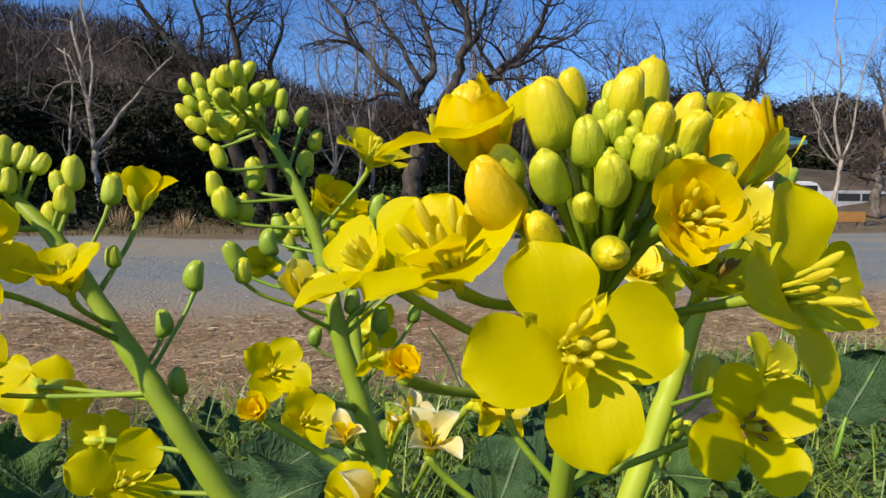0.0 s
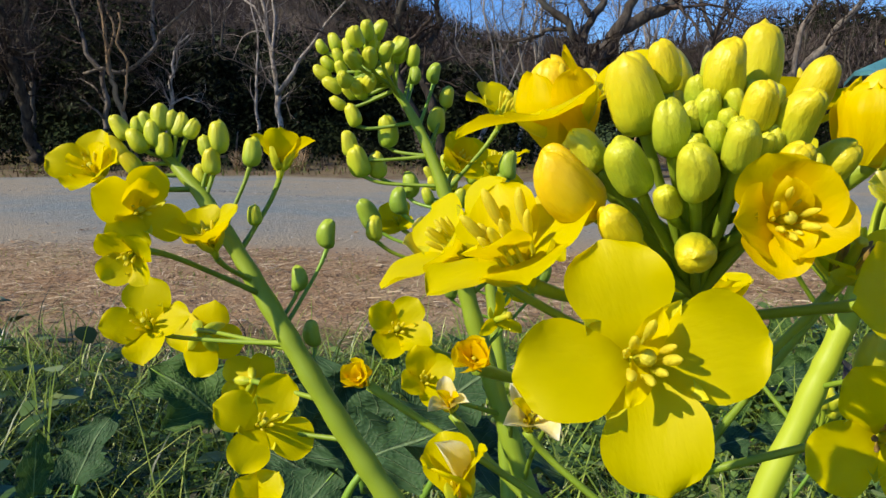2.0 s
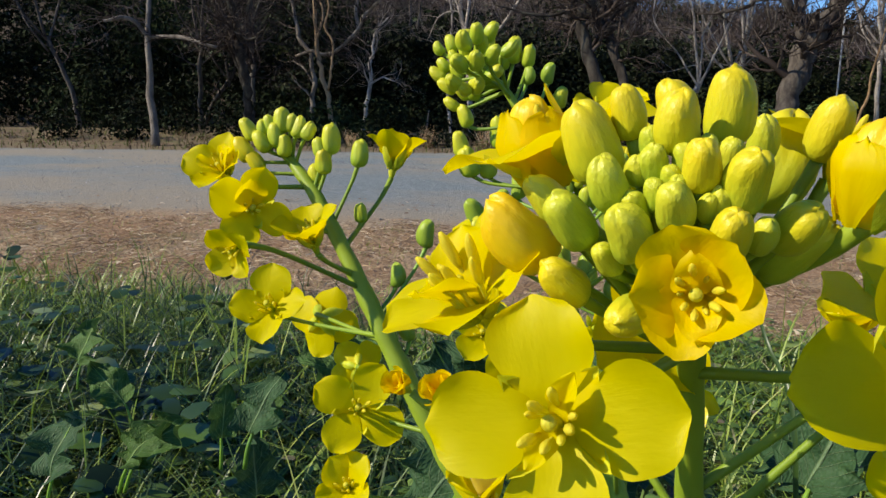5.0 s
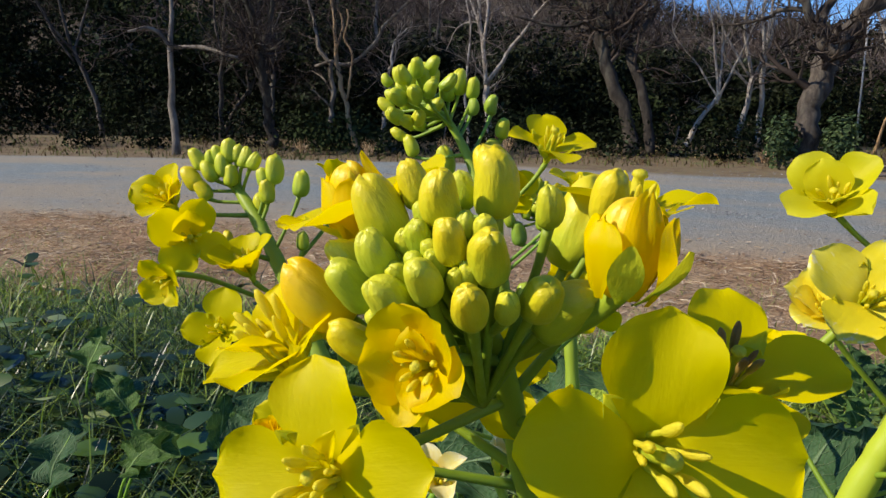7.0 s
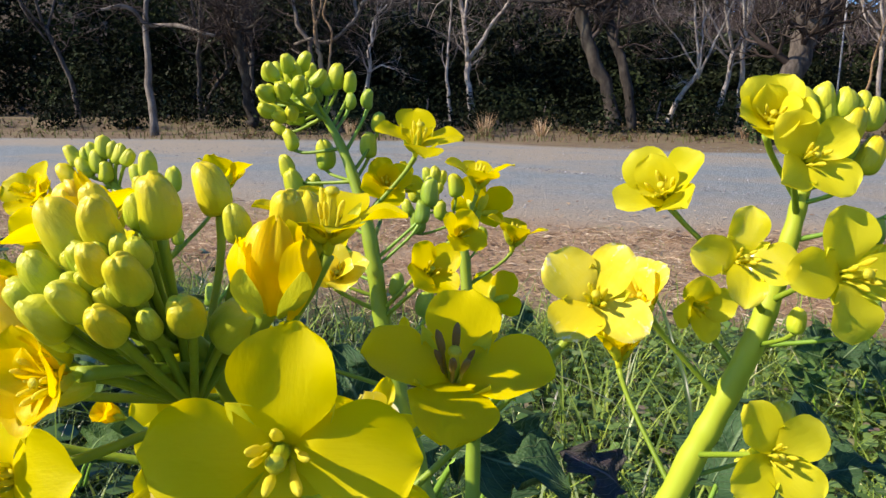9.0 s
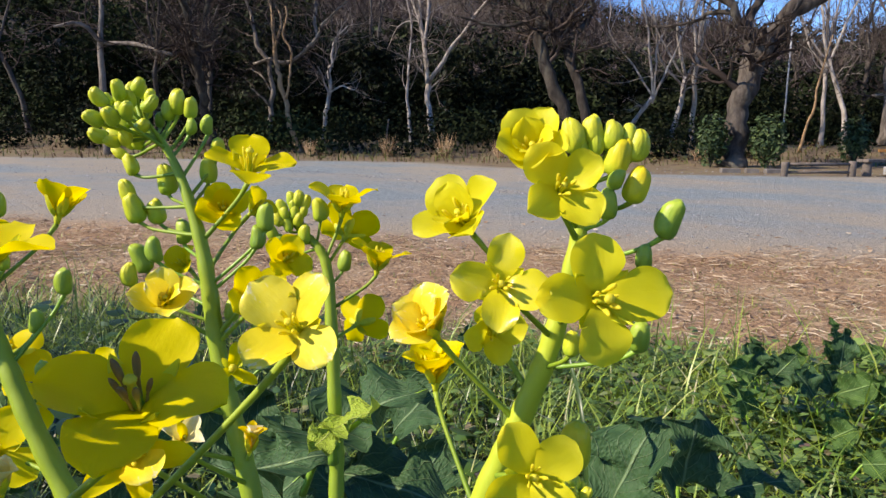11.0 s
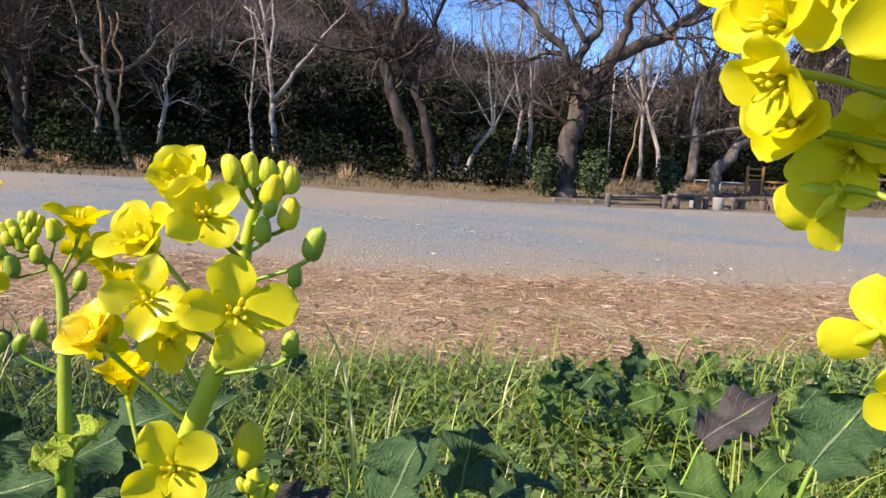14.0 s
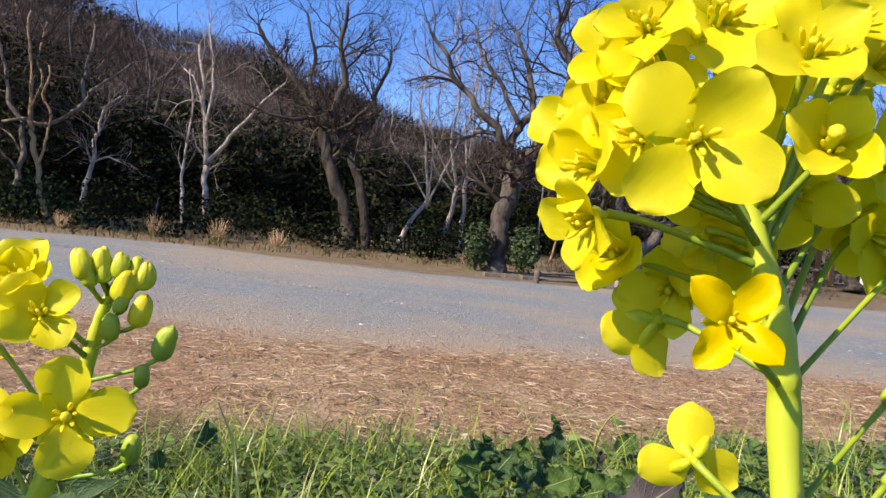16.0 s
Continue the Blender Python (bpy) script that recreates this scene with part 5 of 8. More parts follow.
SLIM = [slim(31, 8.0, (0.5, 0.0), 0.24, 0.085, 1.2), slim(32, 8.6, (-0.9, 0.1), 0.30, 0.075, 1.0), slim(33, 7.2, (1.2, 0.0), 0.20, 0.075, 1.4), slim(34, 9.4, (0.4, 0.2), 0.36, 0.085, 0.9)]
FAR_SLIM = [slim(35 + k, 6.5 + k, (0.3 - 0.3 * k, 0.1), 0.25 + 0.05 * k, 0.095, 1.0, 1, 5, BARK, CROWN_TWIG) for k in range(3)]
# same slim trees in darker bark, which stands for shade on the left
SHADED_SLIM = [slim(31, 8.0, (0.5, 0.0), 0.24, 0.085, 1.2, mat=BARK, keep=2), slim(32, 8.6, (-0.9, 0.1), 0.30, 0.075, 1.0, mat=BARK, keep=2), slim(33, 7.2, (1.2, 0.0), 0.20, 0.075, 1.4, mat=BARK, keep=2), slim(34, 9.4, (0.4, 0.2), 0.36, 0.085, 0.9, mat=BARK, keep=2)]
tan_leaner = mesh_tree(41, [[(0, 0, -0.1, 0.075), (-0.25, 0, 0.8, 0.065), (-0.6, 0, 2.0, 0.055), (-0.7, 0, 3.2, 0.045), (-1.2, 0, 5.2, 0.025)]], 2, BARK_TAN, 0.7, 0.1, 0, 4)
pale = "slim bare tree with pale bark at the wood's edge"
for x, y, k, turn, size in ((-7.34, 16.8, 2, 0.1, 0.85), (-6.55, 18.0, 0, 0.9, 0.9), (-6.2, 18.6, 1, 2.0, 0.9), (-2.8, 19.6, 1, 0.4, 0.85), (-3.5, 20.6, 3, 1.5, 0.75), (-19.4, 7.6, 1, 1.2, 0.9), (-18.7, 10.7, 2, 0.9, 1.0), (-14.9, 9.9, 0, 2.4, 0.9), (-17.8, 10.2, 1, 2.9, 0.9)):
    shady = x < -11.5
    tree("bare_tree", (x, y, level(x, y)), (SHADED_SLIM if shady else SLIM)[k], "slim bare tree at the wood's edge, bark darkened for shade" if shady else pale, turn, size)
dark_fork = mesh_tree(51, [
    [(0.01, -0.01, -0.08, 0.151), (-0.01, 0.18, 0.92, 0.126), (-0.05, 0.48, 2.58, 0.109), (0.18, 0.79, 3.52, 0.084)],
    [(0.17, 0.65, 3.42, 0.067), (0.44, 1.21, 4.14, 0.050), (0.39, 1.64, 5.21, 0.033)],
    [(0.15, 0.63, 3.33, 0.059), (-0.18, 0.31, 4.18, 0.042), (-0.39, 0.06, 5.09, 0.025)],
], 2, BARK_GREY, 0.9, 0.04, 0.0, 4, 1.25)
tree("bare_tree", (-2.30, 22.24, 0.52), dark_fork, "dark bare tree behind the log benches")
pale_fork = mesh_tree(52, [
    [(0.02, 0.00, -0.06, 0.093), (-0.14, 0.08, 0.88, 0.071), (-0.30, 0.14, 1.55, 0.071)],
    [(-0.22, 0.06, 1.50, 0.057), (-0.45, 0.18, 2.59, 0.050), (-0.75, 0.26, 3.59, 0.043), (-1.04, 0.36, 4.61, 0.029)],
    [(-0.35, 0.10, 2.43, 0.043), (-0.44, 0.29, 3.31, 0.039), (-0.65, 0.44, 4.20, 0.032), (-0.95, 0.56, 5.24, 0.021)],
    [(-0.43, 0.11, 2.86, 0.029), (-0.84, 0.12, 3.56, 0.029), (-1.15, 0.14, 3.92, 0.021)],
    [(-0.21, 0.06, 1.50, 0.061), (0.40, 0.20, 2.25, 0.050), (1.01, 0.35, 3.05, 0.036), (1.62, 0.48, 3.69, 0.021)],
], 2, BARK_PALE, 0.9, 0.04, 0.0, 4, 1.25, PALE_TWIG)
tree("bare_tree", (-11.50, 14.27, level(-11.50, 14.27)), pale_fork, "slim pale bare tree forking into two long limbs")
long_bough = mesh_tree(53, [
    [(0.02, 0.00, -0.05, 0.086), (-0.29, 0.16, 1.42, 0.067), (-0.54, 0.31, 2.63, 0.055), (-0.77, 0.41, 3.60, 0.037)],
    [(-0.39, 0.28, 2.35, 0.037), (0.44, 0.58, 2.30, 0.043), (1.29, 0.86, 2.06, 0.031)],
    [(-0.38, 0.27, 2.32, 0.043), (-0.52, -0.09, 2.70, 0.043), (-0.65, -0.57, 2.60, 0.024)],
], 2, BARK_GREY, 0.9, 0.02, 0.02, 3, 1.25)
tree("bare_tree", (-14.70, 7.27, level(-14.70, 7.27)), long_bough, "straight bare tree with a long level bough")
crooked = mesh_tree(61, [
    [(0.01, -0.01, -0.10, 0.067), (-0.11, 0.05, 0.85, 0.061), (-0.09, 0.14, 1.47, 0.055), (-0.26, 0.15, 2.07, 0.055), (-0.54, 0.09, 2.48, 0.049), (-0.69, 0.08, 2.91, 0.037), (-0.90, 0.07, 3.51, 0.031), (-1.17, 0.05, 4.23, 0.018)],
    [(-0.55, -0.03, 2.02, 0.031), (-0.07, 0.13, 2.12, 0.043), (0.23, 0.20, 2.02, 0.043), (0.68, 0.35, 2.17, 0.040), (1.08, 0.50, 2.53, 0.040), (1.31, 0.58, 2.88, 0.034), (1.64, 0.70, 3.14, 0.024), (1.94, 0.81, 3.51, 0.015)],
    [(0.98, 0.65, 2.59, 0.037), (0.81, 0.74, 3.06, 0.043), (0.72, 0.87, 3.67, 0.031), (0.62, 1.01, 4.44, 0.018)],
    [(-0.08, 0.11, 1.39, 0.024), (-0.50, 0.13, 1.76, 0.021), (-0.94, 0.13, 1.94, 0.015)],
    [(-0.11, 0.06, 1.03, 0.024), (-0.20, -0.12, 1.25, 0.021), (-0.32, -0.31, 1.43, 0.015)],
], 2, BARK_GREY, 0.9, 0.04, 0.0, 3, 1.2, CROWN_TWIG)
tree("bare_tree", (-13.57, 10.71, 0.16), crooked, "crooked bare tree with a long bent bough")
tan_pole = mesh_tree(62, [
    [(0.02, 0.00, -0.07, 0.070), (-0.29, -0.05, 0.59, 0.058), (-0.51, -0.06, 1.21, 0.053), (-0.65, -0.05, 1.73, 0.053), (-0.79, -0.04, 2.19, 0.047), (-0.91, 0.00, 3.01, 0.041), (-1.06, 0.03, 3.70, 0.029), (-1.20, 0.05, 4.40, 0.018)],
    [(-0.42, -0.05, 1.22, 0.026), (-0.25, -0.05, 1.63, 0.026), (-0.18, -0.08, 2.19, 0.023), (-0.26, -0.17, 2.60, 0.023), (-0.16, -0.19, 3.18, 0.018)],
    [(-0.75, -0.08, 2.30, 0.023), (-0.70, 0.12, 3.03, 0.023), (-0.98, 0.16, 3.51, 0.020), (-0.98, 0.34, 4.25, 0.015)],
], 2, BARK_TAN, 0.9, 0.04, 0.0, 3, 1.2, CROWN_TWIG)
tree("bare_tree", (-12.22, 10.49, 0.10), tan_pole, "bare tree with tan bark, leaning over")
slanting = mesh_tree(63, [
    [(0.01, -0.00, -0.08, 0.057), (-0.06, 0.07, 0.61, 0.051), (-0.00, 0.19, 1.19, 0.047), (0.00, 0.30, 1.89, 0.038)],
    [(0.09, 0.22, 1.85, 0.032), (-0.03, 0.39, 2.41, 0.025), (0.14, 0.66, 2.84, 0.016)],
    [(0.05, 0.14, 1.22, 0.025), (0.47, 0.16, 1.39, 0.019), (0.91, 0.17, 1.28, 0.013)],
], 2, BARK_PALE, 0.9, 0.04, 0.0, 3, 1.2, PALE_TWIG)
tree("bare_tree", (-12.71, 11.61, 0.28), slanting, "slim slanting bare tree with pale bark")
thin_stem = mesh_tree(64, [
    [(0.02, 0.00, -0.07, 0.052), (-0.13, 0.05, 0.66, 0.045), (-0.25, 0.10, 1.32, 0.035), (-0.26, 0.21, 2.05, 0.028)],
    [(-0.19, 0.12, 2.01, 0.024), (-0.28, 0.29, 3.03, 0.021), (-0.52, 0.39, 3.88, 0.014)],
], 2, BARK_PALE, 0.9, 0.04, 0.0, 3, 1.2, PALE_TWIG)
tree("bare_tree", (-11.68, 13.66, 0.30), thin_stem, "thin pale bare stem before the evergreens")
tree("bare_tree", (6.9, 23.2, 0.35), SLIM[0], "slim bare tree before the parked vehicles", 0.5, 0.9)
tree("bare_tree", (-3.6, 18.6, 0.3), tan_leaner, "thin bare tree with tan bark, leaning", 2.6, 0.5)
rng = random.Random(5)
for k in range(22):
    a = radians(rng.uniform(-58, 8))
    d = rng.uniform(23.0, 36.0)
    x, y = d * math.sin(a), d * math.cos(a)
    if -0.62 * x + 0.78 * y < 19.0:
        continue
    tree("bare_tree", (x, y, level(x, y)), FAR_SLIM[k % 3], "bare tree standing inside the dark wood", rng.uniform(0, 6.28), rng.uniform(0.8, 1.15))


# ---- wood's undergrowth, shrubs and hill ----
def foliage(verts, faces, rng, centre, radii, count, size, shell=0.55):
    cx, cy, cz = centre
    for _ in range(count):
        d = Vector((rng.gauss(0, 1), rng.gauss(0, 1), rng.gauss(0, 1))).normalized()
        k = rng.uniform(shell, 1.0) * (1 + 0.25 * noise.noise(d * 2.5 + Vector(centre)))
        p = Vector((cx + d.x * radii[0] * k, cy + d.y * radii[1] * k, cz + d.z * radii[2] * k))
        if p.z < 0.02:
            p.z = rng.uniform(0.02, 0.3)
        n = (d + Vector((rng.uniform(-1, 1), rng.uniform(-1, 1), rng.uniform(-0.3, 1.2)))).normalized()
        u = n.orthogonal().normalized()
        u = (Matrix.Rotation(rng.uniform(0, 6.28), 3, n) @ u) * size * rng.uniform(0.6, 1.3)
        w = n.cross(u) * 0.5
        s = len(verts)
        verts += [(p - u)[:], (p + w + n * size * 0.15)[:], (p + u)[:], (p - w + n * size * 0.15)[:]]
        faces.append((s, s + 1, s + 2, s + 3))


rng = random.Random(21)
v_, f_ = [], []
for k in range(230):
    a = radians(rng.uniform(-88, 7))
    d = rng.uniform(0, 1)
    px, py = math.sin(a), math.cos(a)
    reach = (19.2 + 9.0 * d) / max(0.45, -0.62 * px + 0.78 * py)
    reach = min(reach, 34 + 8 * d)
    x, y = px * reach, py * reach
    h = rng.uniform(0.7, 1.4) + (1.9 if a < radians(-50) else 0.9) * d * d
    r = rng.uniform(0.7, 1.7)
    foliage(v_, f_, rng, (x, y, level(x, y) + h * 0.8), (r, r, h), 320, 0.08)
for k in range(44):
    a = radians(rng.uniform(-84, -14))
    px, py = math.sin(a), math.cos(a)
    reach = min(40, rng.uniform(21, 27) / max(0.45, -0.62 * px + 0.78 * py))
    for _ in range(5):
        r = rng.uniform(0.7, 1.3)
        foliage(v_, f_, rng, (px * reach + rng.uniform(-1, 1), py * reach + rng.uniform(-1, 1), rng.uniform(1.6, 5.6 if a < radians(-50) else 4.0 if a < radians(-36) else 2.9)), (r, r, r * 0.8), 260, 0.085)
for k in range(95):
    # low dark bushes that crowd to the edge of the gravel
    a = radians(rng.uniform(-88, -14))
    px, py = math.sin(a), math.cos(a)
    reach = rng.uniform(15.2, 18.5) / max(0.45, -0.62 * px + 0.78 * py)
    x, y, h = px * reach, py * reach, rng.uniform(0.25, 0.65)
    foliage(v_, f_, rng, (x, y, level(x, y) + h * 0.7), (h * 1.5, h * 1.5, h), 170, 0.06)
stuff("undergrowth", v_, f_, EVERGREEN, "evergreen undergrowth filling the wood, leaf colour darkened for shade", "bushes", None, False)
v_, f_ = [], []
for a, q, h in ((-57, 21, 4.6), (-52, 20, 3.9), (-48.5, 22, 3.6), (-45, 20.5, 3.6), (-43, 21, 3.3), (-39.5, 22, 4.6), (-37, 20.2, 3.2), (-33, 22, 4.2), (-29.5, 21, 3.0), (-25, 22.5, 3.7), (-20, 21.5, 2.9), (-13, 23, 3.2), (-7, 23, 3.0), (-1, 23, 3.2)):
    px, py = math.sin(radians(a)), math.cos(radians(a))
    reach = q / max(0.45, -0.62 * px + 0.78 * py)
    for _ in range(26):
        up = rng.random()
        wide = 1.5 * math.sqrt(max(0.1, 1 - (1.6 * up - 0.7) ** 2))
        b, o, r = rng.uniform(0, 6.28), wide * math.sqrt(rng.random()), rng.uniform(0.3, 0.62)
        foliage(v_, f_, rng, (px * reach + math.cos(b) * o, py * reach + math.sin(b) * o, 0.6 + (h * 0.95 if a < -50 else h * 0.72) * up), (r * 1.25, r * 1.25, r * 0.75), 120, 0.085, 0.5)
stuff("evergreen_thicket", v_, f_, LEAFY, "glossy green evergreen trees along the wood, colour darkened for shade", "trees", None, False)
v_, f_ = [], []
for k in range(85):
    a = radians(rng.uniform(-80, 12))
    px, py = math.sin(a), math.cos(a)
    reach = rng.uniform(13.9, 18.0) / max(0.45, -0.62 * px + 0.78 * py)
    x, y = px * reach, py * reach
    r = rng.uniform(0.12, 0.42)
    foliage(v_, f_, rng, (x, y, level(x, y) + r * 0.3), (r * 1.2, r * 1.2, r * 0.6), 45, 0.035, 0.2)
stuff("verge_scrub", v_, f_, SCRUB, "low brown and green scrub on the verge", "scrub", None, False)
v_, f_ = blades(rng, 2600, lambda g: (lambda a, q: (math.sin(a) * q / max(0.45, -0.62 * math.sin(a) + 0.78 * math.cos(a)), math.cos(a) * q / max(0.45, -0.62 * math.sin(a) + 0.78 * math.cos(a))))(radians(g.uniform(-80, 10)), g.uniform(13.4, 17.5)), 0.08, 0.32, (0.006, 0.016), (0.2, 1.0), 2)
stuff("verge_grass", v_, f_, SCRUB, "long dry grass on the far verge", "grass")


for x, y, h in ((-10.2, 11.2, 0.55), (-9.2, 11.9, 0.60), (-8.3, 12.7, 0.45), (-11.6, 10.2, 0.4), (-4.9, 15.3, 0.35), (-12.8, 9.3, 0.4)):
    tuft = thing("dry_tuft", (x, y, level(x, y)), "tuft of reddish-brown dry grass on the verge", "grass", "dry tufts")
    tv, tf = [], []
    for _ in range(90):
        a, s = rng.uniform(0, 6.28), rng.uniform(0.05, 0.5)
        o = (math.cos(a) * 0.08 * rng.random(), math.sin(a) * 0.08 * rng.random())
        tip = (o[0] + math.cos(a) * s * h, o[1] + math.sin(a) * s * h, h * rng.uniform(0.5, 1.0))
        i0 = len(tv)
        tv += [(o[0] - 0.006, o[1], -0.02), (o[0] + 0.006, o[1], -0.02), tip]
        tf.append((i0, i0 + 1, i0 + 2))
    put("clump", mesh_of("clump", tv, tf, STRAW, None, False), tuft, POSE[tuft])


def shrub(at, r, h, label):
    ob = thing("shrub", at, label, "shrub", "round shrubs by the cherry tree")
    sr = random.Random(int(at[0] * 100))
    vv, ff = [], []
    foliage(vv, ff, sr, (0, 0, h * 0.52), (r, r, h * 0.5), 900, 0.055, 0.35)
    put("crown", mesh_of("crown", vv, ff, SHRUB_GREEN, None, False), ob, POSE[ob])
    tv, tf = [], []
    for k in range(5):
        tube_into(tv, tf, [(0, 0, 0, 0.02), (sr.uniform(-0.1, 0.1), sr.uniform(-0.1, 0.1), h * 0.3, 0.014), (sr.uniform(-0.3, 0.3) * r, sr.uniform(-0.3, 0.3) * r, h * 0.7, 0.008)], 5)
    put("stems", mesh_of("stems", tv, tf, BARK), ob, POSE[ob])


shrub((-4.19, 13.86, 0.02), 0.33, 1.0, "dense dark green clipped shrub beside the cherry trunk")
shrub((-3.26, 14.24, 0.02), 0.36, 1.05, "dense dark green clipped shrub beside the cherry trunk")
shrub((-2.21, 16.95, 0.05), 0.34, 1.0, "loose dark green shrub behind the benches")

# the wooded hill: its crest by compass bearing
CREST = [(-95, 15.5), (-75, 15.8), (-54, 14.8), (-49, 14.0), (-43, 13.0), (-35, 12.4), (-30, 11.2), (-26, 9.5), (-22, 8.4), (-17, 8.0), (-11, 6.8), (-6.5, 7.4), (-2, 8.9), (1, 9.4), (7, 8.5), (11, 7.6), (20, 6.2), (40, 5.4), (70, 6.0), (100, 6.0)]


def hill_height(az, d):
    crest = float(np.interp(az, [c[0] for c in CREST], [c[1] for c in CREST])) - 0.9
    return 88 * math.tan(radians(crest)) * smooth(26, 88, d) + 1.6 * noise.noise(Vector((az * 0.15, d * 0.08, 2)))


verts, faces = [], []
azs = [-95 + 195 * i / 96 for i in range(97)]
ds = [34, 40, 47, 55, 63, 72, 80, 88, 97, 110]
for d in ds:
    for az in azs:
        verts.append((d * math.sin(radians(az)), d * math.cos(radians(az)), -1.5 if d == 34 else max(-0.3, hill_height(az, d))))
for j in range(len(ds) - 1):
    for i in range(len(azs) - 1):
        a = j * len(azs) + i
        faces.append((a, a + 1, a + len(azs) + 1, a + len(azs)))
HILL = plain("leaf_mould", (0.05, 0.04, 0.03), (0.12, 0.095, 0.07), 0.6, 0.95, 0.1, 0.1)
tagged(new("hillside", mesh_of("hillside", verts, faces, HILL)), "wooded hillside rising behind the gravel", "hill", kind="structure")
rng = random.Random(77)
ev, ef, bv, bf = [], [], [], []
for k in range(1500):
    az, d = rng.uniform(-92, 45), 34 + 62 * rng.random() ** 0.8
    if az > 8 and d < 52:
        d += 20
    x, y, z = d * math.sin(radians(az)), d * math.cos(radians(az)), hill_height(az, d)
    r = rng.uniform(1.3, 2.8)
    if noise.noise(Vector((x * 0.05, y * 0.05, 4))) + rng.uniform(-0.3, 0.3) > (-0.5 if az < -60 or (az < -40 and d < 50) else 0.62 if az < -36 else 0.14):
        foliage(ev, ef, rng, (x, y, z + 0.7), (r, r, r * 0.75), 70, 0.32, 0.6)
    else:
        for _ in range(130):
            a, s = rng.uniform(0, 6.28), rng.uniform(0.4, 3.2)
            h = rng.uniform(0.4, 1.7) / (0.7 + 0.5 * s)
            p = Vector((x + rng.uniform(-1.6, 1.6), y + rng.uniform(-1.6, 1.6), z + rng.uniform(0.0, 1.9)))
            q = p + Vector((math.cos(a) * s * h * 0.7, math.sin(a) * s * h * 0.7, h))
            w = Vector((-math.sin(a), math.cos(a), 0)) * rng.uniform(0.015, 0.045)
            i0 = len(bv)
            bv += [(p - w)[:], (p + w)[:], q[:]]
            bf.append((i0, i0 + 1, i0 + 2))
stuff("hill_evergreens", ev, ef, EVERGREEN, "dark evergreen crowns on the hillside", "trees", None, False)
stuff("hill_bare_trees", bv, bf, TWIG, "grey-brown bare crowns on the hillside", "trees", None, False)


# ---- benches, play frame, pavilion and vehicles beyond the gravel ----
def part_boxes(name, parent, parts, mat, label=""):
    v, f = boxes(parts)
    return put(name, mesh_of(name, v, f, mat, None, False), parent, POSE[parent], label)


def stump(ob, name, x, y, r, h, mat=None):
    """A short round post with a chamfered top, sunk a little into the ground."""
    v, f = lathe([(-0.08, r * 1.02), (h * 0.5, r * 0.97), (h * 0.93, r), (h, r * 0.86)], 12)
    put(name, mesh_of(name, v, f, mat or WOOD_GREY), ob, POSE[ob] @ Matrix.Translation((x, y, 0)))


def log_rail(a, b, h, r, bars):
    """Two log posts at a and b with logs between them."""
    (ax, ay), (bx, by) = a, b
    ob = thing("log_rail", (ax, ay, level(ax, ay)), "low weathered log rail on two posts", "fence", "log rails by the gravel")
    stump(ob, "post", 0, 0, r, h)
    stump(ob, "post", bx - ax, by - ay, r * 1.15, h * 1.08)
    for z in bars:
        v, f = [], []
        tube_into(v, f, [(0, 0, z, r * 0.45), ((bx - ax) * 0.5, (by - ay) * 0.5, z + 0.008, r * 0.42), (bx - ax, by - ay, z, r * 0.45)], 8)
        put("rail", mesh_of("rail", v, f, WOOD_GREY), ob, POSE[ob])


def bench(a, b, h, wide=0.2, r=0.07):
    """A plank bench that runs from a to b on two stumps."""
    (ax, ay), (bx, by) = a, b
    ob = thing("log_bench", (ax, ay, level(ax, ay)), "weathered grey plank bench on stump legs", "bench", "benches by the gravel")
    dx, dy = bx - ax, by - ay
    span, turn = math.hypot(dx, dy), math.degrees(math.atan2(dy, dx))
    for side in (-0.5, 0.5):
        part_boxes("plank", ob, [((dx / 2 - dy / span * wide * side * 0.52, dy / 2 + dx / span * wide * side * 0.52, h), (span, wide * 0.48, 0.045), turn)], WOOD_GREY)
    for k in (0.14, 0.86):
        stump(ob, "leg", dx * k, dy * k, r, h - 0.022)


log_rail((-2.38, 11.62), (-1.60, 12.46), 0.22, 0.052, (0.06, 0.185))
log_rail((-1.02, 13.52), (-0.60, 14.10), 0.21, 0.050, (0.05,))
bench((-1.50, 12.66), (-1.08, 13.40), 0.245)
bench((-0.72, 14.30), (-0.44, 14.66), 0.18, 0.22, 0.085)
bench((0.05, 14.75), (0.36, 15.05), 0.20, 0.22, 0.06)
for x, y, r, h in ((-0.80, 13.45, 0.10, 0.225), (-1.25, 13.72, 0.075, 0.13), (0.54, 13.96, 0.085, 0.30)):
    ob = thing("concrete_block", (x, y, level(x, y)), "squat round concrete block by the benches", "block", "concrete blocks")
    stump(ob, "body", 0, 0, r, h, CONCRETE)
for x, y in ((-0.10, 14.94), (0.06, 15.10)):
    ob = thing("log_stump", (x, y, level(x, y)), "short sawn log stump beside the benches", "stump", "log stumps")
    stump(ob, "log", 0, 0, 0.07, 0.17)

ob = thing("climbing_frame", (-0.45, 20.09, level(-0.45, 20.09)), "orange timber climbing frame on the far grass", "play equipment")
for x in (-0.18, 0.18):
    part_boxes("post", ob, [((x, x * 0.36, 0.36), (0.06, 0.06, 0.82), 20)], WOOD_ORANGE)
for z in (0.40, 0.52, 0.69):
    part_boxes("rung", ob, [((0, 0, z), (0.34, 0.035, 0.04), 20)], WOOD_ORANGE)
part_boxes("panel", ob, [((0.07, 0.06, 0.20), (0.34, 0.025, 0.32), 20)], WOOD_RED)
ob = thing("timber_platform", (0.40, 21.8, level(0.40, 21.8)), "low orange timber platform beside the climbing frame", "play equipment")
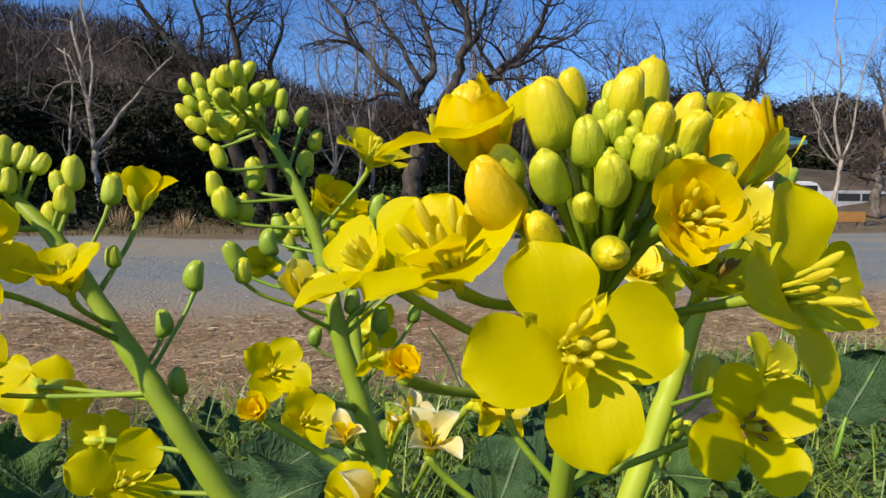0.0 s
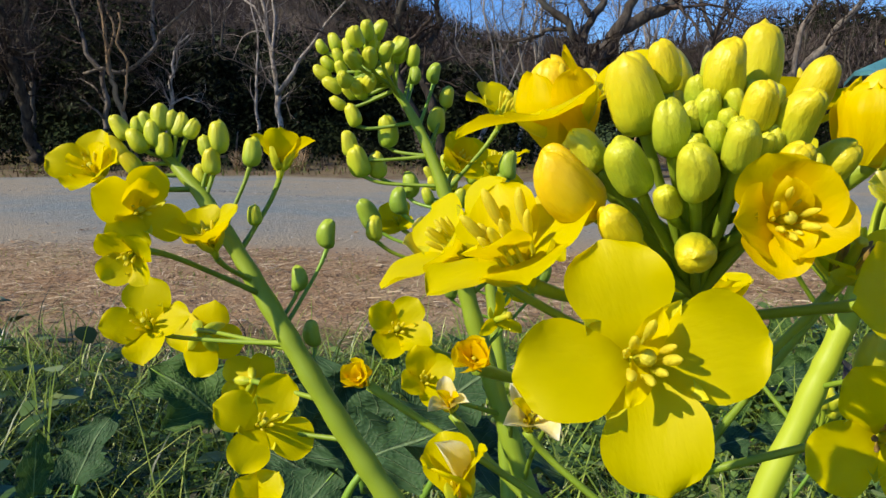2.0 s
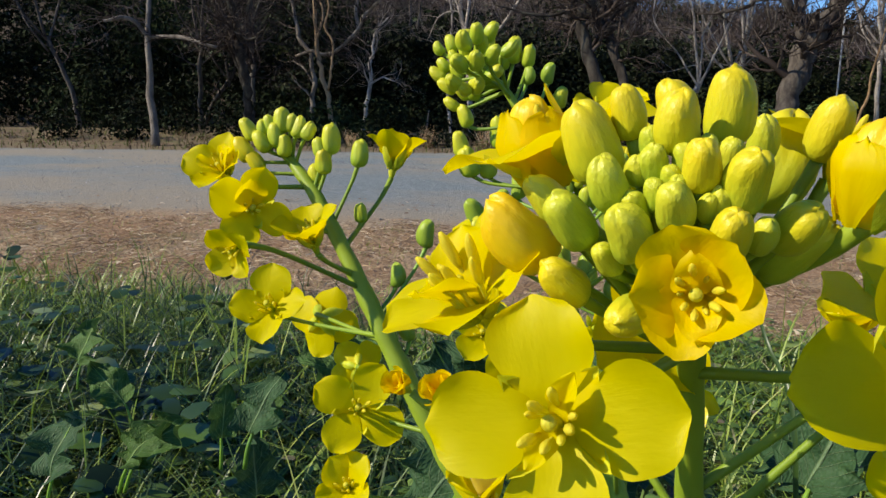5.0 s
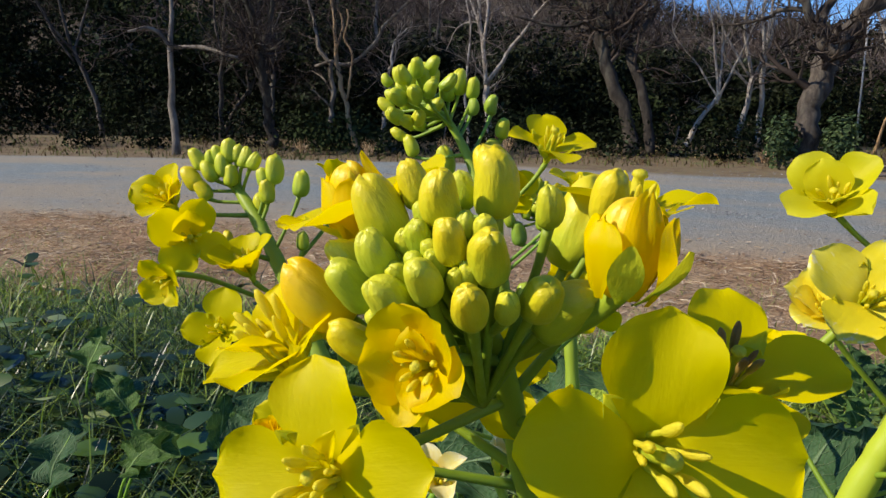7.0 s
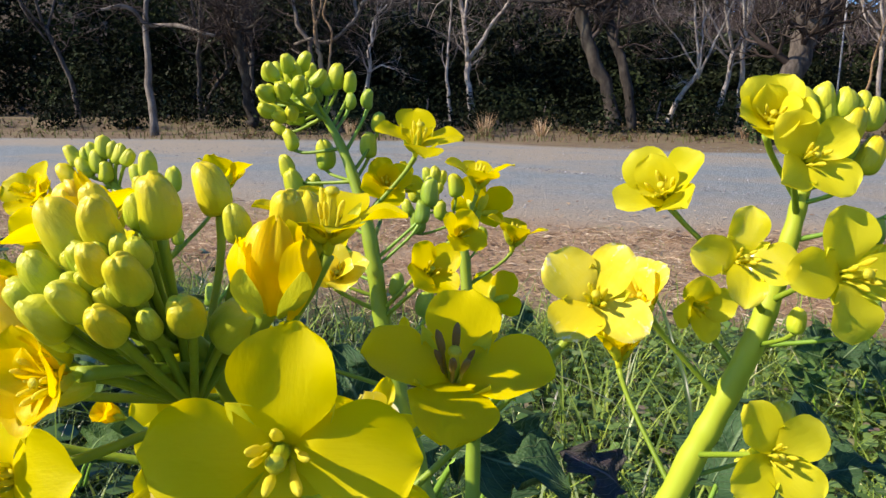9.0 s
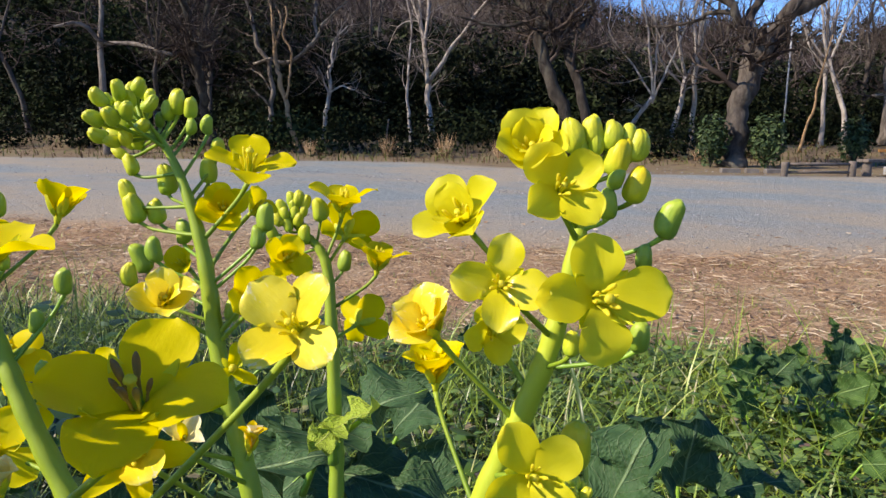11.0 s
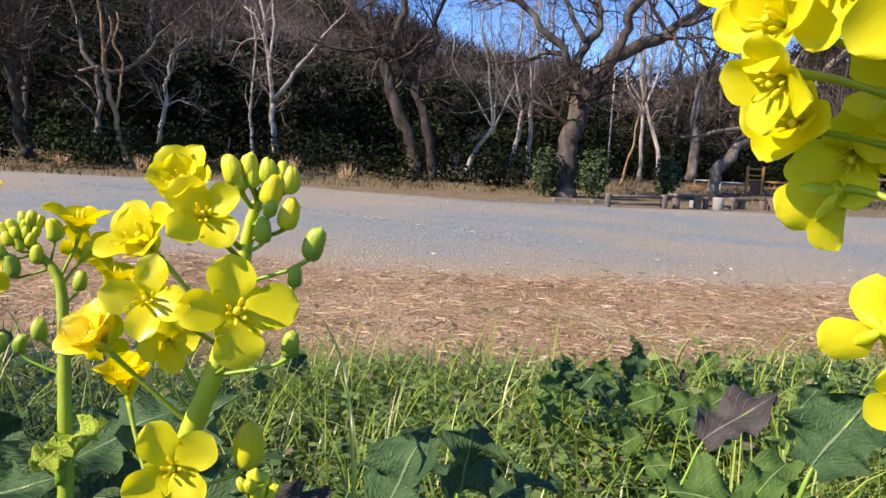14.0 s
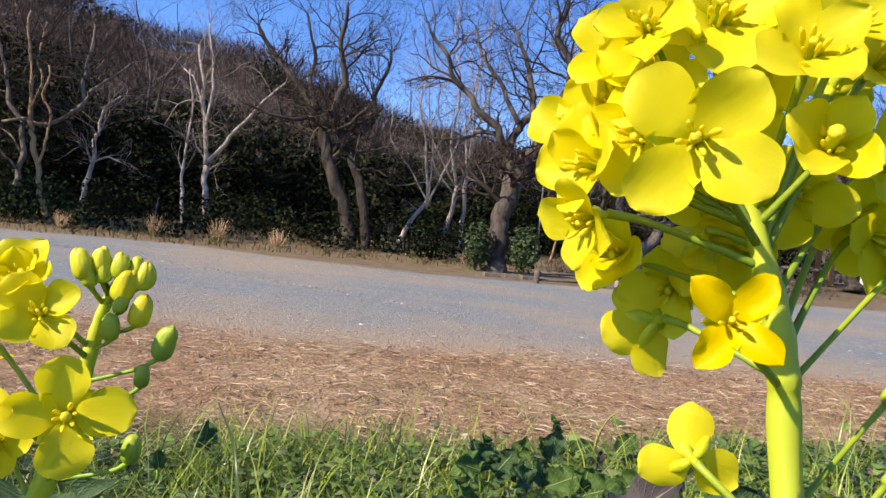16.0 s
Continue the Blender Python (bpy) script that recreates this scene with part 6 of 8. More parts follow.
part_boxes("deck", ob, [((0, 0, 0.27), (1.1, 0.6, 0.05), 20)], WOOD_ORANGE)
part_boxes("beam", ob, [((-0.1, -0.36, 0.10), (1.0, 0.08, 0.06), 20)], WOOD_ORANGE)
for x in (-0.45, 0.0, 0.45):
    for y in (-0.2, 0.2):
        part_boxes("leg", ob, [((x * 0.94 - y * 0.34, x * 0.34 + y * 0.94, 0.1), (0.06, 0.06, 0.30), 20)], WOOD_GREY)
ob = thing("timber_beam", (-1.74, 19.3, level(-1.74, 19.3)), "yellow timber balance beam on two feet", "play equipment")
part_boxes("beam", ob, [((0, 0, 0.13), (0.62, 0.09, 0.07), 20)], WOOD_ORANGE)
for x in (-0.24, 0.24):
    part_boxes("foot", ob, [((x * 0.94, x * 0.34, 0.03), (0.07, 0.07, 0.14), 20)], WOOD_GREY)
for x, y, w, turn in ((-3.30, 12.05, 0.30, 36), (-3.02, 12.28, 0.20, 30), (-2.72, 12.56, 0.34, 38)):
    ob = thing("edging_stone", (x, y, level(x, y) - 0.02), "flat grey edging stone at the foot of the verge", "stone", "edging stones")
    part_boxes("slab", ob, [((0, 0, 0.045), (w, 0.14, 0.09), turn)], KERB_STONE)
for x, y in ((-1.62, 20.3), (-0.98, 20.55)):
    ob = thing("white_pipe_barrier", (x, y, level(x, y)), "low white pipe barrier on the far grass", "barrier", "pipe barriers")
    v_, f_ = [], []
    tube_into(v_, f_, spline([(-0.32, -0.12, -0.05, 0.02), (-0.32, -0.12, 0.17, 0.02), (-0.28, -0.10, 0.21, 0.02), (0.28, 0.10, 0.21, 0.02), (0.32, 0.12, 0.17, 0.02), (0.32, 0.12, -0.05, 0.02)], 3), 8)
    put("pipe", mesh_of("pipe", v_, f_, METAL_PALE), ob, POSE[ob])

ob = thing("pavilion", (4.1, 26.5, 0.36), "open pavilion with orange posts and a teal roof", "pavilion")
for x in (-1.7, 0, 1.7):
    for y in (-1.4, 1.4):
        part_boxes("post", ob, [((x, y, 1.15), (0.16, 0.16, 2.4), 0)], WOOD_ORANGE)
v_ = [(-2.4, -2.1, 2.3), (2.4, -2.1, 2.3), (2.4, 2.1, 2.3), (-2.4, 2.1, 2.3), (-1.0, 0, 3.2), (1.0, 0, 3.2), (-2.4, -2.1, 2.42), (2.4, -2.1, 2.42), (2.4, 2.1, 2.42), (-2.4, 2.1, 2.42)]
f_ = [(3, 2, 1, 0), (0, 1, 7, 6), (1, 2, 8, 7), (2, 3, 9, 8), (3, 0, 6, 9), (6, 7, 5, 4), (7, 8, 5), (8, 9, 4, 5), (9, 6, 4)]
put("roof", mesh_of("roof", v_, f_, PAINT_TEAL, None, False), ob, POSE[ob], "teal metal hipped roof")
for y in (-1.0, 1.0):
    part_boxes("seat", ob, [((0, y, 0.42), (3.2, 0.4, 0.08), 0)], WOOD_GREY)
    for x in (-1.2, 1.2):
        part_boxes("seat_leg", ob, [((x, y, 0.19), (0.1, 0.3, 0.42), 0)], WOOD_GREY)
ob = thing("lamp_pole", (-4.4, 20.4, 0.3), "slim pale metal pole at the wood's edge", "pole")
v_, f_ = [], []
tube_into(v_, f_, [(0, 0, -0.1, 0.024), (0, 0, 2.0, 0.022), (0, 0, 4.2, 0.02)], 8)
put("pole", mesh_of("pole", v_, f_, METAL_PALE), ob, POSE[ob])
for x, y in ((-9.4, 14.4), (-5.6, 16.6), (-7.0, 15.4), (-11.6, 12.6)):
    ob = thing("stake", (x, y, level(x, y)), "short leaning wooden stake on the verge", "stake", "stakes on the verge")
    v_, f_ = [], []
    tube_into(v_, f_, [(0, 0, -0.05, 0.022), (0.06, 0, 0.30, 0.02), (0.12, 0, 0.62, 0.016)], 6)
    put("shaft", mesh_of("shaft", v_, f_, WOOD_GREY), ob, POSE[ob])


def vehicle(at, turn, body_mat, label, tall):
    ob = thing("parked_van", at, label, "vehicle", "parked vehicles")
    m = POSE[ob] = Matrix.Translation(at) @ Matrix.Rotation(radians(turn), 4, "Z")
    ob.matrix_basis = m
    side = [(-1.9, 0.35), (-1.95, 0.9), (-1.85, tall * 0.62), (-1.6, tall * 0.97), (-1.3, tall), (0.6, tall), (0.95, tall * 0.95), (1.45, tall * 0.62), (1.85, tall * 0.52), (1.92, 0.7), (1.9, 0.35)]
    v, f = [], []
    for y in (-0.78, -0.72, 0.72, 0.78):
        k = 0.97 if abs(y) > 0.75 else 1.0
        v += [(x * k, y, 0.35 + (z - 0.35) * k) for x, z in side]
    n = len(side)
    for r in range(3):
        for i in range(n):
            f.append((r * n + i, r * n + (i + 1) % n, (r + 1) * n + (i + 1) % n, (r + 1) * n + i))
    f += [tuple(range(n))[::-1], tuple(3 * n + i for i in range(n))]
    put("body", mesh_of("body", v, f, body_mat, None, False), ob, m)
    for y in (-0.785, 0.785):
        for x0, x1 in ((-1.5, -0.4), (-0.3, 0.9)):
            part_boxes("side_window", ob, [(((x0 + x1) / 2, y, tall * 0.78), (x1 - x0, 0.02, tall * 0.24), 0)], GLASS_DARK)
    for x in (-1.2, 1.2):
        for y in (-0.72, 0.72):
            v, f = lathe([(-0.09, 0.2), (-0.08, 0.29), (0.08, 0.29), (0.09, 0.2)], 18)
            put("wheel", mesh_of("wheel", v, f, DARK_RUBBER), ob, m @ Matrix.Translation((x, y, 0.29)) @ Matrix.Rotation(radians(90), 4, "X"))


vehicle((9.0, 36.5, 0), 25, PAINT_WHITE, "white parked van beyond the gravel", 1.9)
vehicle((12.5, 38.0, 0), 15, METAL_PALE, "silver parked car beyond the gravel", 1.5)
for x, y, w in ((5.45, 20.6, 0.65), (6.9, 21.5, 0.85)):
    ob = thing("orange_barrier", (x, y, 0), "short orange timber barrier beside the gravel", "barrier", "orange barriers")
    part_boxes("beam", ob, [((0, 0, 0.36), (w, 0.12, 0.30), 20)], WOOD_ORANGE)
    for k in (-w * 0.35, w * 0.35):
        part_boxes("foot", ob, [((k, k * 0.36, 0.11), (0.12, 0.12, 0.24), 20)], WOOD_GREY)


# ---- the flowering stalks ----

# the large head of flowers and buds that the camera circles
head = stalk("tall yellow rape flower head with dense plump green buds", [
    (-0.0140, 0.1400, 0.0000, 0.0032),
    (-0.0075, 0.1347, 0.2011, 0.0030),
    (0.0002, 0.1259, 0.3813, 0.0026),
    (0.0066, 0.1148, 0.4617, 0.0022),
    (0.0108, 0.1056, 0.5040, 0.0018),
    (0.0140, 0.0947, 0.5280, 0.0016),
    (0.0159, 0.0881, 0.5412, 0.0014),
    (0.0172, 0.0824, 0.5486, 0.0010),
])
bud(head, (0.0058, 0.0717, 0.5506), (-0.44, -0.59, 0.68), 0.0085, "o", foot=(0.0162, 0.0845, 0.5385))
bud(head, (0.0115, 0.0711, 0.5523), (-0.21, -0.62, 0.76), 0.0060, "g", foot=(0.0162, 0.0845, 0.5385))
bud(head, (0.0170, 0.0701, 0.5519), (0.02, -0.66, 0.75), 0.0054, "g", foot=(0.0162, 0.0845, 0.5385))
bud(head, (0.0204, 0.0711, 0.5540), (0.16, -0.59, 0.79), 0.0048, "g", foot=(0.0162, 0.0845, 0.5385))
bud(head, (0.0146, 0.0713, 0.5556), (-0.07, -0.56, 0.82), 0.0052, "g", foot=(0.0162, 0.0845, 0.5385))
bud(head, (0.0106, 0.0718, 0.5467), (-0.30, -0.71, 0.64), 0.0056, "y", foot=(0.0162, 0.0845, 0.5385))
bud(head, (0.0242, 0.0727, 0.5523), (0.32, -0.56, 0.77), 0.0048, "y", foot=(0.0162, 0.0845, 0.5385))
bud(head, (0.0247, 0.0748, 0.5562), (0.31, -0.43, 0.85), 0.0056, "y", foot=(0.0162, 0.0845, 0.5385))
bud(head, (0.0214, 0.0733, 0.5573), (0.18, -0.47, 0.86), 0.0047, "y", foot=(0.0162, 0.0845, 0.5385))
bud(head, (0.0187, 0.0754, 0.5605), (0.08, -0.37, 0.93), 0.0056, "y", foot=(0.0162, 0.0845, 0.5385))
bud(head, (0.0209, 0.0795, 0.5618), (0.15, -0.22, 0.96), 0.0067, "y", foot=(0.0162, 0.0845, 0.5385))
bud(head, (0.0130, 0.0773, 0.5613), (-0.12, -0.30, 0.95), 0.0050, "y", foot=(0.0162, 0.0845, 0.5385))
bud(head, (0.0109, 0.0750, 0.5587), (-0.20, -0.40, 0.89), 0.0077, "y", foot=(0.0162, 0.0845, 0.5385))
bud(head, (0.0175, 0.0739, 0.5571), (0.04, -0.46, 0.89), 0.0038, "g", foot=(0.0160, 0.0830, 0.5455))
bud(head, (0.0190, 0.0735, 0.5560), (0.10, -0.49, 0.87), 0.0027, "g", foot=(0.0160, 0.0830, 0.5455))
bud(head, (0.0162, 0.0756, 0.5588), (-0.01, -0.39, 0.92), 0.0030, "g", foot=(0.0160, 0.0830, 0.5455))
bud(head, (0.0181, 0.0726, 0.5548), (0.06, -0.54, 0.84), 0.0031, "g", foot=(0.0160, 0.0830, 0.5455))
bud(head, (0.0067, 0.0741, 0.5536), (-0.39, -0.48, 0.79), 0.0048, "g", foot=(0.0162, 0.0845, 0.5385))
bud(head, (0.0171, 0.0795, 0.5609), (0.02, -0.24, 0.97), 0.0039, "g", foot=(0.0160, 0.0830, 0.5455))
bud(head, (0.0221, 0.0737, 0.5540), (0.23, -0.51, 0.83), 0.0027, "g", foot=(0.0160, 0.0830, 0.5455))
bud(head, (0.0223, 0.0769, 0.5578), (0.22, -0.35, 0.91), 0.0035, "g", foot=(0.0160, 0.0830, 0.5455))
bud(head, (0.0254, 0.0759, 0.5520), (0.39, -0.45, 0.80), 0.0035, "g", foot=(0.0160, 0.0830, 0.5455))
bud(head, (0.0168, 0.0720, 0.5536), (0.01, -0.58, 0.81), 0.0034, "g", foot=(0.0160, 0.0830, 0.5455))
bud(head, (0.0199, 0.0732, 0.5551), (0.14, -0.51, 0.85), 0.0031, "g", foot=(0.0160, 0.0830, 0.5455))
bud(head, (0.0226, 0.0743, 0.5545), (0.25, -0.48, 0.84), 0.0027, "g", foot=(0.0160, 0.0830, 0.5455))
bud(head, (0.0148, 0.0716, 0.5493), (-0.08, -0.68, 0.73), 0.0035, "g", foot=(0.0160, 0.0830, 0.5455))
bud(head, (0.0193, 0.0748, 0.5576), (0.11, -0.42, 0.90), 0.0029, "g", foot=(0.0160, 0.0830, 0.5455))
bud(head, (0.0206, 0.0761, 0.5583), (0.15, -0.37, 0.91), 0.0028, "g", foot=(0.0160, 0.0830, 0.5455))
bud(head, (0.0162, 0.0736, 0.5566), (-0.01, -0.48, 0.88), 0.0029, "g", foot=(0.0160, 0.0830, 0.5455))
bud(head, (0.0199, 0.0958, 0.5567), (0.25, 0.10, 0.96), 0.0105, "y", foot=(0.0162, 0.0845, 0.5385))
bud(head, (0.0254, 0.0855, 0.5498), (0.74, 0.17, 0.65), 0.0077, "g", foot=(0.0162, 0.0845, 0.5385))
bud(head, (0.0170, 0.0711, 0.5449), (0.11, -0.99, -0.07), 0.0057, "y", foot=(0.0162, 0.0845, 0.5385))
bud(head, (0.0272, 0.0785, 0.5525), (0.63, -0.52, 0.58), 0.0057, "y", foot=(0.0162, 0.0845, 0.5385))
bud(head, (0.0114, 0.0907, 0.5618), (-0.15, -0.33, 0.93), 0.0065, "y", foot=(0.0162, 0.0845, 0.5385))
bud(head, (0.0261, 0.0910, 0.5601), (0.32, -0.31, 0.89), 0.0064, "y", foot=(0.0162, 0.0845, 0.5385))
bud(head, (0.0212, 0.0878, 0.5591), (0.13, -0.29, 0.95), 0.0044, "g", foot=(0.0162, 0.0845, 0.5385))
bud(head, (0.0136, 0.0823, 0.5577), (-0.05, -0.38, 0.92), 0.0037, "g", foot=(0.0162, 0.0845, 0.5385))
bud(head, (0.0058, 0.0774, 0.5529), (-0.43, -0.52, 0.74), 0.0058, "g", foot=(0.0162, 0.0845, 0.5385))
bloom(head, (0.0135, 0.0672, 0.5361), (0.34, -0.87, 0.36), (0.91, 0.33, 0.24), 0.0105, tilt=84, core="n", inner=2, fill=0.55, stamens=8, reach=1.15, vary=4)
bloom(head, (0.0231, 0.0696, 0.5481), (0.35, -0.92, 0.20), (0.67, 0.28, 0.69), 0.0064, count=5, tilt=50, hue="o", core="t", inner=2, fill=0.80, stamens=9, reach=1.25, pistil=0.55, vary=10)
bloom(head, (0.0032, 0.0810, 0.5555), (-0.30, -0.26, 0.92), (0.96, 0.23, 0.17), 0.0120, tilt=76, vary=8)
opening_bud(head, (0.0021, 0.0801, 0.5587), (-0.13, -0.35, 1.15), 0.0096, (40, 200, 290, 120, 250, 330), "ooyyyo", (150,))
bloom(head, (0.0018, 0.0717, 0.5422), (-0.25, -0.56, 0.79), (-0.78, -0.45, -0.44), 0.0101, tilt=72, inner=2, stamens=8, reach=1.4, vary=8)
bloom(head, (-0.0099, 0.0841, 0.5410), (-0.55, -0.50, 0.67), (-0.73, -0.38, -0.57), 0.0106, tilt=70)
bloom(head, (-0.0040, 0.0734, 0.5315), (0.26, -0.75, 0.61), (0.60, 0.64, 0.48), 0.0043, tilt=38, hue="o", core="o", inner=2, stamens=3)
bloom(head, (-0.0323, 0.0965, 0.5179), (0.00, -0.81, 0.59), (0.69, 0.58, 0.43), 0.0053, tilt=34, hue="o", core="s", inner=3, stamens=2)
bloom(head, (0.0348, 0.0831, 0.5402), (0.72, -0.64, 0.27), (0.77, 0.64, -0.01), 0.0124, tilt=82, stamens=6, reach=1.1, pistil=0.5, vary=5)
bloom(head, (0.0309, 0.1115, 0.5372), (0.34, -0.33, 0.88), (0.78, 0.63, -0.07), 0.0131, tilt=70, ends="b")
bloom(head, (0.0252, 0.0969, 0.5568), (0.16, -0.02, 0.99), (0.65, 0.74, -0.19), 0.0094, tilt=72, pistil=0.62)
opening_bud(head, (0.0312, 0.0853, 0.5567), (0.14, 0.02, 1.00), 0.0094, (330, 60, 180, 250, 130, 20), "ooyyyo", (350, 300))
bloom(head, (0.0080, 0.0939, 0.5369), (0.77, -0.45, 0.45), (0.46, 0.81, 0.36), 0.0094, tilt=72)
bloom(head, (0.0359, 0.1026, 0.5199), (0.13, -0.96, 0.26), (0.87, 0.03, 0.49), 0.0104, tilt=70, ends="b")
bloom(head, (0.0407, 0.1297, 0.5454), (0.36, -0.74, 0.56), (0.47, -0.02, 0.88), 0.0094, tilt=66, hue="p")
bloom(head, (-0.0167, 0.0976, 0.5009), (-0.05, -0.17, 0.98), (-0.45, 0.30, 0.84), 0.0108, tilt=34, hue="y", core="w", count=3, inner=1, fill=1.0, stamens=3)
bloom(head, (-0.0240, 0.1097, 0.5104), (0.11, -0.50, 0.86), (-0.29, 0.26, 0.92), 0.0056, tilt=46, hue="w", core="s", count=3, inner=2, stamens=2)
bloom(head, (-0.0089, 0.1051, 0.5120), (0.34, -0.52, 0.78), (-0.60, 0.15, 0.78), 0.0073, tilt=48, hue="w", core="n", count=4, inner=1, stamens=4)
bloom(head, (0.0036, 0.1038, 0.5193), (0.15, 0.01, 0.99), (-0.32, 0.33, 0.89), 0.0058, tilt=30, hue="w", count=3, inner=1, stamens=2)

# the leaning stalk beside it
leaning = stalk("leaning rape stalk with open yellow flowers and buds", [
    (0.0134, 0.1660, 0.0000, 0.0036),
    (0.0059, 0.1591, 0.3062, 0.0036),
    (-0.0237, 0.1494, 0.4269, 0.0033),
    (-0.0510, 0.1408, 0.4681, 0.0030),
    (-0.0618, 0.1380, 0.4841, 0.0028),
    (-0.0724, 0.1350, 0.5018, 0.0026),
    (-0.0810, 0.1339, 0.5150, 0.0024),
    (-0.0895, 0.1332, 0.5273, 0.0021),
    (-0.0990, 0.1317, 0.5415, 0.0018),
    (-0.1082, 0.1313, 0.5501, 0.0015),
    (-0.1139, 0.1308, 0.5565, 0.0012),
])
bloom(leaning, (-0.0844, 0.1316, 0.4884), (0.69, -0.52, 0.51), (0.15, 0.62, 0.77), 0.0133, tilt=78)
bloom(leaning, (-0.1219, 0.1337, 0.5070), (0.37, -0.71, 0.60), (-0.21, 0.14, 0.97), 0.0137, tilt=62)
bloom(leaning, (-0.1179, 0.1467, 0.5034), (-0.43, 0.77, -0.47), (-0.05, 0.34, 0.94), 0.0140, tilt=62)
bloom(leaning, (-0.0989, 0.1121, 0.5405), (0.88, -0.45, 0.15), (0.19, 0.42, 0.89), 0.0111, tilt=72, inner=1)
bloom(leaning, (-0.1136, 0.1152, 0.5469), (0.27, -0.68, 0.68), (-0.50, -0.70, 0.51), 0.0110, tilt=56, inner=2)
bloom(leaning, (-0.0861, 0.1206, 0.5320), (-0.02, -0.36, 0.93), (-0.58, -0.75, -0.31), 0.0112, tilt=54)
bloom(leaning, (-0.0964, 0.1563, 0.5478), (-0.03, 0.26, 0.97), (0.67, 0.66, 0.34), 0.0128, tilt=46)
bloom(leaning, (-0.0971, 0.1430, 0.4937), (-0.78, 0.56, -0.29), (0.51, 0.68, 0.53), 0.0101, tilt=60)
bloom(leaning, (-0.0800, 0.1250, 0.4703), (0.35, -0.58, 0.73), (0.36, 0.78, 0.51), 0.0111, tilt=52)
bloom(leaning, (-0.0876, 0.1016, 0.5340), (0.37, -0.91, -0.21), (-0.38, -0.71, -0.60), 0.0080, tilt=60)
bud(leaning, (-0.1170, 0.1243, 0.5586), (-0.42, -0.27, 0.87), 0.0065, "g")
bud(leaning, (-0.1139, 0.1265, 0.5589), (-0.20, -0.11, 0.97), 0.0045, "g")
bud(leaning, (-0.1098, 0.1298, 0.5611), (-0.01, 0.01, 1.00), 0.0068, "g")
bud(leaning, (-0.1104, 0.1284, 0.5572), (-0.10, -0.05, 0.99), 0.0068, "g")
bud(leaning, (-0.1061, 0.1319, 0.5593), (0.26, 0.20, 0.94), 0.0059, "g")
bud(leaning, (-0.1076, 0.1311, 0.5603), (0.18, 0.14, 0.97), 0.0051, "g")
bud(leaning, (-0.1037, 0.1333, 0.5583), (0.41, 0.30, 0.87), 0.0051, "g")
bud(leaning, (-0.1134, 0.1258, 0.5556), (-0.48, -0.31, 0.82), 0.0065, "g")
bud(leaning, (-0.1174, 0.1225, 0.5535), (-0.53, -0.35, 0.78), 0.0074, "y")
bud(leaning, (-0.1142, 0.1238, 0.5505), (-0.53, -0.35, 0.78), 0.0068, "y")
bud(leaning, (-0.1083, 0.1290, 0.5545), (0.09, 0.08, 0.99), 0.0059, "g")
bud(leaning, (-0.1125, 0.1277, 0.5600), (-0.20, -0.11, 0.97), 0.0051, "g")
bud(leaning, (-0.0974, 0.1354, 0.5564), (0.04, 0.05, 1.00), 0.0080, "g")
bud(leaning, (-0.0995, 0.1333, 0.5542), (-0.20, -0.11, 0.97), 0.0053, "g")
bud(leaning, (-0.0978, 0.1335, 0.5507), (-0.01, 0.01, 1.00), 0.0065, "y")
bud(leaning, (-0.1022, 0.1341, 0.5472), (-0.10, -0.05, 0.99), 0.0058, "g")
bud(leaning, (-0.0903, 0.1385, 0.5529), (0.09, 0.08, 0.99), 0.0071, "g")
bud(leaning, (-0.0904, 0.1390, 0.5378), (-0.01, 0.01, 1.00), 0.0052, "g")
bud(leaning, (-0.0754, 0.1481, 0.5330), (0.09, 0.08, 0.99), 0.0073, "d")
bud(leaning, (-0.0806, 0.1419, 0.5225), (-0.01, 0.01, 1.00), 0.0064, "d")
bud(leaning, (-0.0759, 0.1416, 0.5096), (-0.10, -0.05, 0.99), 0.0067, "d")
bud(leaning, (-0.1097, 0.1277, 0.5371), (0.18, 0.14, 0.97), 0.0052, "y")

# the dark green stalk behind, topped with a knot of small buds
knotted = stalk("rape stalk topped with small green buds, few flowers", [
    (-0.0033, 0.1800, 0.0000, 0.0036),
    (-0.0053, 0.1768, 0.3037, 0.0036),
    (-0.0216, 0.1761, 0.4245, 0.0032),
    (-0.0369, 0.1764, 0.4732, 0.0029),
    (-0.0413, 0.1765, 0.4856, 0.0028),
    (-0.0457, 0.1765, 0.4981, 0.0027),
    (-0.0508, 0.1765, 0.5139, 0.0025),
    (-0.0547, 0.1773, 0.5298, 0.0023),
    (-0.0589, 0.1777, 0.5436, 0.0019),
    (-0.0660, 0.1773, 0.5591, 0.0014),
    (-0.0722, 0.1756, 0.5693, 0.0010),
    (-0.0766, 0.1741, 0.5734, 0.0007),
    (-0.0812, 0.1718, 0.5775, 0.0004),
])
bloom(knotted, (-0.0452, 0.1848, 0.5610), (0.41, -0.21, 0.89), (0.56, 0.82, -0.15), 0.0129, tilt=72, pistil=0.6)
bloom(knotted, (-0.0582, 0.1856, 0.5493), (0.68, -0.53, 0.50), (0.48, 0.82, 0.31), 0.0097, tilt=60, core="o", inner=2)
bloom(knotted, (-0.0713, 0.2044, 0.5468), (0.77, 0.28, 0.58), (0.54, 0.83, 0.15), 0.0090, tilt=58)
bloom(knotted, (-0.0578, 0.1661, 0.5252), (0.58, -0.35, 0.74), (-0.23, 0.03, 0.97), 0.0119, tilt=54, hue="p", inner=2)
bloom(knotted, (-0.0349, 0.1781, 0.5286), (0.71, -0.38, 0.59), (0.30, 0.71, 0.64), 0.0114, tilt=56)
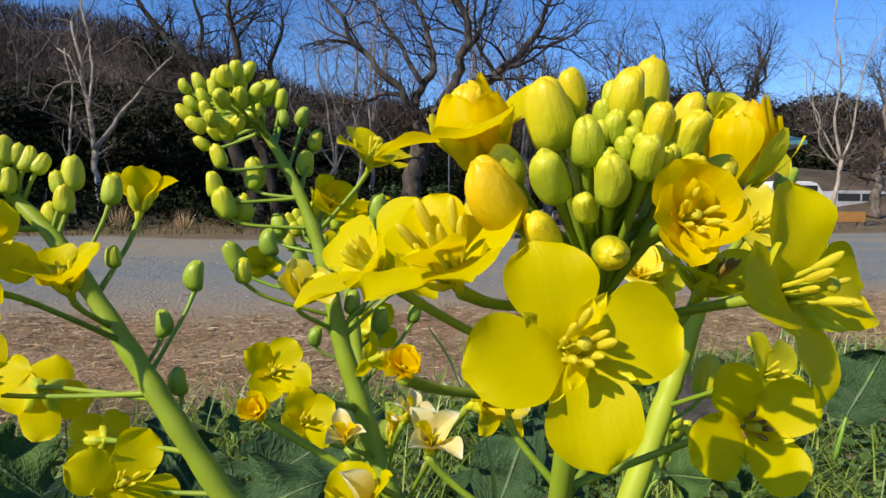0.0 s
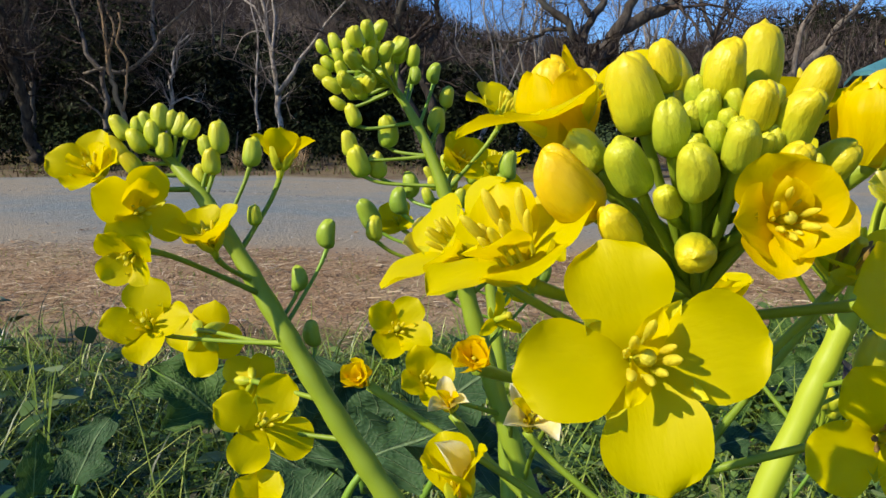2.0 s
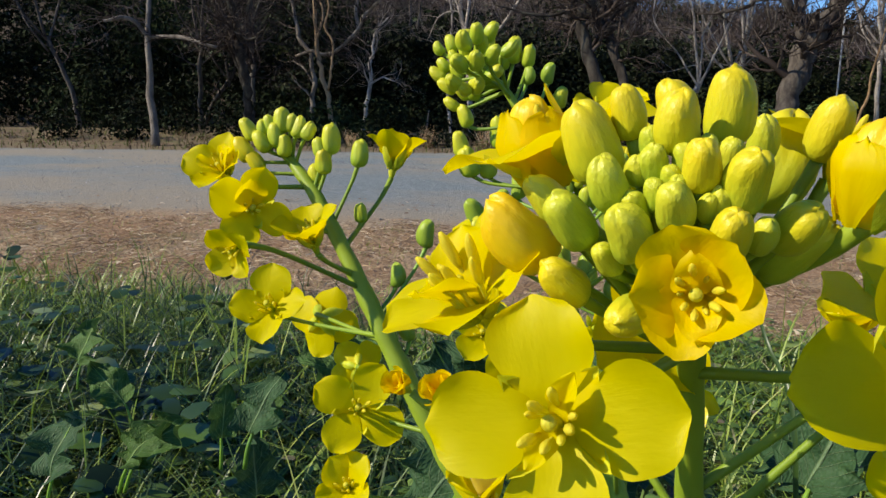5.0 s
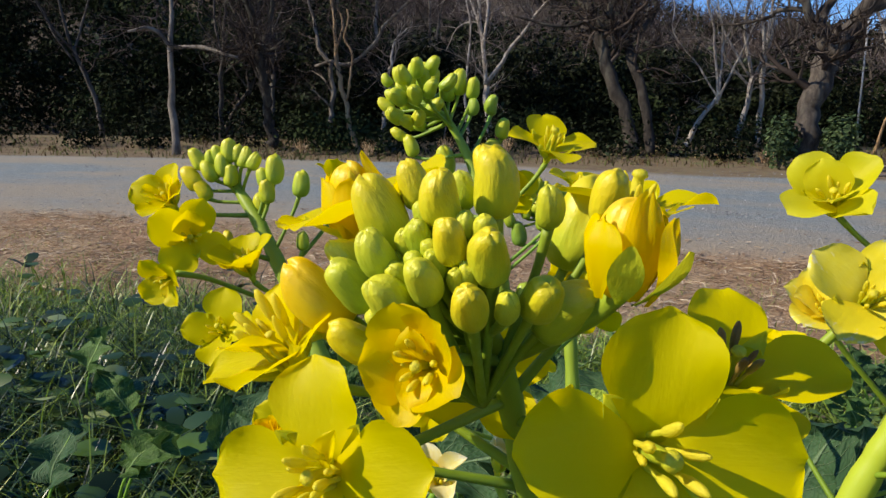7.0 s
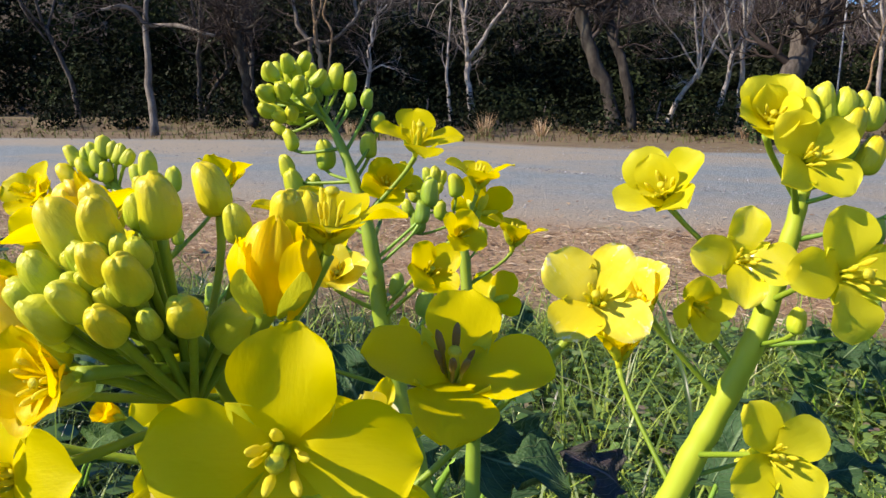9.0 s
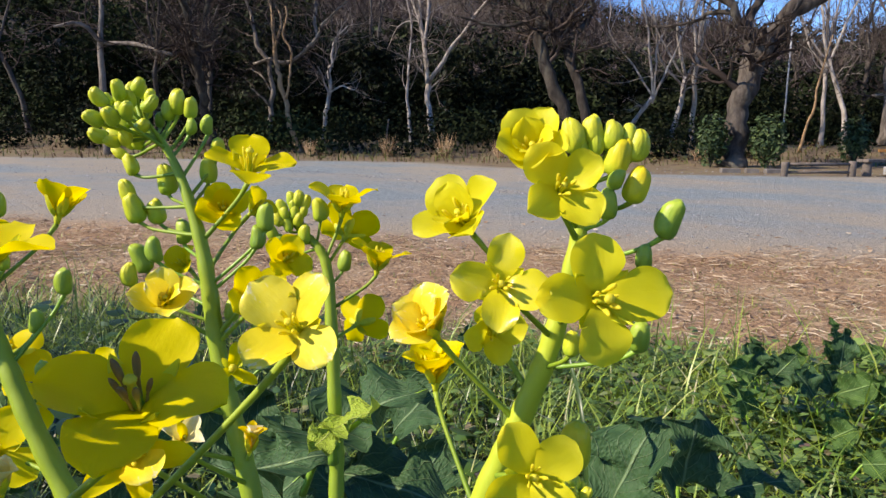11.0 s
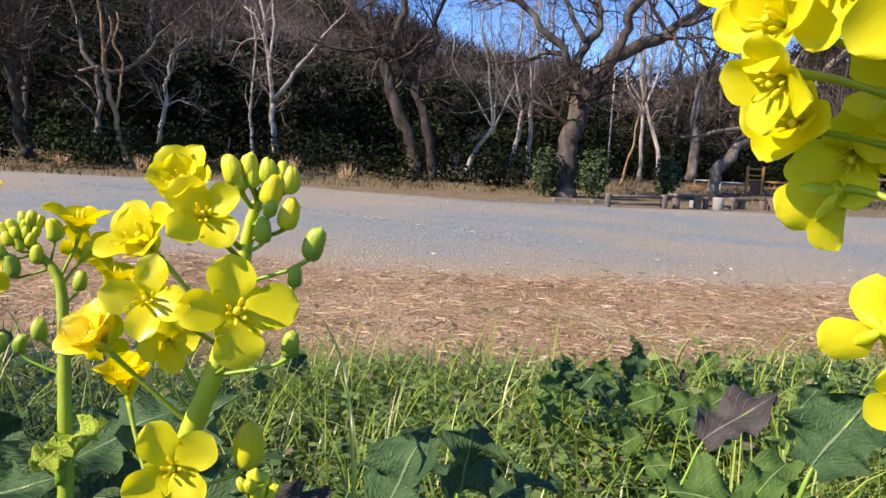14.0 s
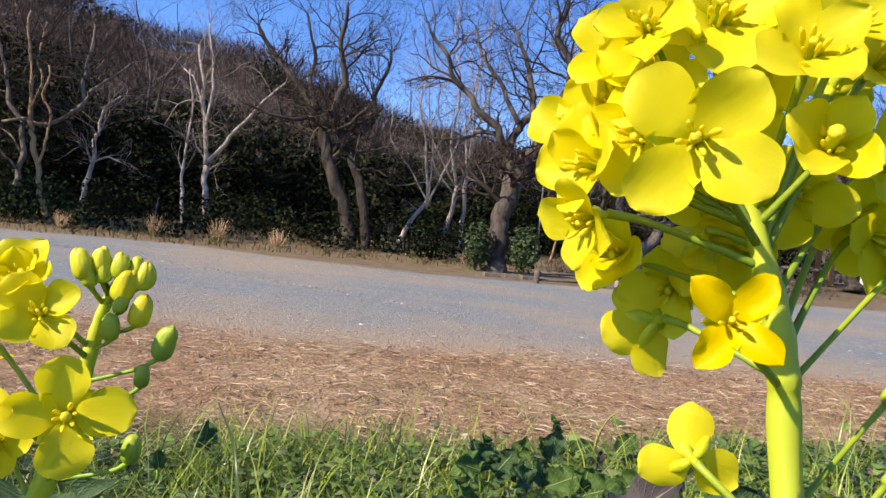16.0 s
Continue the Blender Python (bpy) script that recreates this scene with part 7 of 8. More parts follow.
bloom(knotted, (-0.0294, 0.1833, 0.5392), (0.83, -0.32, 0.47), (0.20, 0.52, 0.83), 0.0081, tilt=60, inner=1)
bloom(knotted, (-0.0426, 0.1754, 0.5086), (0.78, -0.48, 0.40), (-0.18, 0.28, 0.94), 0.0081, hue="n", count=3, tilt=78, stamens=0, pistil=0.9)
bloom(knotted, (-0.0366, 0.1760, 0.4871), (0.25, 0.04, 0.97), (-0.26, 0.34, 0.91), 0.0086, hue="s", core="w", count=4, inner=3, tilt=30, stamens=0, pistil=0)
bloom(knotted, (-0.0252, 0.1499, 0.5019), (0.58, -0.20, 0.79), (-0.06, 0.60, 0.80), 0.0071, hue="w", core="n", count=4, inner=1, tilt=50, stamens=2)
bloom(knotted, (-0.0056, 0.1287, 0.5128), (0.81, -0.34, 0.47), (-0.13, 0.55, 0.82), 0.0119, hue="n", core="p", count=5, inner=2, tilt=62, stamens=4)
bloom(knotted, (-0.0556, 0.1459, 0.5112), (0.53, -0.72, 0.45), (0.35, 0.44, 0.82), 0.0100, tilt=62)
bloom(knotted, (-0.0468, 0.1427, 0.5012), (0.54, -0.59, 0.60), (0.71, 0.53, 0.45), 0.0091, tilt=58)
bloom(knotted, (-0.0761, 0.1838, 0.5316), (0.19, -0.77, 0.61), (0.40, 0.32, 0.86), 0.0076, tilt=56)
bud(knotted, (-0.0736, 0.1593, 0.5812), (0.10, -0.65, 0.75), 0.0058, "g")
bud(knotted, (-0.0741, 0.1648, 0.5834), (0.32, -0.37, 0.87), 0.0058, "g")
bud(knotted, (-0.0739, 0.1707, 0.5843), (0.54, -0.04, 0.84), 0.0058, "g")
bud(knotted, (-0.0674, 0.1698, 0.5797), (0.73, 0.21, 0.66), 0.0058, "g")
bud(knotted, (-0.0707, 0.1605, 0.5761), (0.34, -0.62, 0.70), 0.0058, "g")
bud(knotted, (-0.0739, 0.1575, 0.5754), (0.02, -0.86, 0.50), 0.0058, "g")
bud(knotted, (-0.0750, 0.1661, 0.5706), (0.75, -0.55, 0.37), 0.0058, "g")
bud(knotted, (-0.0775, 0.1636, 0.5695), (0.31, -0.93, 0.21), 0.0058, "g")
bud(knotted, (-0.0783, 0.1606, 0.5713), (0.03, -0.96, 0.28), 0.0058, "g")
bud(knotted, (-0.0675, 0.1637, 0.5776), (0.63, -0.15, 0.76), 0.0058, "g")
bud(knotted, (-0.0719, 0.1697, 0.5737), (0.86, 0.08, 0.50), 0.0058, "g")
bud(knotted, (-0.0755, 0.1684, 0.5810), (0.48, -0.24, 0.84), 0.0058, "g")
bud(knotted, (-0.0898, 0.1728, 0.5824), (-0.23, -0.24, 0.94), 0.0053, "g")
bud(knotted, (-0.0851, 0.1746, 0.5837), (-0.05, -0.17, 0.98), 0.0053, "g")
bud(knotted, (-0.0817, 0.1760, 0.5837), (0.15, -0.09, 0.98), 0.0050, "g")
bud(knotted, (-0.0861, 0.1737, 0.5811), (-0.15, -0.24, 0.96), 0.0050, "g")
bud(knotted, (-0.0885, 0.1728, 0.5786), (-0.37, -0.35, 0.86), 0.0050, "g")
bud(knotted, (-0.0911, 0.1714, 0.5767), (-0.56, -0.43, 0.71), 0.0050, "g")
bud(knotted, (-0.0924, 0.1705, 0.5743), (-0.65, -0.48, 0.59), 0.0056, "g")
bud(knotted, (-0.0874, 0.1727, 0.5750), (-0.20, -0.41, 0.89), 0.0053, "g")
bud(knotted, (-0.0836, 0.1740, 0.5761), (-0.30, -0.38, 0.88), 0.0066, "g")
bud(knotted, (-0.0895, 0.1711, 0.5708), (-0.68, -0.53, 0.51), 0.0060, "g")
bud(knotted, (-0.0850, 0.1723, 0.5688), (-0.40, -0.62, 0.67), 0.0046, "g")
bud(knotted, (-0.0818, 0.1738, 0.5698), (-0.04, -0.24, 0.97), 0.0060, "g")
bud(knotted, (-0.0879, 0.1711, 0.5660), (-0.63, -0.53, 0.56), 0.0050, "g")
bud(knotted, (-0.0837, 0.1718, 0.5626), (-0.25, -0.28, 0.93), 0.0066, "g")
bud(knotted, (-0.0780, 0.1814, 0.5783), (0.05, -0.13, 0.99), 0.0061, "g")
bud(knotted, (-0.0753, 0.1830, 0.5808), (0.15, -0.09, 0.98), 0.0075, "g")
bud(knotted, (-0.0711, 0.1845, 0.5791), (0.25, -0.05, 0.97), 0.0064, "g")
bud(knotted, (-0.0654, 0.1863, 0.5743), (0.25, -0.05, 0.97), 0.0058, "d")
bud(knotted, (-0.0709, 0.1838, 0.5738), (0.25, -0.05, 0.97), 0.0051, "d")
bud(knotted, (-0.0619, 0.1869, 0.5679), (0.25, -0.05, 0.97), 0.0061, "g")
bud(knotted, (-0.0640, 0.1850, 0.5614), (0.20, -0.07, 0.98), 0.0075, "g")
bud(knotted, (-0.0768, 0.1788, 0.5584), (0.05, -0.13, 0.99), 0.0092, "g")
bud(knotted, (-0.0841, 0.1704, 0.5550), (-0.05, -0.17, 0.98), 0.0070, "g")
bud(knotted, (-0.0811, 0.1710, 0.5502), (-0.14, -0.21, 0.97), 0.0090, "g")
bud(knotted, (-0.0787, 0.1764, 0.5490), (-0.05, -0.17, 0.98), 0.0075, "g")
bud(knotted, (-0.0704, 0.1793, 0.5435), (0.05, -0.13, 0.99), 0.0075, "d")
bud(knotted, (-0.0779, 0.1702, 0.5359), (-0.25, -0.28, 0.93), 0.0090, "d")
bud(knotted, (-0.0928, 0.1714, 0.5814), (-0.49, -0.35, 0.80), 0.0043, "g")
bud(knotted, (-0.0792, 0.1769, 0.5821), (0.25, -0.05, 0.97), 0.0046, "g")
bud(knotted, (-0.0804, 0.1758, 0.5782), (0.20, -0.14, 0.97), 0.0050, "g")
bud(knotted, (-0.0802, 0.1799, 0.5756), (0.24, -0.18, 0.95), 0.0047, "d")
bud(knotted, (-0.0793, 0.1753, 0.5721), (0.10, -0.24, 0.97), 0.0050, "d")
bud(knotted, (-0.0671, 0.1691, 0.5399), (-0.12, -0.04, 0.99), 0.0074, "d")
bud(knotted, (-0.0441, 0.1897, 0.5491), (0.06, 0.09, 0.99), 0.0081, "d")
bud(knotted, (-0.0458, 0.1872, 0.5435), (0.06, 0.09, 0.99), 0.0068, "d")
bud(knotted, (-0.0344, 0.1917, 0.5195), (0.22, 0.21, 0.95), 0.0061, "d")
bud(knotted, (-0.0489, 0.1806, 0.5235), (0.06, 0.09, 0.99), 0.0068, "d")
bud(knotted, (-0.0420, 0.1851, 0.5181), (-0.03, 0.03, 1.00), 0.0074, "d")
bud(knotted, (-0.0719, 0.1639, 0.5329), (-0.03, 0.03, 1.00), 0.0068, "g")

# the slender pale stalk farther back
slender = stalk("slender pale green rape stalk with small buds", [
    (-0.0460, 0.2094, 0.0000, 0.0034),
    (-0.0443, 0.2095, 0.2738, 0.0033),
    (-0.0511, 0.2180, 0.3940, 0.0031),
    (-0.0577, 0.2265, 0.4428, 0.0028),
    (-0.0599, 0.2291, 0.4609, 0.0027),
    (-0.0629, 0.2311, 0.4797, 0.0025),
    (-0.0671, 0.2341, 0.5013, 0.0023),
    (-0.0712, 0.2365, 0.5215, 0.0020),
    (-0.0749, 0.2362, 0.5303, 0.0017),
    (-0.0812, 0.2336, 0.5367, 0.0013),
    (-0.0865, 0.2316, 0.5412, 0.0010),
])
bloom(slender, (-0.0705, 0.2431, 0.5444), (0.13, 0.02, 0.99), (0.72, 0.60, 0.35), 0.0147, tilt=60)
bloom(slender, (-0.0726, 0.2468, 0.5346), (-0.36, 0.81, 0.47), (0.65, 0.57, 0.50), 0.0141, tilt=72)
bloom(slender, (-0.0585, 0.2488, 0.5239), (0.13, 0.08, 0.99), (0.72, 0.60, 0.35), 0.0137, tilt=60)
bloom(slender, (-0.0644, 0.2446, 0.5030), (-0.33, 0.94, 0.09), (0.44, 0.47, 0.76), 0.0130, tilt=66)
bud(slender, (-0.0865, 0.2286, 0.5461), (-0.32, -0.26, 0.91), 0.0057, "g")
bud(slender, (-0.0844, 0.2309, 0.5489), (-0.08, -0.08, 0.99), 0.0052, "g")
bud(slender, (-0.0821, 0.2329, 0.5489), (0.09, 0.05, 0.99), 0.0061, "g")
bud(slender, (-0.0800, 0.2344, 0.5478), (0.33, 0.22, 0.92), 0.0057, "g")
bud(slender, (-0.0855, 0.2290, 0.5437), (-0.32, -0.26, 0.91), 0.0057, "g")
bud(slender, (-0.0829, 0.2311, 0.5441), (0.00, -0.02, 1.00), 0.0061, "g")
bud(slender, (-0.0869, 0.2274, 0.5416), (-0.44, -0.34, 0.83), 0.0057, "g")
bud(slender, (-0.0841, 0.2292, 0.5397), (-0.17, -0.15, 0.97), 0.0057, "g")
bud(slender, (-0.0813, 0.2320, 0.5417), (0.18, 0.11, 0.98), 0.0057, "g")
bud(slender, (-0.0885, 0.2268, 0.5451), (-0.44, -0.34, 0.83), 0.0048, "g")
bud(slender, (-0.0830, 0.2315, 0.5465), (0.00, -0.02, 1.00), 0.0052, "g")
bud(slender, (-0.0806, 0.2333, 0.5445), (0.25, 0.17, 0.95), 0.0052, "g")
bud(slender, (-0.0790, 0.2330, 0.5364), (0.09, 0.05, 0.99), 0.0074, "g")
bud(slender, (-0.0851, 0.2269, 0.5319), (-0.08, -0.08, 0.99), 0.0087, "d")
bud(slender, (-0.0883, 0.2253, 0.5370), (-0.32, -0.26, 0.91), 0.0066, "g")
bud(slender, (-0.0671, 0.2410, 0.5268), (0.18, 0.11, 0.98), 0.0079, "d")
bud(slender, (-0.0749, 0.2306, 0.5096), (-0.04, -0.05, 1.00), 0.0087, "d")
bud(slender, (-0.0789, 0.2264, 0.5044), (0.18, 0.11, 0.98), 0.0074, "d")
bud(slender, (-0.0761, 0.2370, 0.5451), (-0.08, -0.08, 0.99), 0.0087, "g")

# the bright stalk with the widest open flowers
bright = stalk("bright green rape stalk with wide-open yellow flowers", [
    (-0.0060, 0.1754, 0.0000, 0.0038),
    (0.0046, 0.1748, 0.3234, 0.0038),
    (0.0181, 0.1814, 0.4443, 0.0034),
    (0.0314, 0.1893, 0.4914, 0.0030),
    (0.0362, 0.1921, 0.5058, 0.0028),
    (0.0416, 0.1954, 0.5229, 0.0025),
    (0.0443, 0.1978, 0.5357, 0.0022),
    (0.0462, 0.1993, 0.5481, 0.0018),
    (0.0471, 0.2005, 0.5569, 0.0016),
    (0.0482, 0.2013, 0.5629, 0.0014),
    (0.0499, 0.2024, 0.5684, 0.0011),
], STEM_LIGHT)
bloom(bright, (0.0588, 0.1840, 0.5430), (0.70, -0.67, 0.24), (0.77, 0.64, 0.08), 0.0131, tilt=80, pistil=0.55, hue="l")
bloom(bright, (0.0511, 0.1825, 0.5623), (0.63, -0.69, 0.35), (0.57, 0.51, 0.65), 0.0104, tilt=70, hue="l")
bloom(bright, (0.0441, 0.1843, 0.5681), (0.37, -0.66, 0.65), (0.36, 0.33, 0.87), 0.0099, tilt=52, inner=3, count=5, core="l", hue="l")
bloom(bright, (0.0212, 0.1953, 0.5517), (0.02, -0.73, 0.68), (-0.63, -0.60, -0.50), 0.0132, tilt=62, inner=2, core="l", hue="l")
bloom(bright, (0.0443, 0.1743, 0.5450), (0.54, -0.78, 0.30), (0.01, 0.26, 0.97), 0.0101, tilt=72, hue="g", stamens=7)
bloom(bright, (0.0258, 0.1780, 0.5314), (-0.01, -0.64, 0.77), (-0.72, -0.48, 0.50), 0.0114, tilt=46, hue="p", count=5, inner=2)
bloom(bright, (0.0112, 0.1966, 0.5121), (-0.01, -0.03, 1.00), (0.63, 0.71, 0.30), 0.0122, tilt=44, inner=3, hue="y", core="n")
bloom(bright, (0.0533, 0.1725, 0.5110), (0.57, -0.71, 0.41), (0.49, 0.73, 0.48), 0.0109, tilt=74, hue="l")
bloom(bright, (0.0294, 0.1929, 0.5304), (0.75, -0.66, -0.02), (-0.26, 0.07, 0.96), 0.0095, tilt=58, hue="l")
bud(bright, (0.0466, 0.1950, 0.5725), (-0.18, -0.22, 0.96), 0.0070, "g")
bud(bright, (0.0496, 0.1980, 0.5737), (-0.01, -0.09, 1.00), 0.0060, "g")
bud(bright, (0.0525, 0.2002, 0.5727), (0.12, 0.00, 0.99), 0.0063, "g")
bud(bright, (0.0480, 0.1961, 0.5705), (-0.14, -0.22, 0.97), 0.0060, "g")
bud(bright, (0.0542, 0.2007, 0.5685), (0.28, 0.09, 0.95), 0.0080, "y")
bud(bright, (0.0568, 0.2032, 0.5708), (0.30, 0.13, 0.95), 0.0067, "g")
bud(bright, (0.0552, 0.2024, 0.5729), (0.20, 0.07, 0.98), 0.0048, "g")
bud(bright, (0.0577, 0.2024, 0.5630), (0.24, 0.10, 0.96), 0.0077, "y")
bud(bright, (0.0535, 0.1983, 0.5591), (0.03, -0.06, 1.00), 0.0063, "d")
bud(bright, (0.0542, 0.1999, 0.5645), (0.20, 0.07, 0.98), 0.0053, "d")
bud(bright, (0.0649, 0.2034, 0.5565), (0.36, 0.16, 0.92), 0.0083, "d")
bud(bright, (0.0603, 0.2018, 0.5487), (0.08, -0.03, 1.00), 0.0055, "d")
bud(bright, (0.0612, 0.1997, 0.5329), (0.12, 0.00, 0.99), 0.0067, "d")
bud(bright, (0.0502, 0.1980, 0.5712), (0.05, -0.08, 1.00), 0.0055, "g")
bud(bright, (0.0509, 0.1907, 0.5314), (0.12, 0.00, 0.99), 0.0053, "g")
bud(bright, (0.0459, 0.2039, 0.5035), (0.12, -0.10, 0.99), 0.0128, "y")
bud(bright, (0.0393, 0.2162, 0.4846), (0.53, 0.00, 0.85), 0.0048, "g", foot=(0.0357, 0.2179, 0.4708))
bud(bright, (0.0352, 0.2194, 0.4852), (-0.39, 0.36, 0.85), 0.0048, "g", foot=(0.0357, 0.2179, 0.4708))
bud(bright, (0.0393, 0.2121, 0.4873), (0.05, -0.53, 0.85), 0.0048, "g", foot=(0.0357, 0.2179, 0.4708))
bud(bright, (0.0407, 0.2189, 0.4845), (0.32, 0.42, 0.85), 0.0048, "g", foot=(0.0357, 0.2179, 0.4708))
bud(bright, (0.0367, 0.2157, 0.4869), (-0.52, -0.09, 0.85), 0.0048, "g", foot=(0.0357, 0.2179, 0.4708))
bud(bright, (0.0400, 0.2154, 0.4843), (0.45, -0.28, 0.85), 0.0048, "g", foot=(0.0357, 0.2179, 0.4708))
bud(bright, (0.0388, 0.2166, 0.4865), (-0.14, 0.51, 0.85), 0.0048, "g", foot=(0.0357, 0.2179, 0.4708))
bud(bright, (0.0367, 0.2117, 0.4871), (-0.24, -0.47, 0.85), 0.0048, "g", foot=(0.0357, 0.2179, 0.4708))
bud(bright, (0.0425, 0.2178, 0.4842), (0.50, 0.18, 0.85), 0.0048, "g", foot=(0.0357, 0.2179, 0.4708))
bud(bright, (0.0360, 0.2172, 0.4866), (-0.49, 0.20, 0.85), 0.0048, "g", foot=(0.0357, 0.2179, 0.4708))
bud(bright, (0.0398, 0.2141, 0.4840), (0.22, -0.48, 0.85), 0.0048, "g", foot=(0.0357, 0.2179, 0.4708))
bud(bright, (0.0392, 0.2175, 0.4862), (0.16, 0.51, 0.85), 0.0048, "g", foot=(0.0357, 0.2179, 0.4708))
bud(bright, (0.0385, 0.2159, 0.4884), (-0.46, -0.27, 0.85), 0.0048, "g", foot=(0.0357, 0.2179, 0.4708))

# the stalk close to the lens at the end
close_stalk = stalk("rape stalk crowded with large yellow flowers", [
    (0.2039, 0.1859, 0.0000, 0.0032),
    (0.2005, 0.1880, 0.3839, 0.0030),
    (0.1955, 0.1890, 0.5039, 0.0024),
    (0.1893, 0.1962, 0.5588, 0.0025),
    (0.1878, 0.1958, 0.5716, 0.0024),
    (0.1852, 0.1961, 0.5825, 0.0021),
    (0.1830, 0.1965, 0.5892, 0.0017),
    (0.1781, 0.1972, 0.6041, 0.0013),
], STEM_LIGHT)
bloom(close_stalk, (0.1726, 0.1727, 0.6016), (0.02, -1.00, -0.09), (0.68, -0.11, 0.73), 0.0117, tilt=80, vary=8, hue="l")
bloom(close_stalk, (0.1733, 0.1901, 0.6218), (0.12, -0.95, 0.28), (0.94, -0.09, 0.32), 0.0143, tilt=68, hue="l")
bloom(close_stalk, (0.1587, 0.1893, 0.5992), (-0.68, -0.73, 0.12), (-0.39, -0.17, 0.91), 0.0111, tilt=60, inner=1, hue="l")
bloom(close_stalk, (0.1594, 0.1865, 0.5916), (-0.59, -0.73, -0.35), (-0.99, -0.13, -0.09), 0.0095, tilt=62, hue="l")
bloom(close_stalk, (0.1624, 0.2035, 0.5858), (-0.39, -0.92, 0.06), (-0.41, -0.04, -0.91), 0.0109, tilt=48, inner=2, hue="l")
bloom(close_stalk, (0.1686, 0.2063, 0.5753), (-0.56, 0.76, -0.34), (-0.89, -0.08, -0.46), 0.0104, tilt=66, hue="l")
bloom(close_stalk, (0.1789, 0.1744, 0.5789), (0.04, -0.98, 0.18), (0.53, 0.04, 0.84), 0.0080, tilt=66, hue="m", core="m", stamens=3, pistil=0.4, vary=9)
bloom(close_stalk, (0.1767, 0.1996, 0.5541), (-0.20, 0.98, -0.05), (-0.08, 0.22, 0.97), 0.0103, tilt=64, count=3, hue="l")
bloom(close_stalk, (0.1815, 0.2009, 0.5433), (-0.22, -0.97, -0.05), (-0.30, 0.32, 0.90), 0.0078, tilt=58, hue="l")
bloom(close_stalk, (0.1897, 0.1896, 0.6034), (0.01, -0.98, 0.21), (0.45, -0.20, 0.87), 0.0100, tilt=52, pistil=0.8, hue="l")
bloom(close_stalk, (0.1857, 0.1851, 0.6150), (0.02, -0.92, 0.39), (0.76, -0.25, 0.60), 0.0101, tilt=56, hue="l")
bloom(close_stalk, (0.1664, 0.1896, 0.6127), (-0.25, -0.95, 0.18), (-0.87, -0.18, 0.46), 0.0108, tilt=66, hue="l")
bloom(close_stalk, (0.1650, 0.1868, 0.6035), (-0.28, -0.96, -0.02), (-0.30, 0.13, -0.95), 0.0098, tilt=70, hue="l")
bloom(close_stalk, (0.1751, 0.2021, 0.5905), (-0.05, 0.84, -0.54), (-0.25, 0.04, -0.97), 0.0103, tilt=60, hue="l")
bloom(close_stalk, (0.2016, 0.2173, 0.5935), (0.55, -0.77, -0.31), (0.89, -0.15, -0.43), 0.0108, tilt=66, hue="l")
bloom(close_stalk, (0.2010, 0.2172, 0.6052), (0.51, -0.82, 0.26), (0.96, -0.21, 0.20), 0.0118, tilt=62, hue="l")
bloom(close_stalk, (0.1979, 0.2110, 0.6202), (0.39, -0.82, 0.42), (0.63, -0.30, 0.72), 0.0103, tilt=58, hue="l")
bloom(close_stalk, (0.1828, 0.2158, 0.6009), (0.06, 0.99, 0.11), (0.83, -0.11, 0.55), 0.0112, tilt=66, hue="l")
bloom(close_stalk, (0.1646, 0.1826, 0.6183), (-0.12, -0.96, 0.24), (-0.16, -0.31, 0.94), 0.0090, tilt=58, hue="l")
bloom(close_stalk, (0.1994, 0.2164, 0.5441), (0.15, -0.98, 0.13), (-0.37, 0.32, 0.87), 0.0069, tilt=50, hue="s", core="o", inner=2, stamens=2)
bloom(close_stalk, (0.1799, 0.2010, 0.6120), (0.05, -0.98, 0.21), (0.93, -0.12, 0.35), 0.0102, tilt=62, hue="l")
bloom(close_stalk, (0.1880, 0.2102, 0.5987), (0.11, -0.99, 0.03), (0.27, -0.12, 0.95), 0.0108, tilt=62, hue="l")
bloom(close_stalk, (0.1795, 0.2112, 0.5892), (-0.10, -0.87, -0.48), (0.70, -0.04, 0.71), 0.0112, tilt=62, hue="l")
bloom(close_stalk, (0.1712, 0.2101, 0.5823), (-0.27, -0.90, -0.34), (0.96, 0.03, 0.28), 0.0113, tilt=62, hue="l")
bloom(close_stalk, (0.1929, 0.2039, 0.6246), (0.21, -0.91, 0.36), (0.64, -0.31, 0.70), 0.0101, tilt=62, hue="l")
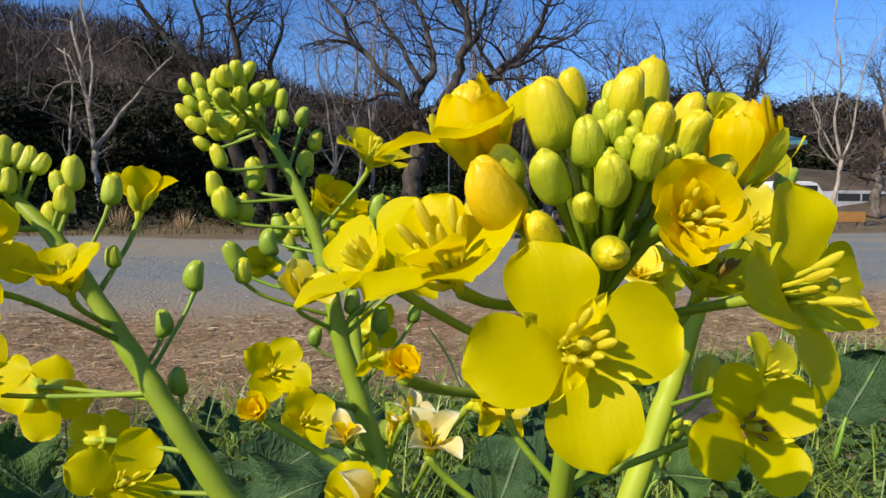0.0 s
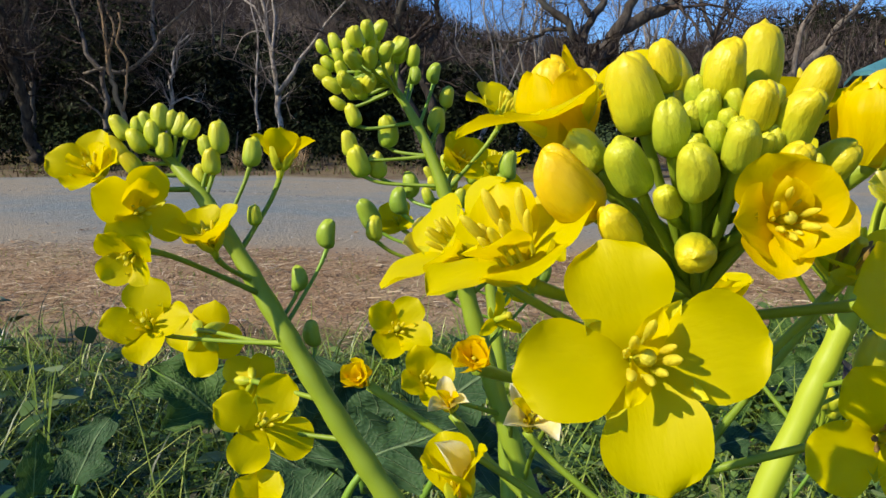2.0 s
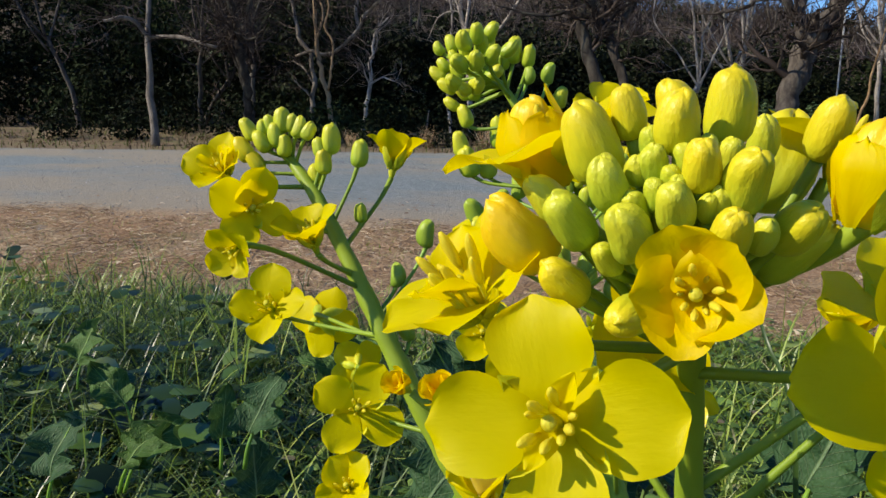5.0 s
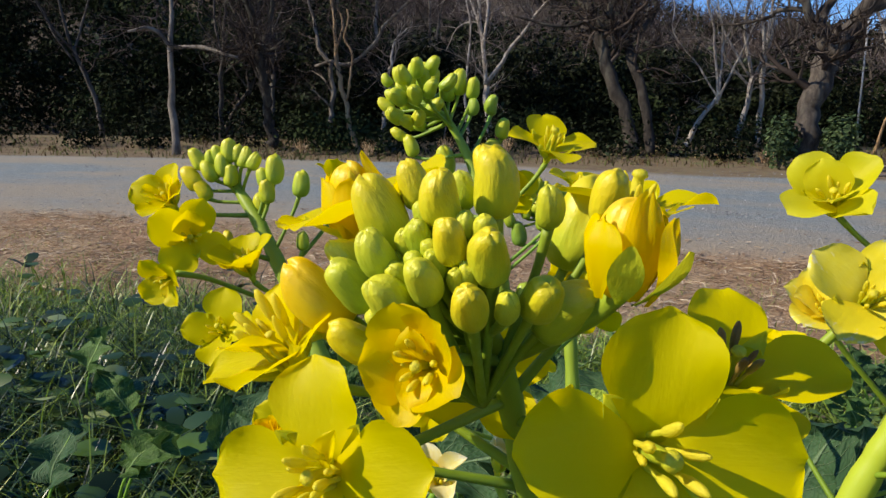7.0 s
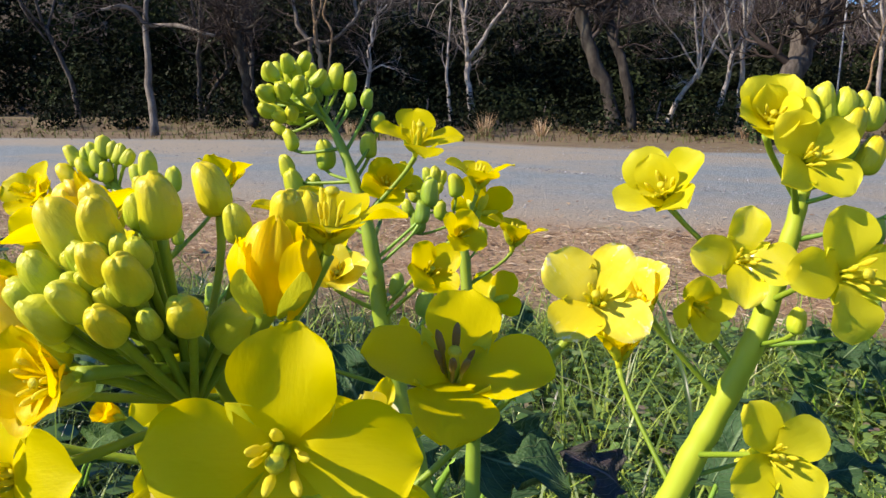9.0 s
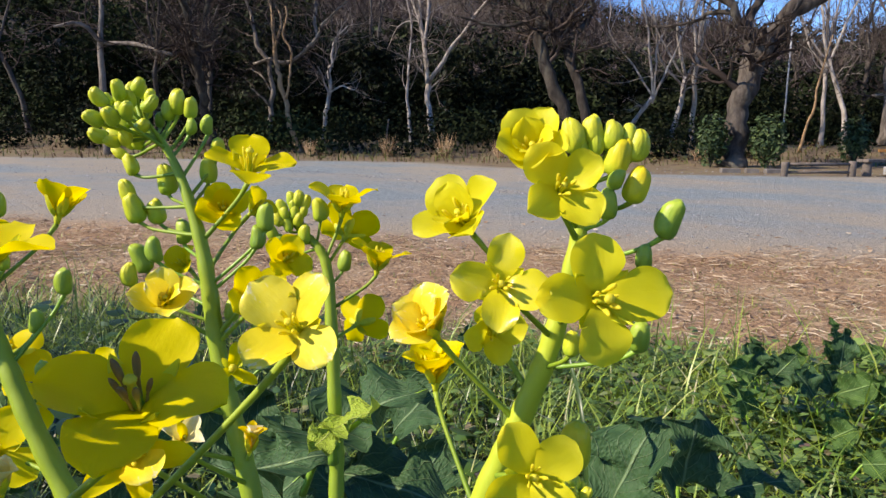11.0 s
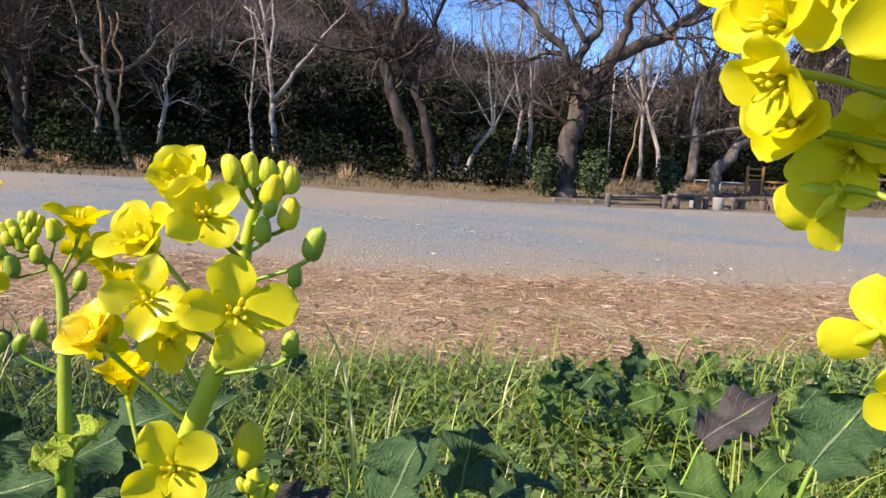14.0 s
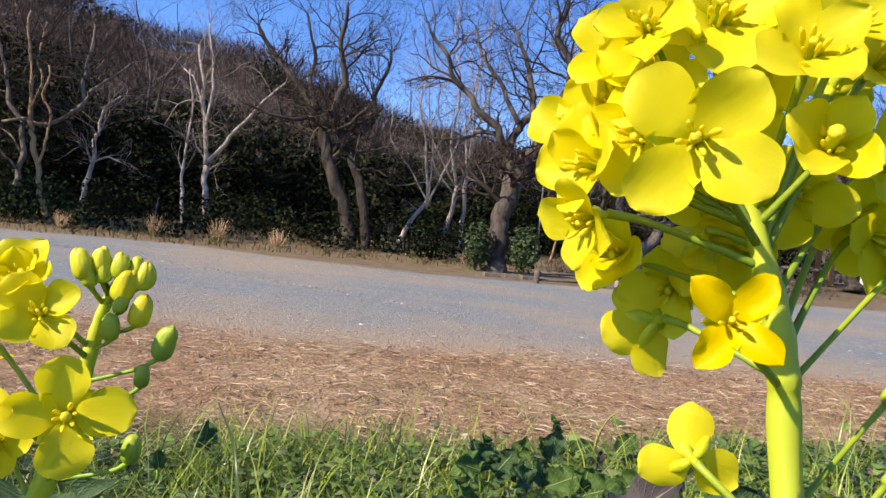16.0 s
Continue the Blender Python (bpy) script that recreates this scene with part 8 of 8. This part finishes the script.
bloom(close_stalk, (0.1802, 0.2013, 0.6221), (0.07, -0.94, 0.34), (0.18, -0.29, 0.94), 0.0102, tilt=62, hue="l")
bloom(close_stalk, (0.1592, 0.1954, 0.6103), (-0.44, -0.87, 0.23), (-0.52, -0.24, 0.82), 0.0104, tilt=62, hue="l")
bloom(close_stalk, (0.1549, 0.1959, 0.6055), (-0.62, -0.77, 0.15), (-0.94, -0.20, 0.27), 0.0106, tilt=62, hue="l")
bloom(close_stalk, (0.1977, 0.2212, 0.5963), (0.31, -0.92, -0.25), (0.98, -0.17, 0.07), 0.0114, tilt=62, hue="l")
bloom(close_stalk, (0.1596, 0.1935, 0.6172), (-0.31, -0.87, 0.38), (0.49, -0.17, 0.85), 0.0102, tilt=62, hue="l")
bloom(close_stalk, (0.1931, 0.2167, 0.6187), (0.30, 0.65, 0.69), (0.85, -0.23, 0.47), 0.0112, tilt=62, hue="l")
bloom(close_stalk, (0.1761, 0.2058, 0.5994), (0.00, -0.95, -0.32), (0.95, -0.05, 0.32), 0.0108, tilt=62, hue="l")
bud(close_stalk, (0.1777, 0.2069, 0.6255), (0.04, -0.09, 1.00), 0.0071, "g")
bud(close_stalk, (0.1806, 0.2057, 0.6205), (0.04, -0.09, 1.00), 0.0071, "y")
bud(close_stalk, (0.1747, 0.2057, 0.6280), (0.04, -0.09, 1.00), 0.0063, "g")
bud(close_stalk, (0.1832, 0.2095, 0.6252), (0.04, -0.09, 1.00), 0.0063, "g")
bud(close_stalk, (0.2072, 0.2142, 0.5675), (0.57, 0.08, 0.82), 0.0049, "g")
bud(close_stalk, (0.2084, 0.2141, 0.5540), (0.57, 0.08, 0.82), 0.0049, "g")
bud(close_stalk, (0.2060, 0.2145, 0.5891), (0.57, 0.08, 0.82), 0.0049, "g")

blade_rows = spline([(-0.038, 0.420, 0.0, 0.0012), (-0.0380, 0.3901, 0.3708, 0.0013), (-0.0681, 0.4201, 0.4442, 0.0010), (-0.0881, 0.4256, 0.4741, 0.0004)], 6)
grass_blade(blade_rows)
